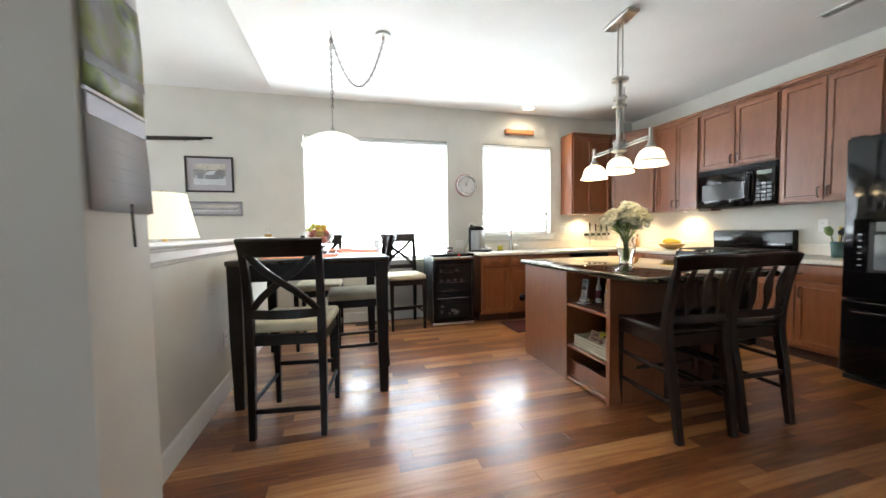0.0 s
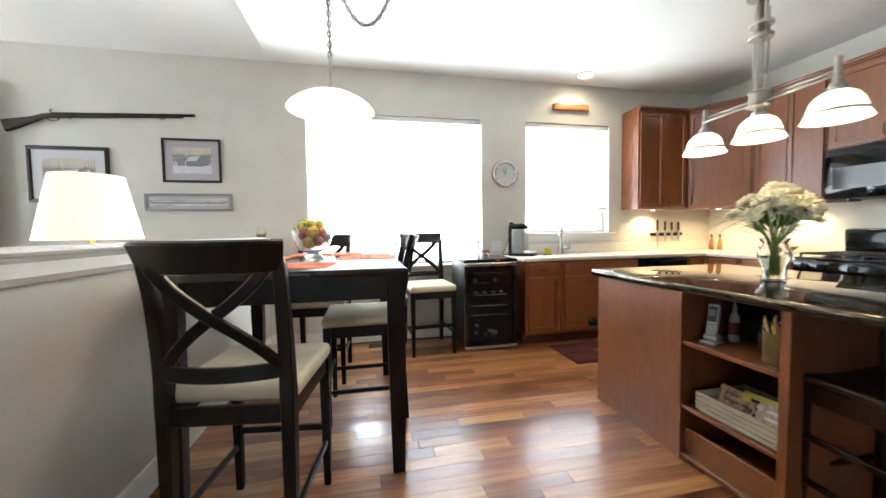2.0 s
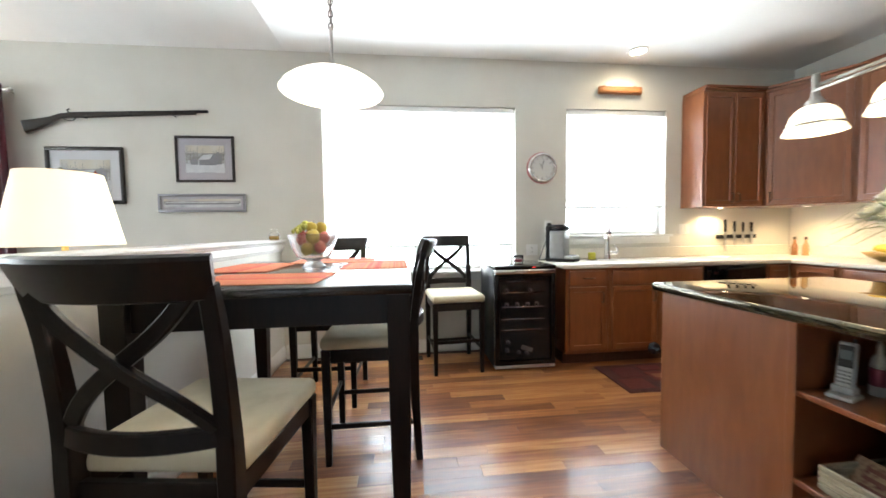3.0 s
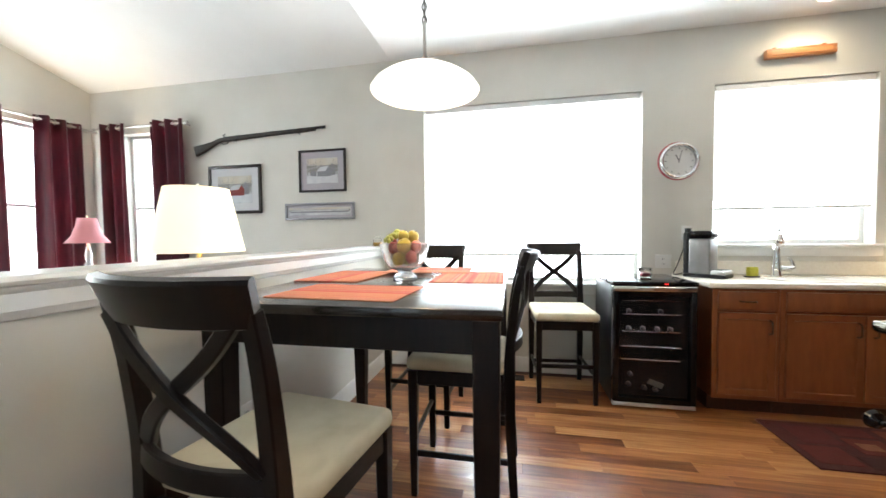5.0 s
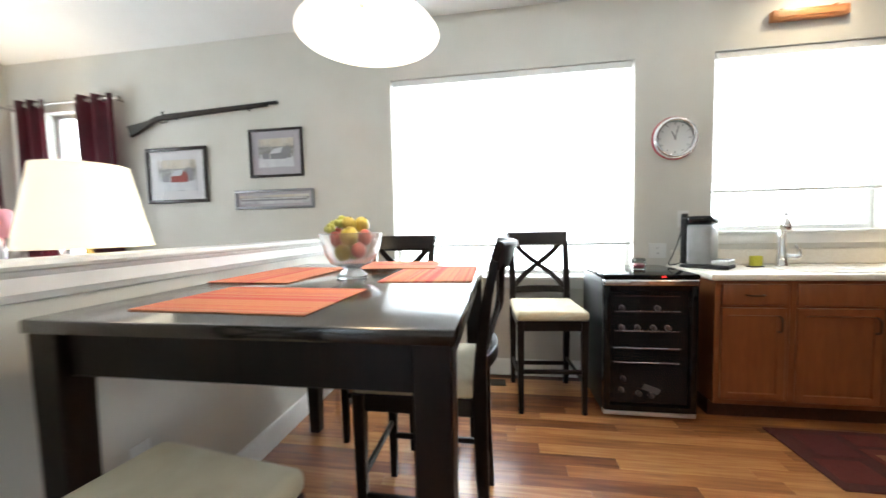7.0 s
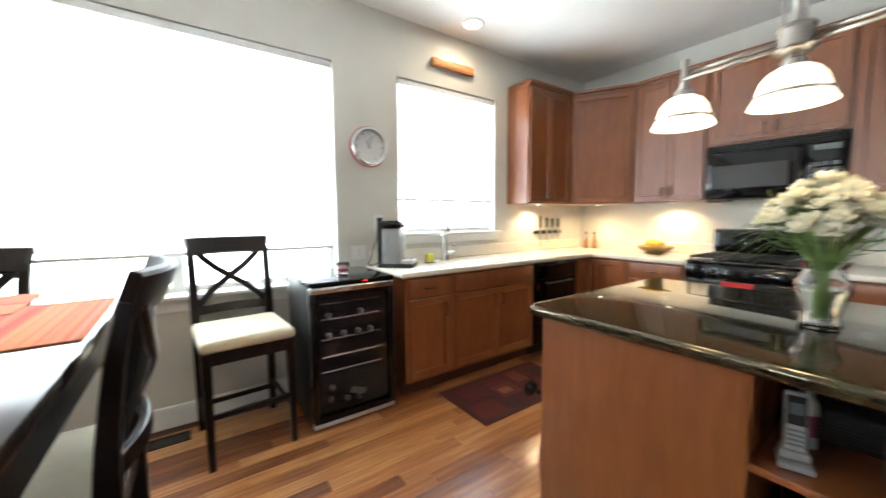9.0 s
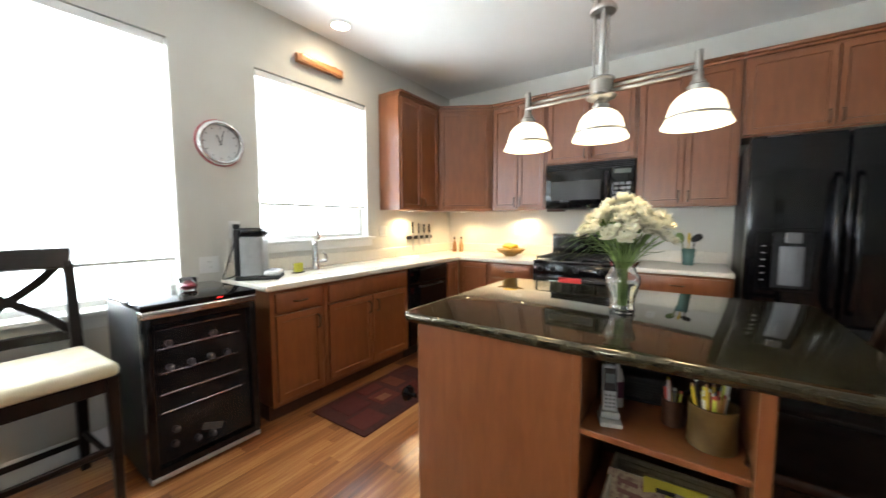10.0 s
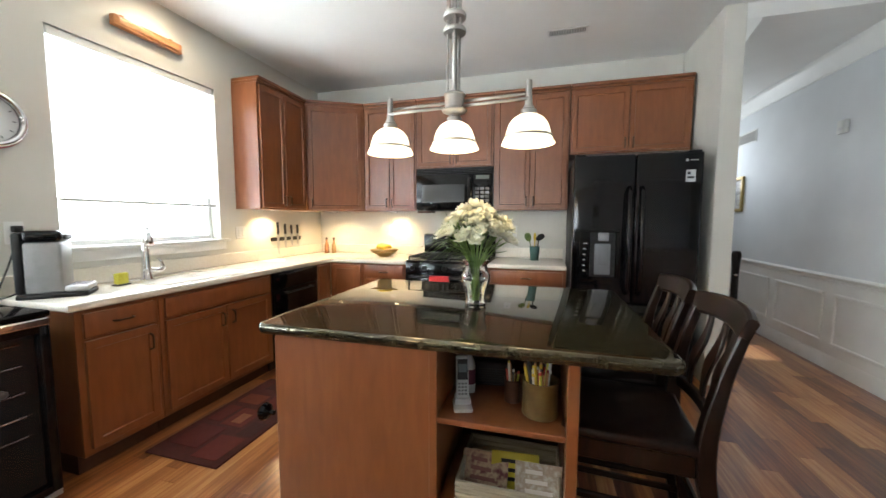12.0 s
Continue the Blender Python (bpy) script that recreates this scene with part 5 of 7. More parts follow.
M_MATTE = material("cream_picture_mat", (0.66, 0.65, 0.66), 0.7)
M_MATGREY = material("lilac_grey_mat", (0.46, 0.43, 0.47), 0.7)
M_FRAME = material("black_picture_frame", (0.018, 0.012, 0.010), 0.35)
M_GILT = material("grey_silver_frame", (0.30, 0.30, 0.32), 0.35, 0.5)
M_SNOW = scene_paint("snowy_scene", [(0.30, 0.31, 0.33), (0.55, 0.56, 0.58), (0.66, 0.66, 0.66)], 9)
M_WOODS = scene_paint("winter_trees", [(0.20, 0.19, 0.18), (0.34, 0.33, 0.32), (0.5, 0.5, 0.48)], 16)
M_DUSK = scene_paint("dusk_sky", [(0.42, 0.42, 0.46), (0.62, 0.56, 0.46), (0.66, 0.64, 0.60)], 4)
M_SNOWFIELD = textured("painted_snow", [(0.56, 0.57, 0.60), (0.68, 0.69, 0.70)], (0.6, 0.7), noise_scale=14, bump=0.0)
M_TRUNK = material("painted_trunk", (0.27, 0.25, 0.23), 0.7)
M_BARN = material("barn_red_paint", (0.30, 0.05, 0.04), 0.7)
M_ROOFGREY = material("barn_grey_paint", (0.27, 0.27, 0.29), 0.7)


def picture(x0, x1, z0, z1, label, frame_mat, mat_mat, inner, border, fw, subject):
    ob = thing("picture", pose((x0 + x1) / 2, NORTH, (z0 + z1) / 2), label, "picture", "framed prints")
    w, h = (x1 - x0) / 2, (z1 - z0) / 2
    part("frame", join(box(-w, w, -0.024, -0.001, -h, -h + fw, 0.004), box(-w, w, -0.024, -0.001, h - fw, h, 0.004), box(-w, -w + fw, -0.0235, -0.001, -h + fw, h - fw, 0.004), box(w - fw, w, -0.0235, -0.001, -h + fw, h - fw, 0.004)), frame_mat, ob)
    part("mat_board", box(-w + fw, w - fw, -0.010, -0.002, -h + fw, h - fw), mat_mat, ob)
    a, b = w - fw - border, h - fw - border
    pic = part("print", box(-a, a, -0.0125, -0.0105, -b, b), inner, ob, "printed winter landscape")
    part("sky", box(-a + 0.002, a - 0.002, -0.0132, -0.0127, b * 0.35, b - 0.002), M_DUSK, pic)
    part("tree_band", box(-a + 0.002, a - 0.002, -0.0138, -0.0133, -b * 0.1, b * 0.42), M_WOODS, pic)
    if subject:
        def shape(name, outline, y, mat):
            bm = bmesh.new()
            for yy in (y, y + 0.0004):
                bm.faces.new([bm.verts.new((u * a, yy, v * b)) for u, v in outline])
            part(name, bm, mat, pic)
        u0 = subject[0]
        shape("snow_field", [(-0.98, -0.97), (0.98, -0.97), (0.98, -0.30), (0.3, -0.42), (-0.4, -0.30), (-0.98, -0.38)], -0.0142, M_SNOWFIELD)
        shape("far_barn", [(u0 + 0.36, -0.38), (u0 + 0.72, -0.38), (u0 + 0.72, 0.25), (u0 + 0.54, 0.55), (u0 + 0.36, 0.25)], -0.0146, M_ROOFGREY)
        shape("cabin_side", [(u0 - 0.42, -0.44), (u0 + 0.12, -0.44), (u0 + 0.12, 0.0), (u0 - 0.42, -0.04)], -0.0150, subject[1])
        shape("cabin_gable", [(u0 + 0.12, -0.46), (u0 + 0.46, -0.44), (u0 + 0.46, -0.02), (u0 + 0.29, 0.32), (u0 + 0.12, 0.0)], -0.0152, subject[1])
        shape("snowy_roof", [(u0 - 0.48, -0.06), (u0 + 0.12, -0.02), (u0 + 0.31, 0.36), (u0 - 0.22, 0.30)], -0.0155, subject[2])
        shape("shed", [(u0 - 0.85, -0.40), (u0 - 0.48, -0.42), (u0 - 0.48, -0.12), (u0 - 0.66, 0.02), (u0 - 0.85, -0.10)], -0.0148, M_ROOFGREY)
        for k in range(9):
            tx = (-0.92, -0.74, -0.58, -0.40, -0.12, 0.55, 0.72, 0.84, 0.94)[k] * a
            top = b * (0.92 - 0.14 * (k % 3))
            part("tree", join(bar([(tx, -0.0144, -b * 0.3), (tx + 0.004, -0.0144, top)], [0.007, 0.002], 0.0006), bar([(tx + 0.001, -0.0144, b * 0.15), (tx + 0.022, -0.0144, b * 0.55)], [0.003, 0.001], 0.0006), bar([(tx + 0.001, -0.0144, b * 0.25), (tx - 0.02, -0.0144, b * 0.6)], [0.003, 0.001], 0.0006)), M_TRUNK, pic)
    else:
        for z0, z1, mat in ((-0.35, -0.05, M_ROOFGREY), (0.1, 0.28, M_SNOWFIELD)):
            part("shore_line", box(-a * 0.95, a * 0.95, -0.0146, -0.0141, z0 * b, z1 * b), mat, pic)
    pane = part("glazing", box(-w + fw, w - fw, -0.0175, -0.0165, -h + fw, h - fw), M_THIN, ob)
    pane.visible_shadow = False


picture(-1.58, -1.084, 1.655, 2.064, "framed grey winter cabin print with lilac mat", M_FRAME, M_MATGREY, M_SNOW, 0.062, 0.02, (0.12, M_ROOFGREY, M_SNOWFIELD))
picture(-2.62, -2.005, 1.463, 1.958, "framed snowy red barn print with pale mat", M_FRAME, M_MATTE, M_SNOW, 0.078, 0.03, (0.10, M_BARN, M_SNOWFIELD))
picture(-1.74, -1.0, 1.385, 1.55, "long narrow framed panoramic print", M_GILT, M_MATGREY, M_SNOW, 0.022, 0.022, None)


def rifle():
    """A long gun on the wall, butt to the left, its barrel rising a little."""
    ob = thing("long_rifle", pose(-1.284, NORTH - 0.03, 2.274, 0, 2.0, 180), "antique dark long rifle hung on the wall", "rifle")
    wood = textured("old_gun_stock", [(0.012, 0.008, 0.006), (0.03, 0.018, 0.012)], (0.35, 0.5), (3, 20, 20), noise_scale=4, bump=0.05)
    steel = material("blued_steel", (0.03, 0.03, 0.033), 0.35, 0.8)
    part("barrel", tube([(0, 0, 0), (1.12, 0, 0)], 0.013, 8), steel, ob)
    part("fore_stock", bar([(0.10, 0, -0.012), (0.6, 0, -0.014), (1.1, 0, -0.018)], [0.026, 0.030, 0.038], 0.026, (0, 0, 1)), wood, ob)
    part("butt_stock", bar([(1.08, 0, -0.012), (1.18, 0, -0.02), (1.26, 0, -0.05), (1.38, 0, -0.085), (1.47, 0, -0.105)], [0.04, 0.042, 0.05, 0.085, 0.105], 0.032, (0, 0, 1), 0.008), wood, ob)
    part("lock", box(1.07, 1.17, -0.02, -0.012, -0.025, 0.012, 0.003), steel, ob)
    part("hammer", tube([(1.13, -0.018, 0.01), (1.145, -0.018, 0.035), (1.125, -0.018, 0.045)], 0.006, 6), steel, ob)
    part("trigger_guard", tube([(1.06, 0, -0.03), (1.09, 0, -0.06), (1.13, 0, -0.062), (1.17, 0, -0.04)], 0.004, 6), steel, ob)
    for x in (0.25, 0.62, 0.95):
        part("barrel_band", box(x, x + 0.014, -0.014, 0.014, -0.03, 0.012, 0.003), steel, ob)
    for x in (0.28, 1.0):
        part("wall_hook", tube([(x, -0.03, -0.035), (x, 0.0, -0.036), (x, 0.016, -0.03)], 0.004, 6), steel, ob)


rifle()

# ---- kitchen wall things ----


def clock():
    ob = thing("wall_clock", pose(1.803, NORTH, 1.797, 90), "round chrome wall clock with a white face", "clock")
    part("rim", lathe([(0.118, 0.028), (0.122, 0.040), (0.134, 0.044), (0.146, 0.034), (0.148, 0.012), (0.146, 0.001), (0.118, 0.001)], 48), M_CHROME, ob, "polished chrome rim", True)
    part("back", lathe([(0.1485, 0.001), (0.154, 0.001), (0.154, 0.008), (0.1485, 0.010)], 48), material("red_backing_ring", (0.45, 0.05, 0.07), 0.5), ob, "red ring behind the rim")
    face = part("face", lathe([(0, 0.014), (0.118, 0.014), (0.118, 0.010), (0, 0.010)], 40), M_WHITE, ob)
    ink = material("black_ink", (0.02, 0.02, 0.02), 0.6)
    for k in range(12):
        part("hour_mark", moved(box(-0.002, 0.002, 0.094, 0.108, 0.0142, 0.0152), pose(0, 0, 0, 0, 0, -30 * k)), ink, face)
    part("hour_hand", moved(box(-0.003, 0.003, -0.012, 0.055, 0.0155, 0.0165), pose(0, 0, 0, 0, 0, 26)), ink, face)
    part("minute_hand", moved(box(-0.0022, 0.0022, -0.015, 0.085, 0.0168, 0.0178), pose(0, 0, 0, 0, 0, -14)), ink, face)


clock()


def wooden_box_level():
    ob = thing("wooden_plaque", pose(2.385, NORTH, 2.535), "long orange-brown wooden plaque above the sink window", "plaque")
    wood = textured("honey_wood", [(0.33, 0.12, 0.04), (0.48, 0.2, 0.07)], (0.3, 0.4), (1, 14, 14), noise_scale=5, bump=0.04)
    part("board", box(0, 0.45, -0.045, -0.001, 0, 0.066, 0.005), wood, ob)
    part("inlay", box(0.03, 0.42, -0.0485, -0.0455, 0.016, 0.05, 0.001, 1), textured("honey_wood_light", [(0.45, 0.19, 0.07), (0.55, 0.26, 0.1)], (0.3, 0.4), (1, 14, 14), noise_scale=5), ob)
    for x in (0.06, 0.38):
        part("knob", lathe([(0, 0), (0.012, 0), (0.014, 0.012), (0, 0.018)], 12), wood, ob, "", True, pose(x, -0.022, 0.066))


wooden_box_level()


def plate(m, label, w, h, kind):
    ob = thing("wall_plate", m, label, "outlet", "outlets and switches")
    part("cover", box(-w / 2, w / 2, -0.006, -0.0005, -h / 2, h / 2, 0.002, 1), M_WHITE, ob)
    n = max(1, round(w / 0.05) - 0 if kind == "switch" else 1)
    dark = material("socket_slot", (0.05, 0.05, 0.05), 0.6)
    for k in range(n):
        x = (k - (n - 1) / 2) * 0.046
        if kind == "switch":
            part("rocker", box(x - 0.016, x + 0.016, -0.010, -0.006, -0.033, 0.033, 0.002, 1), M_WHITE, ob)
        else:
            for z in (-0.02, 0.02):
                part("socket", box(-0.016, 0.016, -0.008, -0.006, z - 0.014, z + 0.014, 0.002, 1), M_WHITE, ob)
                part("slot", join(box(-0.008, -0.005, -0.0085, -0.0081, z - 0.005, z + 0.005), box(0.005, 0.008, -0.0085, -0.0081, z - 0.005, z + 0.005)), dark, ob)


plate(pose(1.87, NORTH, 1.215), "white wall outlet with a plug beside the window", 0.075, 0.12, "outlet")
plate(pose(1.70, NORTH, 0.985), "white double plate above the wine cooler", 0.12, 0.11, "outlet")
plate(pose(3.35, NORTH, 1.17), "white double switch plate beside the sink window", 0.12, 0.11, "switch")
plate(pose(EAST, 4.12, 1.17, 0, 0, -90), "white outlet on the tiled corner wall", 0.075, 0.12, "outlet")
plate(pose(EAST, 2.70, 1.17, 0, 0, -90), "white outlet beside the range", 0.075, 0.12, "outlet")
plate(pose(-0.71, 3.27, 0.40, 0, 0, 90), "white outlet low on the half wall", 0.075, 0.12, "outlet")
plate(pose(IX0 + 0.452, 2.44, 0.76, 0, 0, -90), "white outlet inside the island shelf", 0.12, 0.09, "outlet")


def knife_rack():
    ob = thing("knife_rack", pose(3.72, NORTH, 1.085), "magnetic strip with kitchen knives on the wall", "knife rack")
    part("strip", box(0, 0.46, -0.018, -0.001, -0.02, 0.02, 0.003), M_BLACKMAT, ob)
    for k, (x, ln, hl) in enumerate(((0.09, 0.2, 0.13), (0.2, 0.15, 0.11), (0.30, 0.12, 0.1), (0.40, 0.13, 0.1))):
        kn = part("knife", bar([(x, -0.021, 0.05), (x + 0.003, -0.021, -ln + 0.07), (x + 0.012, -0.021, -ln + 0.04)], [0.034, 0.03, 0.006], 0.003), M_STEEL, ob)
        part("handle", bar([(x, -0.021, 0.05), (x - 0.004, -0.021, 0.05 + hl)], [0.022, 0.026], 0.016), M_BLACKMAT, kn, "black handle")


knife_rack()


def coffee_machine():
    at = pose(1.895, 4.865, CTOP, 0, 0, 48)
    ob = thing("coffee_machine", at, "silver and black single-serve coffee machine on the counter", "coffee maker")
    grey = textured("silver_grey_plastic", [(0.20, 0.20, 0.20), (0.25, 0.25, 0.25)], (0.3, 0.4), noise_scale=20, bump=0.0)
    part("base", box(-0.092, 0.092, -0.153, 0.115, 0.0, 0.026, 0.010, 3), M_BLACKMAT, ob)
    part("tank", box(-0.088, 0.088, -0.058, 0.080, 0.0265, 0.285, 0.014, 3), grey, ob, "silver-grey body")
    part("back_column", box(-0.09, 0.09, 0.081, 0.115, 0.0265, 0.335, 0.012), M_BLACKMAT, ob)
    part("brew_head", box(-0.092, 0.092, -0.064, 0.0805, 0.2855, 0.345, 0.020, 4), M_BLACK, ob, "glossy black brew head")
    part("lever", box(-0.05, 0.05, -0.074, -0.0645, 0.30, 0.325, 0.004, 2), M_BLACKMAT, ob)
    part("drip_tray", box(-0.086, 0.086, -0.150, -0.059, 0.0265, 0.058, 0.010, 3), M_SATIN, ob, "steel drip tray")
    part("tray_grid", join(*[box(-0.06, 0.06, -0.140 + k * 0.016, -0.133 + k * 0.016, 0.0582, 0.0605) for k in range(5)]), M_BLACKMAT, ob)
    back = at.inverted()
    cord = [(1.80, 4.95, CTOP + 0.03), (1.775, 4.99, CTOP + 0.008), (1.73, 4.985, CTOP - 0.002 + 0.012), (1.775, 5.04, CTOP + 0.06), (1.835, 5.066, CTOP + 0.2), (1.868, 5.075, 1.232)]
    part("power_cord", tube([back @ q for q in eased(cord, 24)], 0.004, 6), M_BLACKMAT, ob, "black power cord", True)
    part("plug", moved(box(-0.018, 0.018, -0.018, 0.018, -0.018, 0.018, 0.005, 2), back @ pose(1.87, 5.072, 1.235)), M_BLACKMAT, ob)


coffee_machine()


def faucet():
    ob = thing("faucet", pose(2.397, 4.93, CTOP) @ Matrix.Scale(1.14, 4), "brushed nickel pull-out kitchen faucet", "faucet")
    part("base", lathe([(0, 0), (0.034, 0), (0.034, 0.006), (0.028, 0.014), (0.024, 0.07), (0.018, 0.16), (0.015, 0.21), (0, 0.212)], 20), M_CHROME, ob, "", True)
    part("spout", tube([(0, 0, 0.20), (0, -0.002, 0.26), (-0.004, -0.014, 0.295), (-0.012, -0.035, 0.305), (-0.02, -0.055, 0.29)], 0.0135, 12), M_CHROME, ob, "", True)
    part("spray_head", tube([(-0.02, -0.055, 0.29), (-0.028, -0.072, 0.25), (-0.034, -0.085, 0.205)], [0.0145, 0.019, 0.022], 14), M_CHROME, ob, "", True)
    part("lever", tube([(0.018, 0, 0.055), (0.075, -0.004, 0.052), (0.092, -0.006, 0.062), (0.085, -0.008, 0.095), (0.06, -0.01, 0.125)], [0.017, 0.017, 0.014, 0.009, 0.006], 10), M_CHROME, ob, "", True)


faucet()


def sink():
    ob = thing("sink", pose(2.64, 4.77, CTOP), "cream integral sink bowl set into the counter", "sink")
    rim = []
    for k in range(40):
        a = 2 * math.pi * k / 40
        rim.append((0.38 * math.copysign(abs(math.cos(a)) ** 0.35, math.cos(a)), 0.19 * math.copysign(abs(math.sin(a)) ** 0.35, math.sin(a)), 0.001))
    part("rim", tube(rim, 0.006, 6, closed=True), M_COUNTER, ob, "", True)
    part("drain", lathe([(0, 0.002), (0.04, 0.002), (0.045, 0.0035), (0, 0.0035)], 20), M_STEEL, ob)


sink()


def sponge():
    ob = thing("sponge_holder", pose(2.215, 4.88, CTOP, 0, 0, 12), "yellow-green sponge in a dark tray by the sink", "sponge")
    part("sponge", box(-0.035, 0.035, -0.018, 0.018, 0.008, 0.075, 0.008, 2), textured("yellow_sponge", [(0.45, 0.42, 0.04), (0.6, 0.56, 0.08)], (0.85, 0.95), noise_scale=80, bump=0.4, bump_scale=150), ob)
    part("tray", box(-0.042, 0.042, -0.026, 0.026, 0, 0.0075, 0.003), M_BLACKMAT, ob)


sponge()


def banana_bowl():
    ob = thing("fruit_bowl", pose(4.32, 4.10, CTOP) @ Matrix.Scale(1.2, 4), "yellow bananas in a shallow wooden bowl", "bowl")
    part("bowl", lathe([(0, 0), (0.05, 0), (0.055, 0.008), (0.10, 0.03), (0.135, 0.062), (0.13, 0.063), (0.095, 0.036), (0.05, 0.014), (0, 0.012)], 32), textured("olive_wood", [(0.25, 0.14, 0.04), (0.42, 0.26, 0.07)], (0.3, 0.45), noise_scale=12), ob, "", True)
    ban = material("ripe_banana", (0.72, 0.48, 0.04), 0.45)
    for k in range(4):
        pts = [(0.10 * math.sin(t), -0.03 + 0.02 * k, 0.055 + 0.035 * math.cos(t) + 0.004 * k) for t in np.linspace(-1.2, 1.2, 9)]
        part("banana", tube(pts, [0.006, 0.014, 0.018, 0.019, 0.019, 0.019, 0.018, 0.013, 0.005], 8), ban, ob, "", True)


banana_bowl()


def utensil_crock():
    ob = thing("utensil_crock", pose(4.36, 2.47, CTOP), "teal glass tumbler holding cooking spoons", "crock")
    part("tumbler", lathe([(0, 0), (0.04, 0), (0.05, 0.14), (0.046, 0.14), (0.037, 0.006), (0, 0.006)], 24), material("teal_glaze", (0.10, 0.19, 0.175), 0.2), ob, "", True)
    for k, (dx, dy, mat, r) in enumerate(((0.0, 0.05, M_GREEN, 0.036), (-0.03, -0.04, M_BLACKMAT, 0.032), (0.02, 0.0, material("yellow_handle", (0.6, 0.42, 0.04), 0.4), 0.014))):
        sp = part("spoon", tube([(dx * 0.3, dy * 0.3, 0.02), (dx, dy, 0.20)], 0.005, 6), mat, ob)
        blade = lathe([(0, -0.05), (r * 0.6, -0.038), (r, 0), (r * 0.7, 0.035), (0, 0.045)], 14)
        for v in blade.verts:
            v.co.x *= 0.25
        part("blade", moved(blade, pose(dx * 1.2, dy * 1.35, 0.235, (-20, 55, 0)[k])), mat, sp, "", True)


utensil_crock()


def pepper_mill(x, y, label, mat):
    ob = thing("spice_bottle", pose(x, y, CTOP), label, "bottle")
    part("bottle", lathe([(0, 0), (0.026, 0), (0.028, 0.06), (0.024, 0.1), (0.012, 0.13), (0.011, 0.16), (0, 0.16)], 18), mat, ob, "", True)
    part("cap", lathe([(0, 0.161), (0.013, 0.161), (0.013, 0.19), (0, 0.192)], 14), M_CABDARK, ob)


pepper_mill(4.46, 4.93, "amber oil bottle in the counter corner", material("amber_glass", (0.30, 0.13, 0.05), 0.1))
pepper_mill(4.49, 4.85, "slim amber bottle in the counter corner", material("amber_glass", (0.38, 0.24, 0.12), 0.1))


def wine_cup():
    ob = thing("candle_glass", pose(1.45, 4.76, 0.888), "small glass with a dark red candle on the cooler", "candle")
    part("glass", lathe([(0, 0), (0.036, 0), (0.046, 0.03), (0.044, 0.07), (0.041, 0.07), (0.042, 0.03), (0.033, 0.006), (0, 0.006)], 24), M_THIN, ob, "", True)
    part("wax", lathe([(0, 0.008), (0.031, 0.008), (0.039, 0.03), (0, 0.031)], 20), material("dark_red_wax", (0.16, 0.008, 0.02), 0.4), ob, "", True)


wine_cup()

# ---- flowers on the island ----


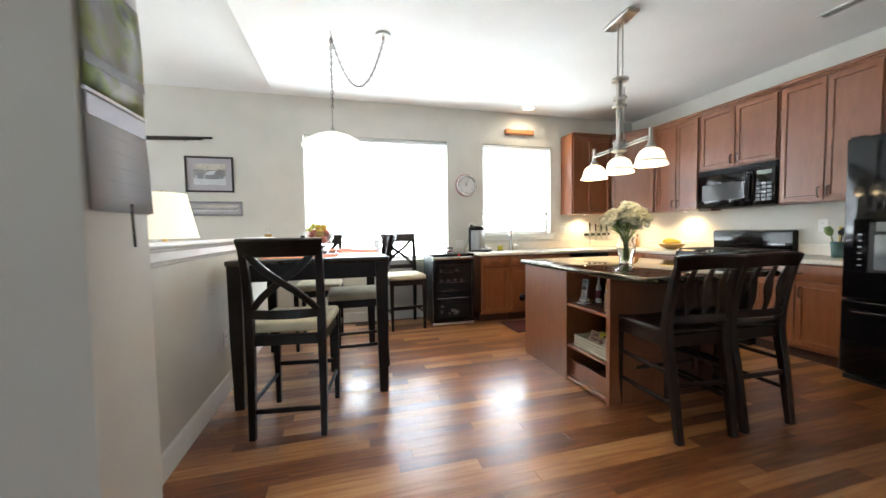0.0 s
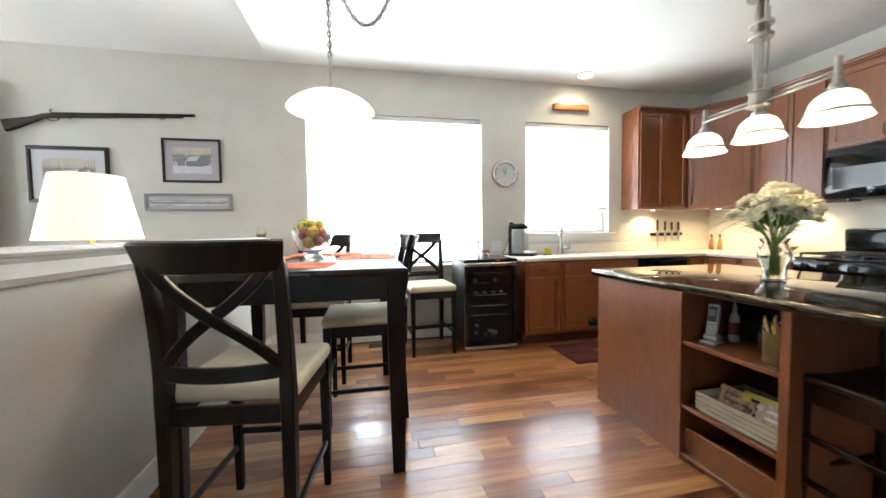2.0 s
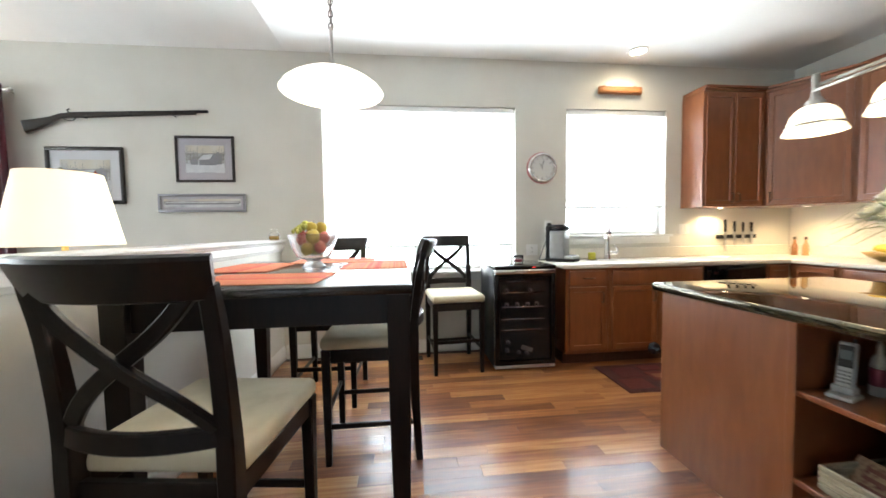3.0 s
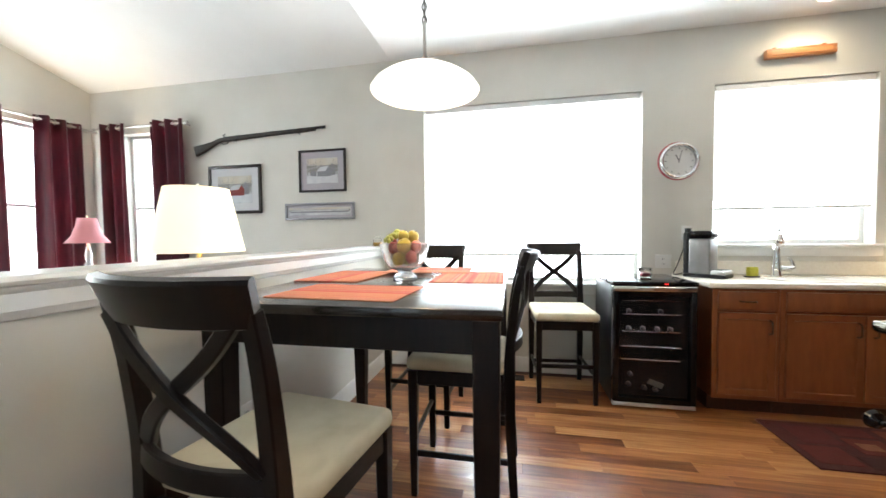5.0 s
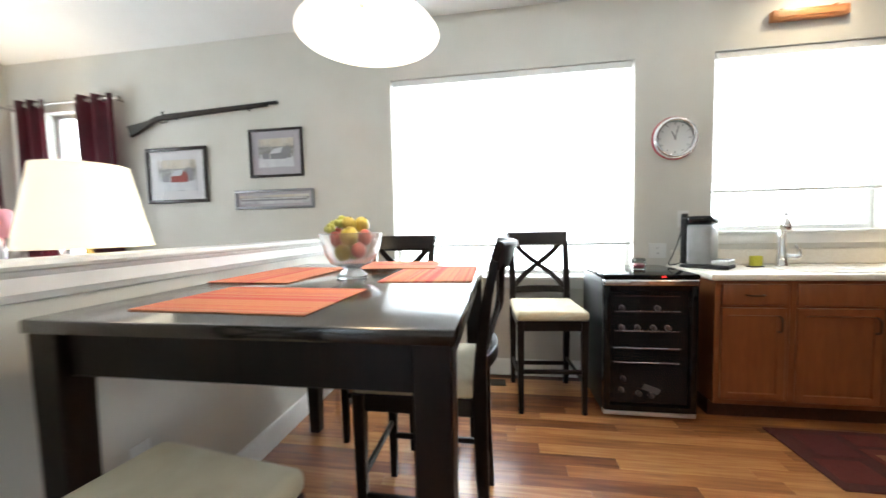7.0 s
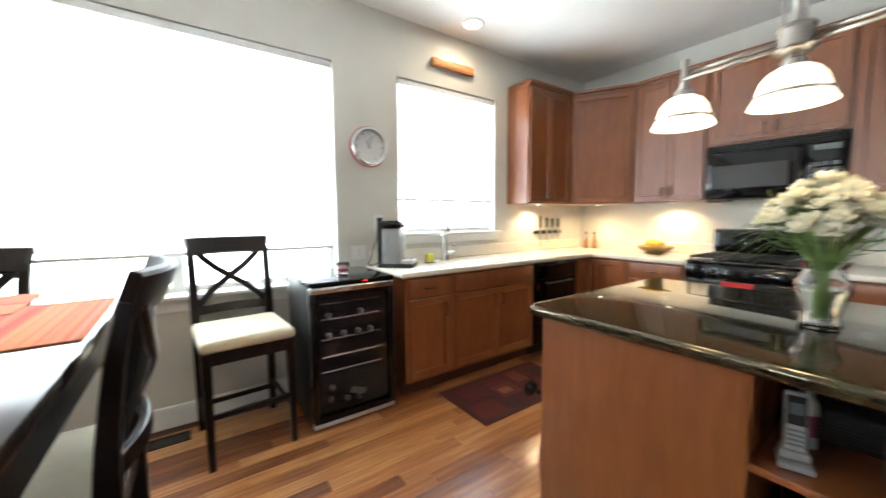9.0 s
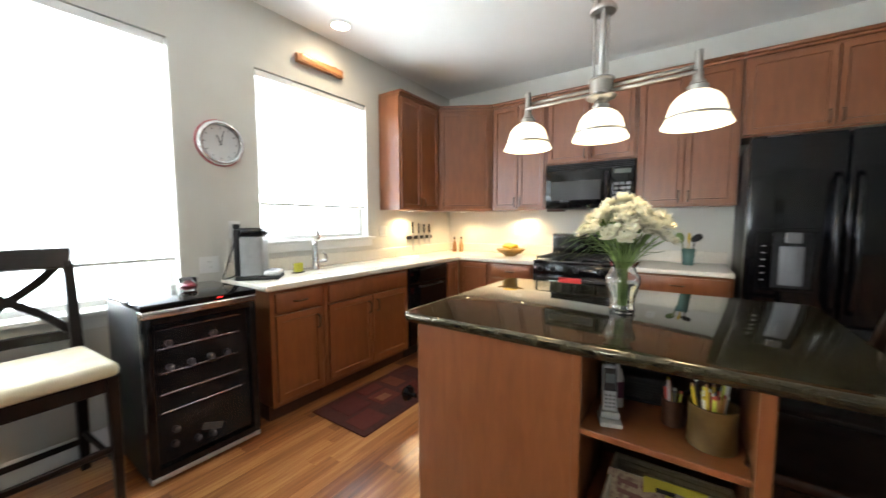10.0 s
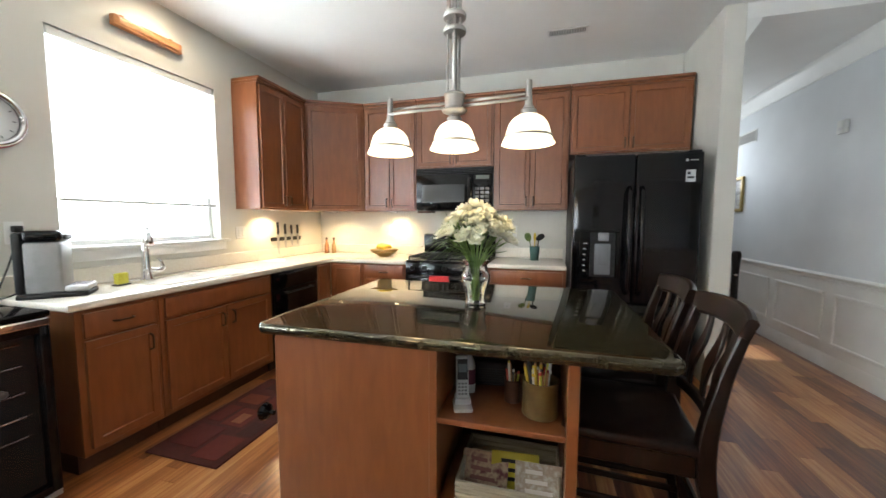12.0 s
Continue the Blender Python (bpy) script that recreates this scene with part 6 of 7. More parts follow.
def vase_flowers():
    ob = thing("vase", pose(2.295, 2.69, CTOP) @ Matrix.Diagonal((1.12, 1.12, 1.05, 1)), "clear faceted glass vase half full of water", "vase")
    prof = [(0, 0), (0.042, 0), (0.046, 0.006), (0.04, 0.03), (0.046, 0.07), (0.060, 0.115), (0.060, 0.14), (0.045, 0.165), (0.042, 0.18), (0.056, 0.205)]
    inner = [(max(0, r - 0.005), max(z, 0.012)) for r, z in prof[::-1]]
    part("glass", lathe(prof + inner, 16), M_GLASS, ob)
    part("water", lathe([(0, 0.0135), (0.033, 0.0135), (0.034, 0.03), (0.040, 0.07), (0.053, 0.112), (0.053, 0.12), (0, 0.12)], 16), glass("vase_water", (0.9, 0.95, 0.88), 0.0, 1.33), ob)
    bq = thing("bouquet", pose(2.295, 2.69, CTOP), "cream alstroemeria bouquet with green leaves", "flowers")
    rnd = random.Random(4)
    petal_mat = textured("cream_petals", [(0.74, 0.70, 0.50), (0.86, 0.845, 0.75)], (0.5, 0.65), noise_scale=30, bump=0.05)
    heads = []
    for v in range(3):
        bm = bmesh.new()
        for ring_, (n, tilt, ln) in enumerate(((6, 78, 0.042), (5, 50, 0.036), (3, 20, 0.026))):
            for i in range(n):
                a = 360 * i / n + ring_ * 31 + rnd.uniform(-12, 12)
                pm = pose(0, 0, 0, 0, 0, a) @ pose(0, 0, 0, 0, tilt + rnd.uniform(-12, 12), 0)
                w = 0.012 + rnd.uniform(0, 0.004)
                rows = [(0, 0.003), (0.35, w), (0.7, w * 0.95), (1, 0.003)]
                prev = None
                for t, ww in rows:
                    c = 0.006 * math.sin(math.pi * t)
                    cur = [bm.verts.new(pm @ Vector((c, -ww, t * ln))), bm.verts.new(pm @ Vector((c + 0.003, 0, t * ln))), bm.verts.new(pm @ Vector((c, ww, t * ln)))]
                    if prev:
                        for k in range(2):
                            bm.faces.new((prev[k], prev[k + 1], cur[k + 1], cur[k]))
                    prev = cur
        heads.append(bm)
    meshes = []
    leaf = bmesh.new()
    prev = None
    for t, w in ((0, 0.002), (0.25, 0.006), (0.55, 0.0075), (0.8, 0.005), (1, 0.001)):
        cur = [leaf.verts.new((s * w, 0.012 * math.sin(2.5 * t) + abs(s) * 0.002, t * 0.10)) for s in (-1, 0, 1)]
        if prev:
            for k in range(2):
                leaf.faces.new((prev[k], prev[k + 1], cur[k + 1], cur[k]))
        prev = cur
    leaf_ob = None
    for i in range(92):
        a = rnd.uniform(0, 2 * math.pi)
        q = math.sqrt(rnd.random())
        r = 0.165 * q
        z = 0.462 - 0.12 * q * q + rnd.uniform(-0.05, 0.02)
        p = Vector((r * math.cos(a), r * math.sin(a), z))
        if i % 3 == 0:
            part("stem", tube([(p.x * 0.16, p.y * 0.06, 0.03), (p.x * 0.10, p.y * 0.10, 0.185), (p.x * 0.6, p.y * 0.6, 0.2 + (z - 0.2) * 0.62), p], 0.0026, 5), M_STEM, bq)
        m = Matrix.Translation(p) @ Vector((p.x, p.y, 0.22)).to_track_quat("Z", "X").to_matrix().to_4x4() @ pose(0, 0, 0, 0, 0, rnd.uniform(0, 360)) @ Matrix.Scale(rnd.uniform(0.72, 1.1), 4)
        if i < 3:
            meshes.append(part("flower", heads[i], petal_mat, bq, "", True, m))
        else:
            share("flower", meshes[i % 3], bq, m)
    for i in range(78):
        a = rnd.uniform(0, 2 * math.pi)
        z = rnd.uniform(0.235, 0.375)
        r = 0.03 + 0.40 * (z - 0.19) * rnd.uniform(0.5, 1.0)
        m = Matrix.Translation((r * math.cos(a), r * math.sin(a), z)) @ pose(0, 0, 0, 0, 0, math.degrees(a) - 90) @ pose(0, 0, 0, -rnd.uniform(15, 85), rnd.uniform(-25, 25), 0) @ Matrix.Scale(rnd.uniform(0.55, 1.05), 4)
        leaf_ob = share("leaf", leaf_ob, bq, m) if leaf_ob else part("leaf", leaf, M_GREEN, bq, "", True, m)
    for i in range(16):
        a = radians(rnd.uniform(95, 170))
        far, up = rnd.uniform(0.16, 0.29), rnd.uniform(0.27, 0.40)
        pts = [(0.01 * math.cos(a), 0.01 * math.sin(a), 0.12), (0.04 * math.cos(a), 0.04 * math.sin(a), 0.23), (far * 0.55 * math.cos(a), far * 0.55 * math.sin(a), up), (far * math.cos(a), far * math.sin(a), up - rnd.uniform(0.02, 0.09))]
        part("grass_blade", tube(eased(pts, 9), spread_over([0.002, 0.0018, 0.0013, 0.0005], 9), 4), M_GREEN, bq, "", True)


vase_flowers()

# ---- dining table things ----


def placemat(m):
    ob = thing("placemat", m, "orange and red striped woven placemat on the table", "placemat", "placemats")
    part("cloth", box(-0.255, 0.255, -0.175, 0.175, 0.0, 0.004, 0.0015, 1), M_MAT, ob)
    return ob


pm = placemat(pose(-0.15, 3.185, 0.9925, 0, 0, -3))
copy_thing(pm, pose(0.265, 3.76, 0.9925, 0, 0, 91))
copy_thing(pm, pose(-0.41, 3.73, 0.9925, 0, 0, 88))
copy_thing(pm, pose(-0.02, 4.06, 0.9967, 0, 0, 2))


def fruit_bowl():
    ob = thing("fruit_bowl", pose(-0.06, 3.64, 0.9925) @ Matrix.Diagonal((1, 1, 1.14, 1)), "footed cut-glass bowl heaped with fruit", "bowl")
    cut = glass("cut_glass", (0.95, 0.96, 0.97), 0.1, 1.42)
    cut.node_tree.nodes["Principled BSDF"].inputs["Transmission Weight"].default_value = 0.9
    prof = [(0, 0), (0.06, 0), (0.063, 0.008), (0.05, 0.02), (0.036, 0.03), (0.040, 0.038), (0.082, 0.052), (0.106, 0.085), (0.118, 0.125), (0.130, 0.158)]
    part("glass", lathe(prof + [(r - 0.005, z + 0.002) for r, z in prof[:4:-1]] + [(0, 0.045)], 20), cut, ob)
    rnd = random.Random(9)
    tones = {"apple": [(0.50, 0.06, 0.07), (0.58, 0.17, 0.12)], "pear": [(0.38, 0.42, 0.05), (0.48, 0.5, 0.1)], "lemon": [(0.50, 0.42, 0.06), (0.62, 0.46, 0.10)]}
    mats = {k: textured(k + "_skin", v, (0.3, 0.4), noise_scale=14, bump=0.05) for k, v in tones.items()}
    for kind, x, y, z, r in (("lemon", -0.03, -0.03, 0.092, 0.038), ("apple", 0.045, -0.025, 0.10, 0.036), ("pear", 0.0, 0.045, 0.095, 0.038), ("apple", -0.07, 0.0, 0.135, 0.032), ("apple", -0.06, -0.045, 0.150, 0.024), ("apple", -0.035, 0.05, 0.155, 0.03), ("apple", -0.08, 0.03, 0.165, 0.022), ("lemon", 0.01, -0.045, 0.150, 0.042), ("apple", 0.07, 0.0, 0.145, 0.034), ("lemon", 0.045, 0.03, 0.190, 0.036), ("lemon", -0.005, -0.01, 0.192, 0.034), ("pear", -0.05, 0.02, 0.205, 0.026)):
        x, y, r = x * 0.85, y * 0.85, r * 0.86
        fr = part(kind, lathe([(0, -r * 0.85), (r * 0.5, -r * 0.88), (r * 0.9, -r * 0.4), (r, 0.05 * r), (r * 0.85, r * 0.55), (r * 0.45, r * 0.86), (r * 0.12, r * 0.78), (0, r * 0.7)], 18), mats[kind], ob, "", True, pose(x, y, z, rnd.uniform(-35, 35), rnd.uniform(-35, 35), 0))
        part("stalk", tube([(0, 0, r * 0.7), (0.003, 0, r * 1.05)], 0.0015, 5), M_CABDARK, fr)
    grape_mat = material("green_grape_skin", (0.42, 0.44, 0.10), 0.3)
    grape = None
    for i in range(22):
        a, q = rnd.uniform(0, 6.28), math.sqrt(rnd.random())
        m = pose(-0.045 + 0.055 * q * math.cos(a), -0.02 + 0.055 * q * math.sin(a), 0.205 - 0.03 * q + rnd.uniform(-0.006, 0.006), 0, 0, i * 40)
        grape = share("grape", grape, ob, m) if grape else part("grape", lathe([(0, -0.012), (0.008, -0.009), (0.0105, 0), (0.008, 0.009), (0, 0.012)], 10), grape_mat, ob, "", True, m)


fruit_bowl()


def cap_bottle():
    ob = thing("perfume_bottle", pose(-0.70, 4.90, 1.1265), "small clear bottle with amber liquid on the half wall", "bottle")
    part("glass", box(-0.04, 0.04, -0.018, 0.018, 0, 0.065, 0.008, 2), M_GLASS, ob)
    part("liquid", box(-0.034, 0.034, -0.013, 0.013, 0.005, 0.035, 0.005, 2), material("amber_liquid", (0.5, 0.3, 0.08), 0.2), ob)
    for x in (-0.02, 0.02):
        part("stopper", lathe([(0, 0.066), (0.008, 0.066), (0.012, 0.08), (0.006, 0.095), (0, 0.1)], 12), M_GLASS, ob, "", True, pose(x, 0, 0))


cap_bottle()

# ---- things on the island shelves ----
SH1, SH2 = 0.6035, 0.2835


def cordless_phone():
    ob = thing("cordless_phone", pose(1.885, 2.66, SH1, 0, 0, -72), "silver cordless phone standing in its charging cradle", "phone")
    silver = textured("silver_plastic", [(0.34, 0.35, 0.36), (0.42, 0.43, 0.44)], (0.3, 0.4), noise_scale=30, bump=0.0)
    part("cradle", join(box(-0.034, 0.034, -0.042, 0.045, 0, 0.016, 0.006, 2), box(-0.029, 0.029, -0.018, 0.034, 0.0165, 0.042, 0.008, 2)), silver, ob)
    hand = part("handset", moved(box(-0.023, 0.023, -0.012, 0.014, 0.0, 0.162, 0.008, 3), pose(0, 0.002, 0.025, -9)), silver, ob)
    part("front", moved(box(-0.019, 0.019, -0.0145, -0.0123, 0.078, 0.152, 0.001, 1), pose(0, 0.002, 0.025, -9)), M_BLACKMAT, hand, "black upper face")
    part("display", moved(box(-0.015, 0.015, -0.0158, -0.0147, 0.105, 0.135), pose(0, 0.002, 0.025, -9)), material("grey_lcd", (0.10, 0.12, 0.13), 0.15), hand)
    keys = material("dark_key", (0.10, 0.10, 0.11), 0.5)
    for k in range(12):
        x, z = (k % 3 - 1) * 0.012, 0.028 + (k // 3) * 0.012
        part("key", moved(box(x - 0.004, x + 0.004, -0.0135, -0.0122, z - 0.003, z + 0.003), pose(0, 0.002, 0.025, -9)), keys, hand)
    part("antenna", moved(box(0.008, 0.018, -0.004, 0.008, 0.158, 0.176, 0.003, 2), pose(0, 0.002, 0.025, -9)), M_BLACKMAT, hand)


cordless_phone()


def charger():
    ob = thing("power_adapter", pose(IX0 + 0.43, 2.405, 0.745), "black power adapter plugged into the shelf outlet", "adapter")
    part("housing", box(-0.022, 0.008, -0.026, 0.026, -0.03, 0.04, 0.006, 2), M_BLACKMAT, ob)
    part("lead", tube(eased([(-0.012, 0.0, -0.03), (-0.03, 0.03, -0.09), (-0.05, 0.10, -0.135), (-0.12, 0.17, -0.138)], 12), 0.003, 6), M_BLACKMAT, ob, "", True)


charger()


def table_radio():
    ob = thing("table_radio", pose(2.13, 2.58, SH1, 0, 0, 6), "black table radio at the back of the shelf", "radio")
    part("case", box(-0.05, 0.05, -0.085, 0.085, 0.004, 0.10, 0.012, 3), M_BLACKMAT, ob)
    part("grille", join(*[box(-0.053, -0.0505, -0.07, 0.07, 0.02 + k * 0.010, 0.026 + k * 0.010) for k in range(6)]), M_IRON, ob)
    part("foot", box(-0.04, 0.04, -0.07, 0.07, 0, 0.0038), M_BLACKMAT, ob)


table_radio()


def shelf_bottle():
    ob = thing("spray_bottle", pose(2.02, 2.66, SH1) @ Matrix.Scale(0.86, 4), "slim white bottle with a dark label behind the grater", "bottle")
    part("bottle", lathe([(0, 0), (0.026, 0), (0.026, 0.12), (0.02, 0.15), (0.01, 0.165), (0.01, 0.2), (0, 0.2)], 18), M_WHITE, ob, "", True)
    part("label", lathe([(0.0265, 0.04), (0.0268, 0.04), (0.0268, 0.11), (0.0265, 0.11)], 18), material("plum_label", (0.16, 0.03, 0.06), 0.5), ob)
    part("nozzle", lathe([(0, 0.2), (0.006, 0.2), (0.004, 0.225), (0, 0.226)], 10), M_WHITE, ob)


shelf_bottle()


def pen_pot(m, label, r, h, mat, n, seed):
    ob = thing("pen_pot", m, label, "pen pot")
    rnd = random.Random(seed)
    part("pot", lathe([(0, 0), (r, 0), (r * 1.03, 0.004), (r, 0.01), (r * 0.98, h * 0.5), (r, h - 0.006), (r * 1.03, h), (r * 0.93, h), (r * 0.92, 0.008), (0, 0.008)], 26), mat, ob, "", True)
    hues = [(0.6, 0.08, 0.05), (0.7, 0.5, 0.05), (0.6, 0.6, 0.58), (0.05, 0.05, 0.06), (0.5, 0.25, 0.1), (0.65, 0.65, 0.1), (0.7, 0.7, 0.68), (0.3, 0.03, 0.03)]
    inks = [material("pen_barrel", c, 0.4) for c in hues]
    for k in range(n):
        a = rnd.uniform(0, 6.28)
        q = r * 0.75 * math.sqrt(rnd.random())
        top = Vector((q * math.cos(a) * 1.25, q * math.sin(a) * 1.25, h + rnd.uniform(0.02, 0.06)))
        p = part("pen", tube([(q * math.cos(a) * 0.6, q * math.sin(a) * 0.6, 0.012), top], rnd.choice((0.004, 0.0055)), 6), inks[k % 8], ob)
        part("tip", lathe([(0, 0), (0.0045, 0), (0.004, 0.008), (0, 0.01)], 8), inks[(k + 3) % 8], p, "", False, Matrix.Translation(top))


pot_mat = textured("aged_brass_tin", [(0.11, 0.065, 0.022), (0.22, 0.135, 0.045)], (0.35, 0.55), noise_scale=14, bump=0.1, metal=0.4)
pen_pot(pose(1.925, 2.388, SH1), "aged brass pot crammed with pens and markers", 0.062, 0.125, pot_mat, 20, 2)
pen_pot(pose(1.99, 2.49, SH1), "small wooden pot with red pens", 0.03, 0.085, M_CABDARK, 6, 3)


def basket():
    ob = thing("tray", pose(1.96, 2.49, SH2), "cream slatted tray on the island's middle shelf", "tray")
    cream = textured("cream_wicker", [(0.30, 0.26, 0.18), (0.42, 0.375, 0.28)], (0.6, 0.7), (1, 1, 20), noise_scale=10, bump=0.2)
    part("bottom", box(-0.14, 0.14, -0.17, 0.17, 0, 0.008), cream, ob)
    for k in range(4):
        z = 0.009 + k * 0.021
        part("rail", join(box(-0.15, -0.138, -0.18, 0.18, z, z + 0.019, 0.003, 1), box(0.138, 0.15, -0.18, 0.18, z, z + 0.019, 0.003, 1), box(-0.138, 0.138, -0.18, -0.168, z, z + 0.019, 0.003, 1), box(-0.138, 0.138, 0.168, 0.18, z, z + 0.019, 0.003, 1)), cream, ob)


basket()


def magazine(x, y, z, rx, rz, col, label, stripe):
    ob = thing("magazine", pose(x, y, z, rx * 2, 0, rz) @ Matrix.Scale(0.86, 4), label, "magazine", "papers in the tray")
    part("pages", box(-0.10, 0.10, -0.004, 0.004, 0.0, 0.14), M_WHITE, ob)
    cover = part("cover", join(box(-0.102, 0.102, -0.0055, -0.0043, 0.0, 0.142), box(-0.102, 0.102, 0.0043, 0.0055, 0.0, 0.142)), col, ob)
    for k in range(3):
        part("print_bar", box(-0.06, 0.05 - 0.02 * k, -0.0068, -0.0057, 0.03 + k * 0.035, 0.045 + k * 0.035), stripe, cover)


floral = textured("floral_print", [(0.46, 0.42, 0.35), (0.30, 0.22, 0.16), (0.50, 0.48, 0.42)], (0.5, 0.6), noise_scale=28, bump=0, spread=(0.4, 0.6))
wine_print = textured("wine_floral_print", [(0.10, 0.012, 0.02), (0.36, 0.27, 0.18), (0.12, 0.015, 0.025)], (0.5, 0.6), noise_scale=22, bump=0, spread=(0.4, 0.6))
magazine(1.885, 2.38, SH2 + 0.0095, -14, -88, floral, "floral covered notebook standing in the tray", material("pale_bar", (0.6, 0.55, 0.5), 0.6))
magazine(1.93, 2.47, SH2 + 0.0095, -10, -86, material("yellow_cover", (0.50, 0.42, 0.03), 0.5), "yellow and black booklet standing in the tray", M_BLACKMAT)
magazine(1.90, 2.585, SH2 + 0.0095, -18, -92, wine_print, "wine-red patterned magazine in the tray", material("dull_bar", (0.16, 0.06, 0.05), 0.6))

# ---- rug, calendar, hall ----


def rug():
    ob = thing("rug", pose(2.02, 3.985, 0.0), "dark red rug with block pattern before the sink", "rug")
    w, d = 0.95, 0.50
    part("weave", box(0, w, 0, d, 0.0, 0.009, 0.003, 1), textured("dark_red_pile", [(0.045, 0.008, 0.008), (0.075, 0.014, 0.012)], (0.9, 0.98), noise_scale=40, bump=0.5, bump_scale=300), ob)
    tones = [(0.085, 0.012, 0.010), (0.035, 0.007, 0.008), (0.12, 0.026, 0.014), (0.065, 0.009, 0.009), (0.10, 0.016, 0.011), (0.20, 0.08, 0.04)]
    mats = [textured("rug_block", [c, tuple(v * 1.3 for v in c)], (0.9, 0.98), noise_scale=40, bump=0.5, bump_scale=300) for c in tones]
    for k, (x0, x1, y0, y1, t) in enumerate(((0.04, 0.24, 0.05, 0.22, 0), (0.26, 0.40, 0.03, 0.14, 1), (0.10, 0.30, 0.25, 0.44, 3), (0.33, 0.52, 0.17, 0.33, 4), (0.36, 0.46, 0.21, 0.28, 5), (0.56, 0.75, 0.06, 0.24, 0), (0.58, 0.70, 0.28, 0.45, 2), (0.78, 0.92, 0.15, 0.40, 1), (0.35, 0.53, 0.36, 0.46, 0))):
        z = 0.0092 if t != 5 else 0.0115
        part("pattern_block", box(x0, x1, y0, y1, z, z + 0.002), mats[t], ob)


rug()


def calendar():
    ob = thing("wall_calendar", pose(-0.519, 1.705, 1.24) @ Matrix.Diagonal((0.9, 0.93, 0.86, 1)), "wall calendar with a photo page hung on the pillar", "calendar")
    paper = textured("calendar_paper", [(0.74, 0.75, 0.77), (0.8, 0.81, 0.83)], (0.5, 0.6), noise_scale=4, bump=0.02)
    photo = textured("calendar_photo", [(0.10, 0.09, 0.07), (0.35, 0.4, 0.12), (0.45, 0.42, 0.38), (0.25, 0.2, 0.14)], (0.25, 0.3), noise_scale=7, detail=3, bump=0, spread=(0.35, 0.65))

    def sheet(z0, z1, bulge, lift):
        bm = bmesh.new()
        rows = []
        for k in range(9):
            v = k / 8
            x = 0.004 + lift * (1 - v) + bulge * math.sin(math.pi * v)
            rows.append([bm.verts.new((x, y, z0 + (z1 - z0) * v)) for y in (-0.165, 0, 0.165)])
        for a, b in zip(rows, rows[1:]):
            for i in range(2):
                bm.faces.new((a[i], a[i + 1], b[i + 1], b[i]))
        bmesh.ops.solidify(bm, geom=list(bm.faces), thickness=0.001)
        return bm
    page = part("page", sheet(0.0, 0.375, 0.003, 0.018), paper, ob, "printed month page", True)
    part("photo_page", sheet(0.385, 0.80, 0.006, 0.004), photo, ob, "blurred photo page", True)
    grey = material("faint_grid_ink", (0.64, 0.64, 0.67), 0.6)
    for k in range(5):
        part("grid_line", box(0.0255, 0.0263, -0.15, 0.15, 0.05 + k * 0.05, 0.0512 + k * 0.05), grey, page)
    part("under_page", sheet(-0.004, 0.372, 0.002, 0.006), paper, ob, "pages hanging behind", True)
    part("title_band", box(0.0125, 0.0133, -0.160, 0.160, 0.30, 0.366), material("lilac_band", (0.60, 0.62, 0.72), 0.6), page, "pale lilac band along the top")
    part("photo_stripe", moved(box(0, 0.001, -0.163, 0.163, 0.0, 0.035), pose(0.0155, 0, 0.47, 4, 0, 0)), material("photo_road", (0.16, 0.16, 0.15), 0.35), ob, "dark band across the photo")
    part("fold_strip", box(0.006, 0.014, -0.165, 0.165, 0.372, 0.386, 0.002, 1), paper, ob)
    part("pencil", tube([(0.022, 0.02, 0.03), (0.02, 0.035, -0.13)], 0.0045, 6), M_BLACKMAT, ob, "dark pencil clipped to the page")


calendar()


def hall_things():
    ob = thing("hall_sensor", pose(4.50, -0.02, 2.07), "small white sensor box high on the hall wall", "sensor")
    part("housing", box(-0.045, 0.045, 0.0005, 0.035, -0.055, 0.055, 0.008, 2), M_WHITE, ob)
    part("lens", box(-0.02, 0.02, 0.0352, 0.038, -0.03, -0.005, 0.001, 1), M_MATTE, ob)
    fr = thing("picture", pose(6.15, -0.02, 1.62), "small gilt framed picture in the hall", "picture")
    gold = material("gilt_frame", (0.35, 0.25, 0.09), 0.4, 0.5)
    part("frame", join(box(-0.14, 0.14, 0.0005, 0.03, -0.22, -0.18, 0.004), box(-0.14, 0.14, 0.0005, 0.03, 0.18, 0.22, 0.004), box(-0.14, -0.10, 0.0005, 0.029, -0.18, 0.18, 0.004), box(0.10, 0.14, 0.0005, 0.029, -0.18, 0.18, 0.004)), gold, fr)
    part("print", box(-0.10, 0.10, 0.001, 0.008, -0.18, 0.18), M_WOODS, fr)


hall_things()


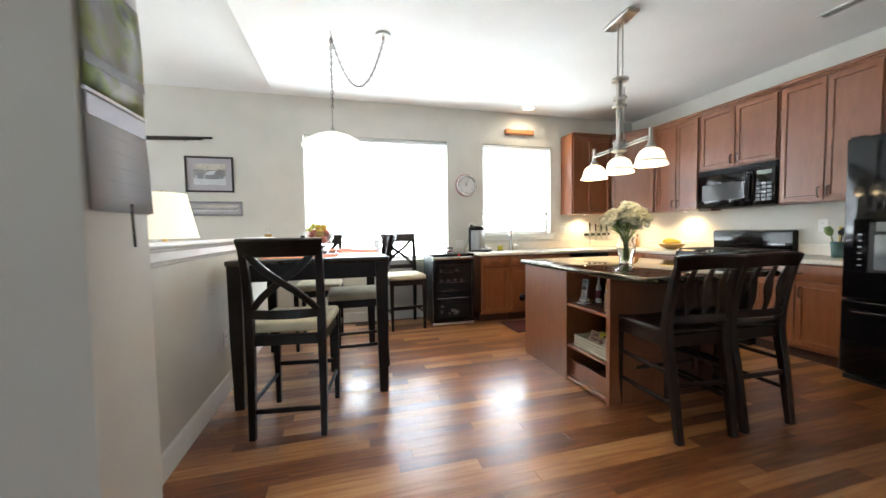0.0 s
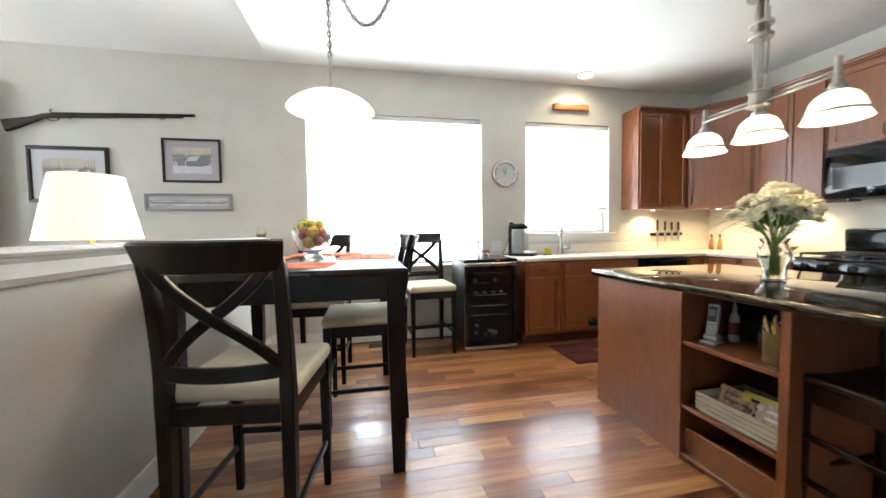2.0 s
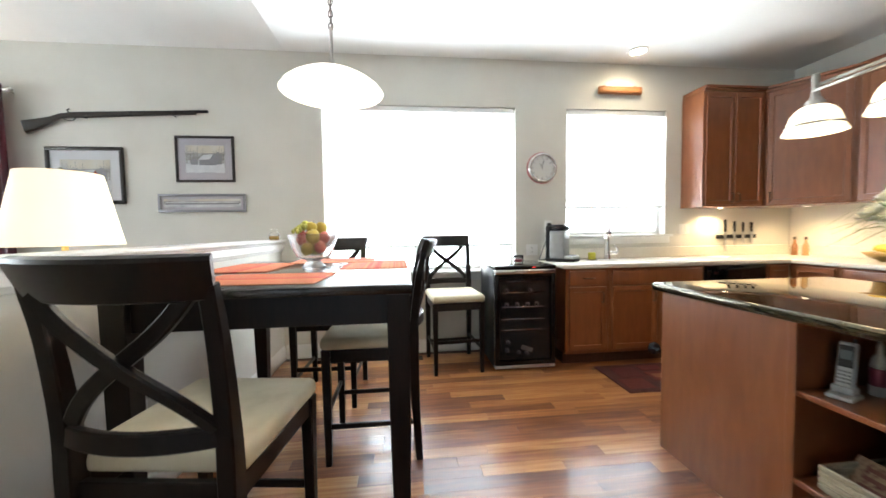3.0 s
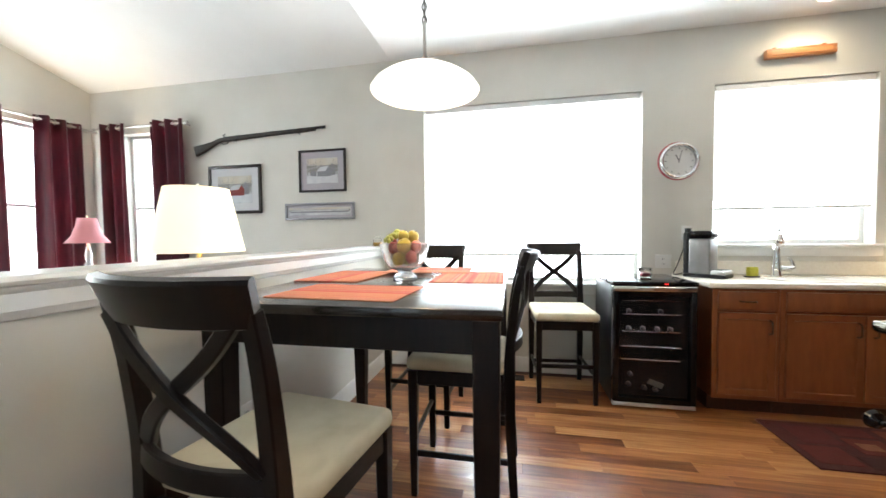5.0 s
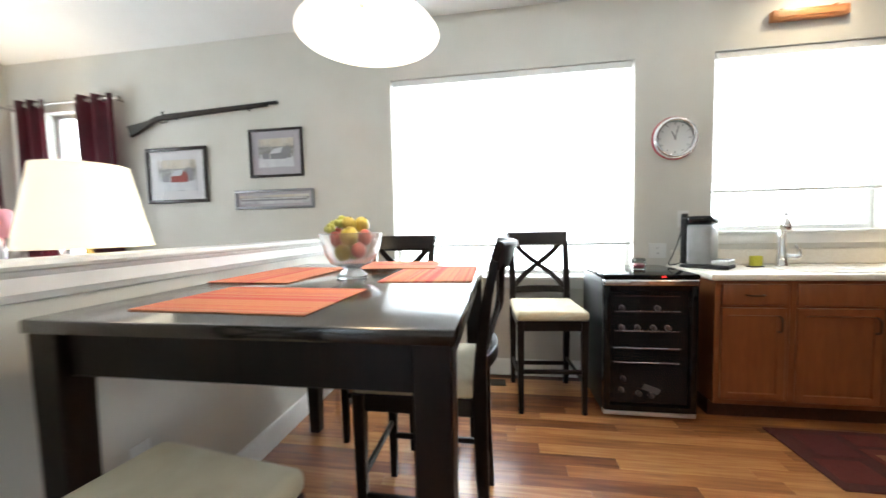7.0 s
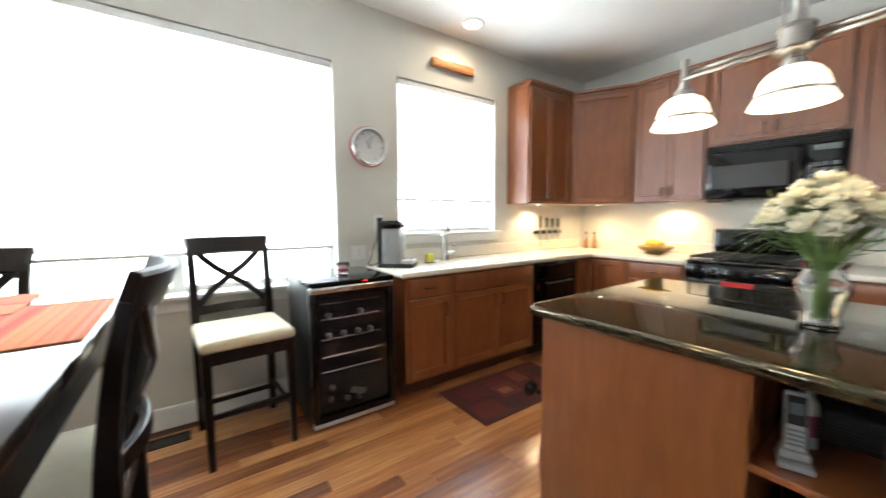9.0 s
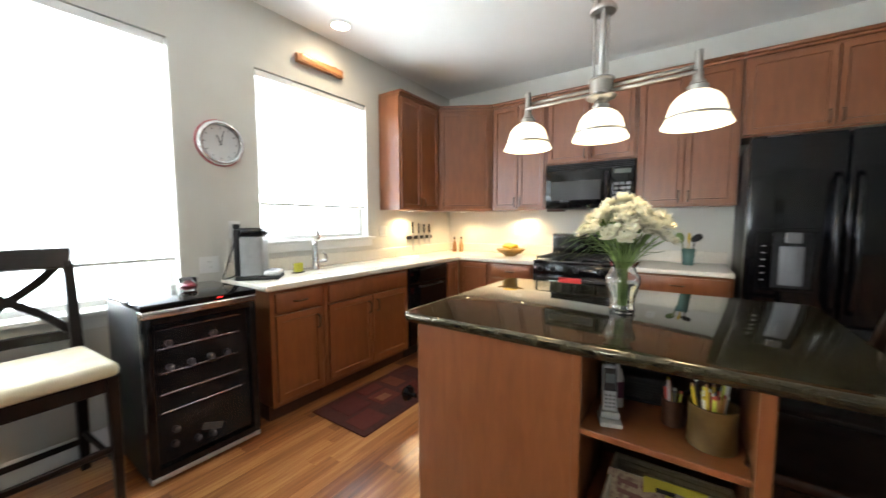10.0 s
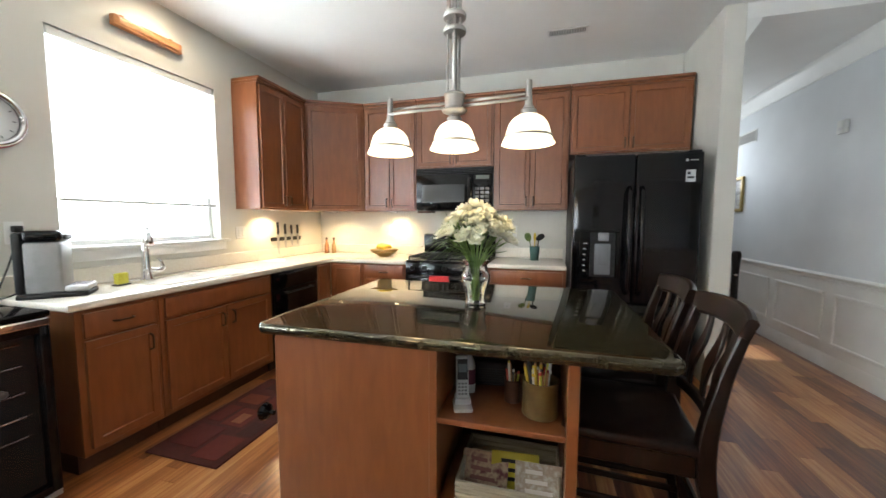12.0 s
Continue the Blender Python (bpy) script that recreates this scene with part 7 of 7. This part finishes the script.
def hall_upright():
    # stand-in for an unidentified dark object; turned shape and knob are guessed
    ob = thing("wooden_post", pose(4.70, 0.60, 0), "slim dark upright with pale knob, stand-in for an unidentified hall object", "post")
    part("shaft", lathe([(0, 0), (0.05, 0), (0.05, 0.02), (0.03, 0.05), (0.033, 0.4), (0.028, 0.75), (0.036, 0.9), (0.042, 0.96), (0.03, 0.995), (0, 1.0)], 18), M_ESP, ob, "", True)
    part("knob", lathe([(0, -0.012), (0.012, -0.006), (0.014, 0.004), (0, 0.014)], 14), M_CHROME, ob, "pale metal knob", True, pose(-0.038, 0.01, 0.77, 0, -80, 0))


hall_upright()

# ---- floor strips ----


def floor_strips():
    """Random-length strips along x: the nearest as pieces of their own, the rest joined."""
    rnd = random.Random(12)
    w, gap = 0.083, 0.0004
    lengths = [0.42, 0.6, 0.78, 0.95, 1.15, 1.4]
    master = {}
    for ln in lengths:
        bm = box(-ln / 2 + gap, ln / 2 - gap, -w / 2 + gap / 2, w / 2 - gap / 2, -0.012, 0.0)
        top = [e for e in bm.edges if all(v.co.z > -0.001 for v in e.verts)]
        bmesh.ops.bevel(bm, geom=top, offset=0.0004, segments=1, affect="EDGES")
        me = bpy.data.meshes.new("plank")
        bm.to_mesh(me)
        bm.free()
        me.materials.append(M_PLANK)
        master[ln] = me
    rest_v, rest_f = [], []
    count = 0
    y = SOUTH + w / 2
    while y < NORTH - w / 2:
        x = (-0.82 if y > 2.3 else WEST) - rnd.uniform(0, 0.6)
        while x < 6.6:
            ln = rnd.choice(lengths)
            c = x + ln / 2
            near = 0.1 < y < 5.05 and -0.8 < c < 3.1
            if near and count < 300:
                ob = new("plank", master[ln])
                ob.parent = floor_slab
                ob.location = (c, y, 0)
                count += 1
            elif c > -4.1:
                a0, a1, b0, b1 = x + gap, x + ln - gap, y - w / 2 + gap / 2, y + w / 2 - gap / 2
                n = len(rest_v)
                rest_v += [(a0, b0, 0), (a1, b0, 0), (a1, b1, 0), (a0, b1, 0), (a0, b0, -0.011), (a1, b0, -0.011), (a1, b1, -0.011), (a0, b1, -0.011)]
                rest_f += [(n, n + 1, n + 2, n + 3), (n, n + 4, n + 5, n + 1), (n + 1, n + 5, n + 6, n + 2), (n + 2, n + 6, n + 7, n + 3), (n + 3, n + 7, n + 4, n)]
            x += ln
        y += w
    me = bpy.data.meshes.new("floor_strips")
    me.from_pydata(rest_v, [], rest_f)
    me.materials.append(M_PLANKREST)
    ob = new("floor_strips", me)
    ob.parent = floor_slab
    tagged(ob, "", "", "", "stuff")


floor_strips()
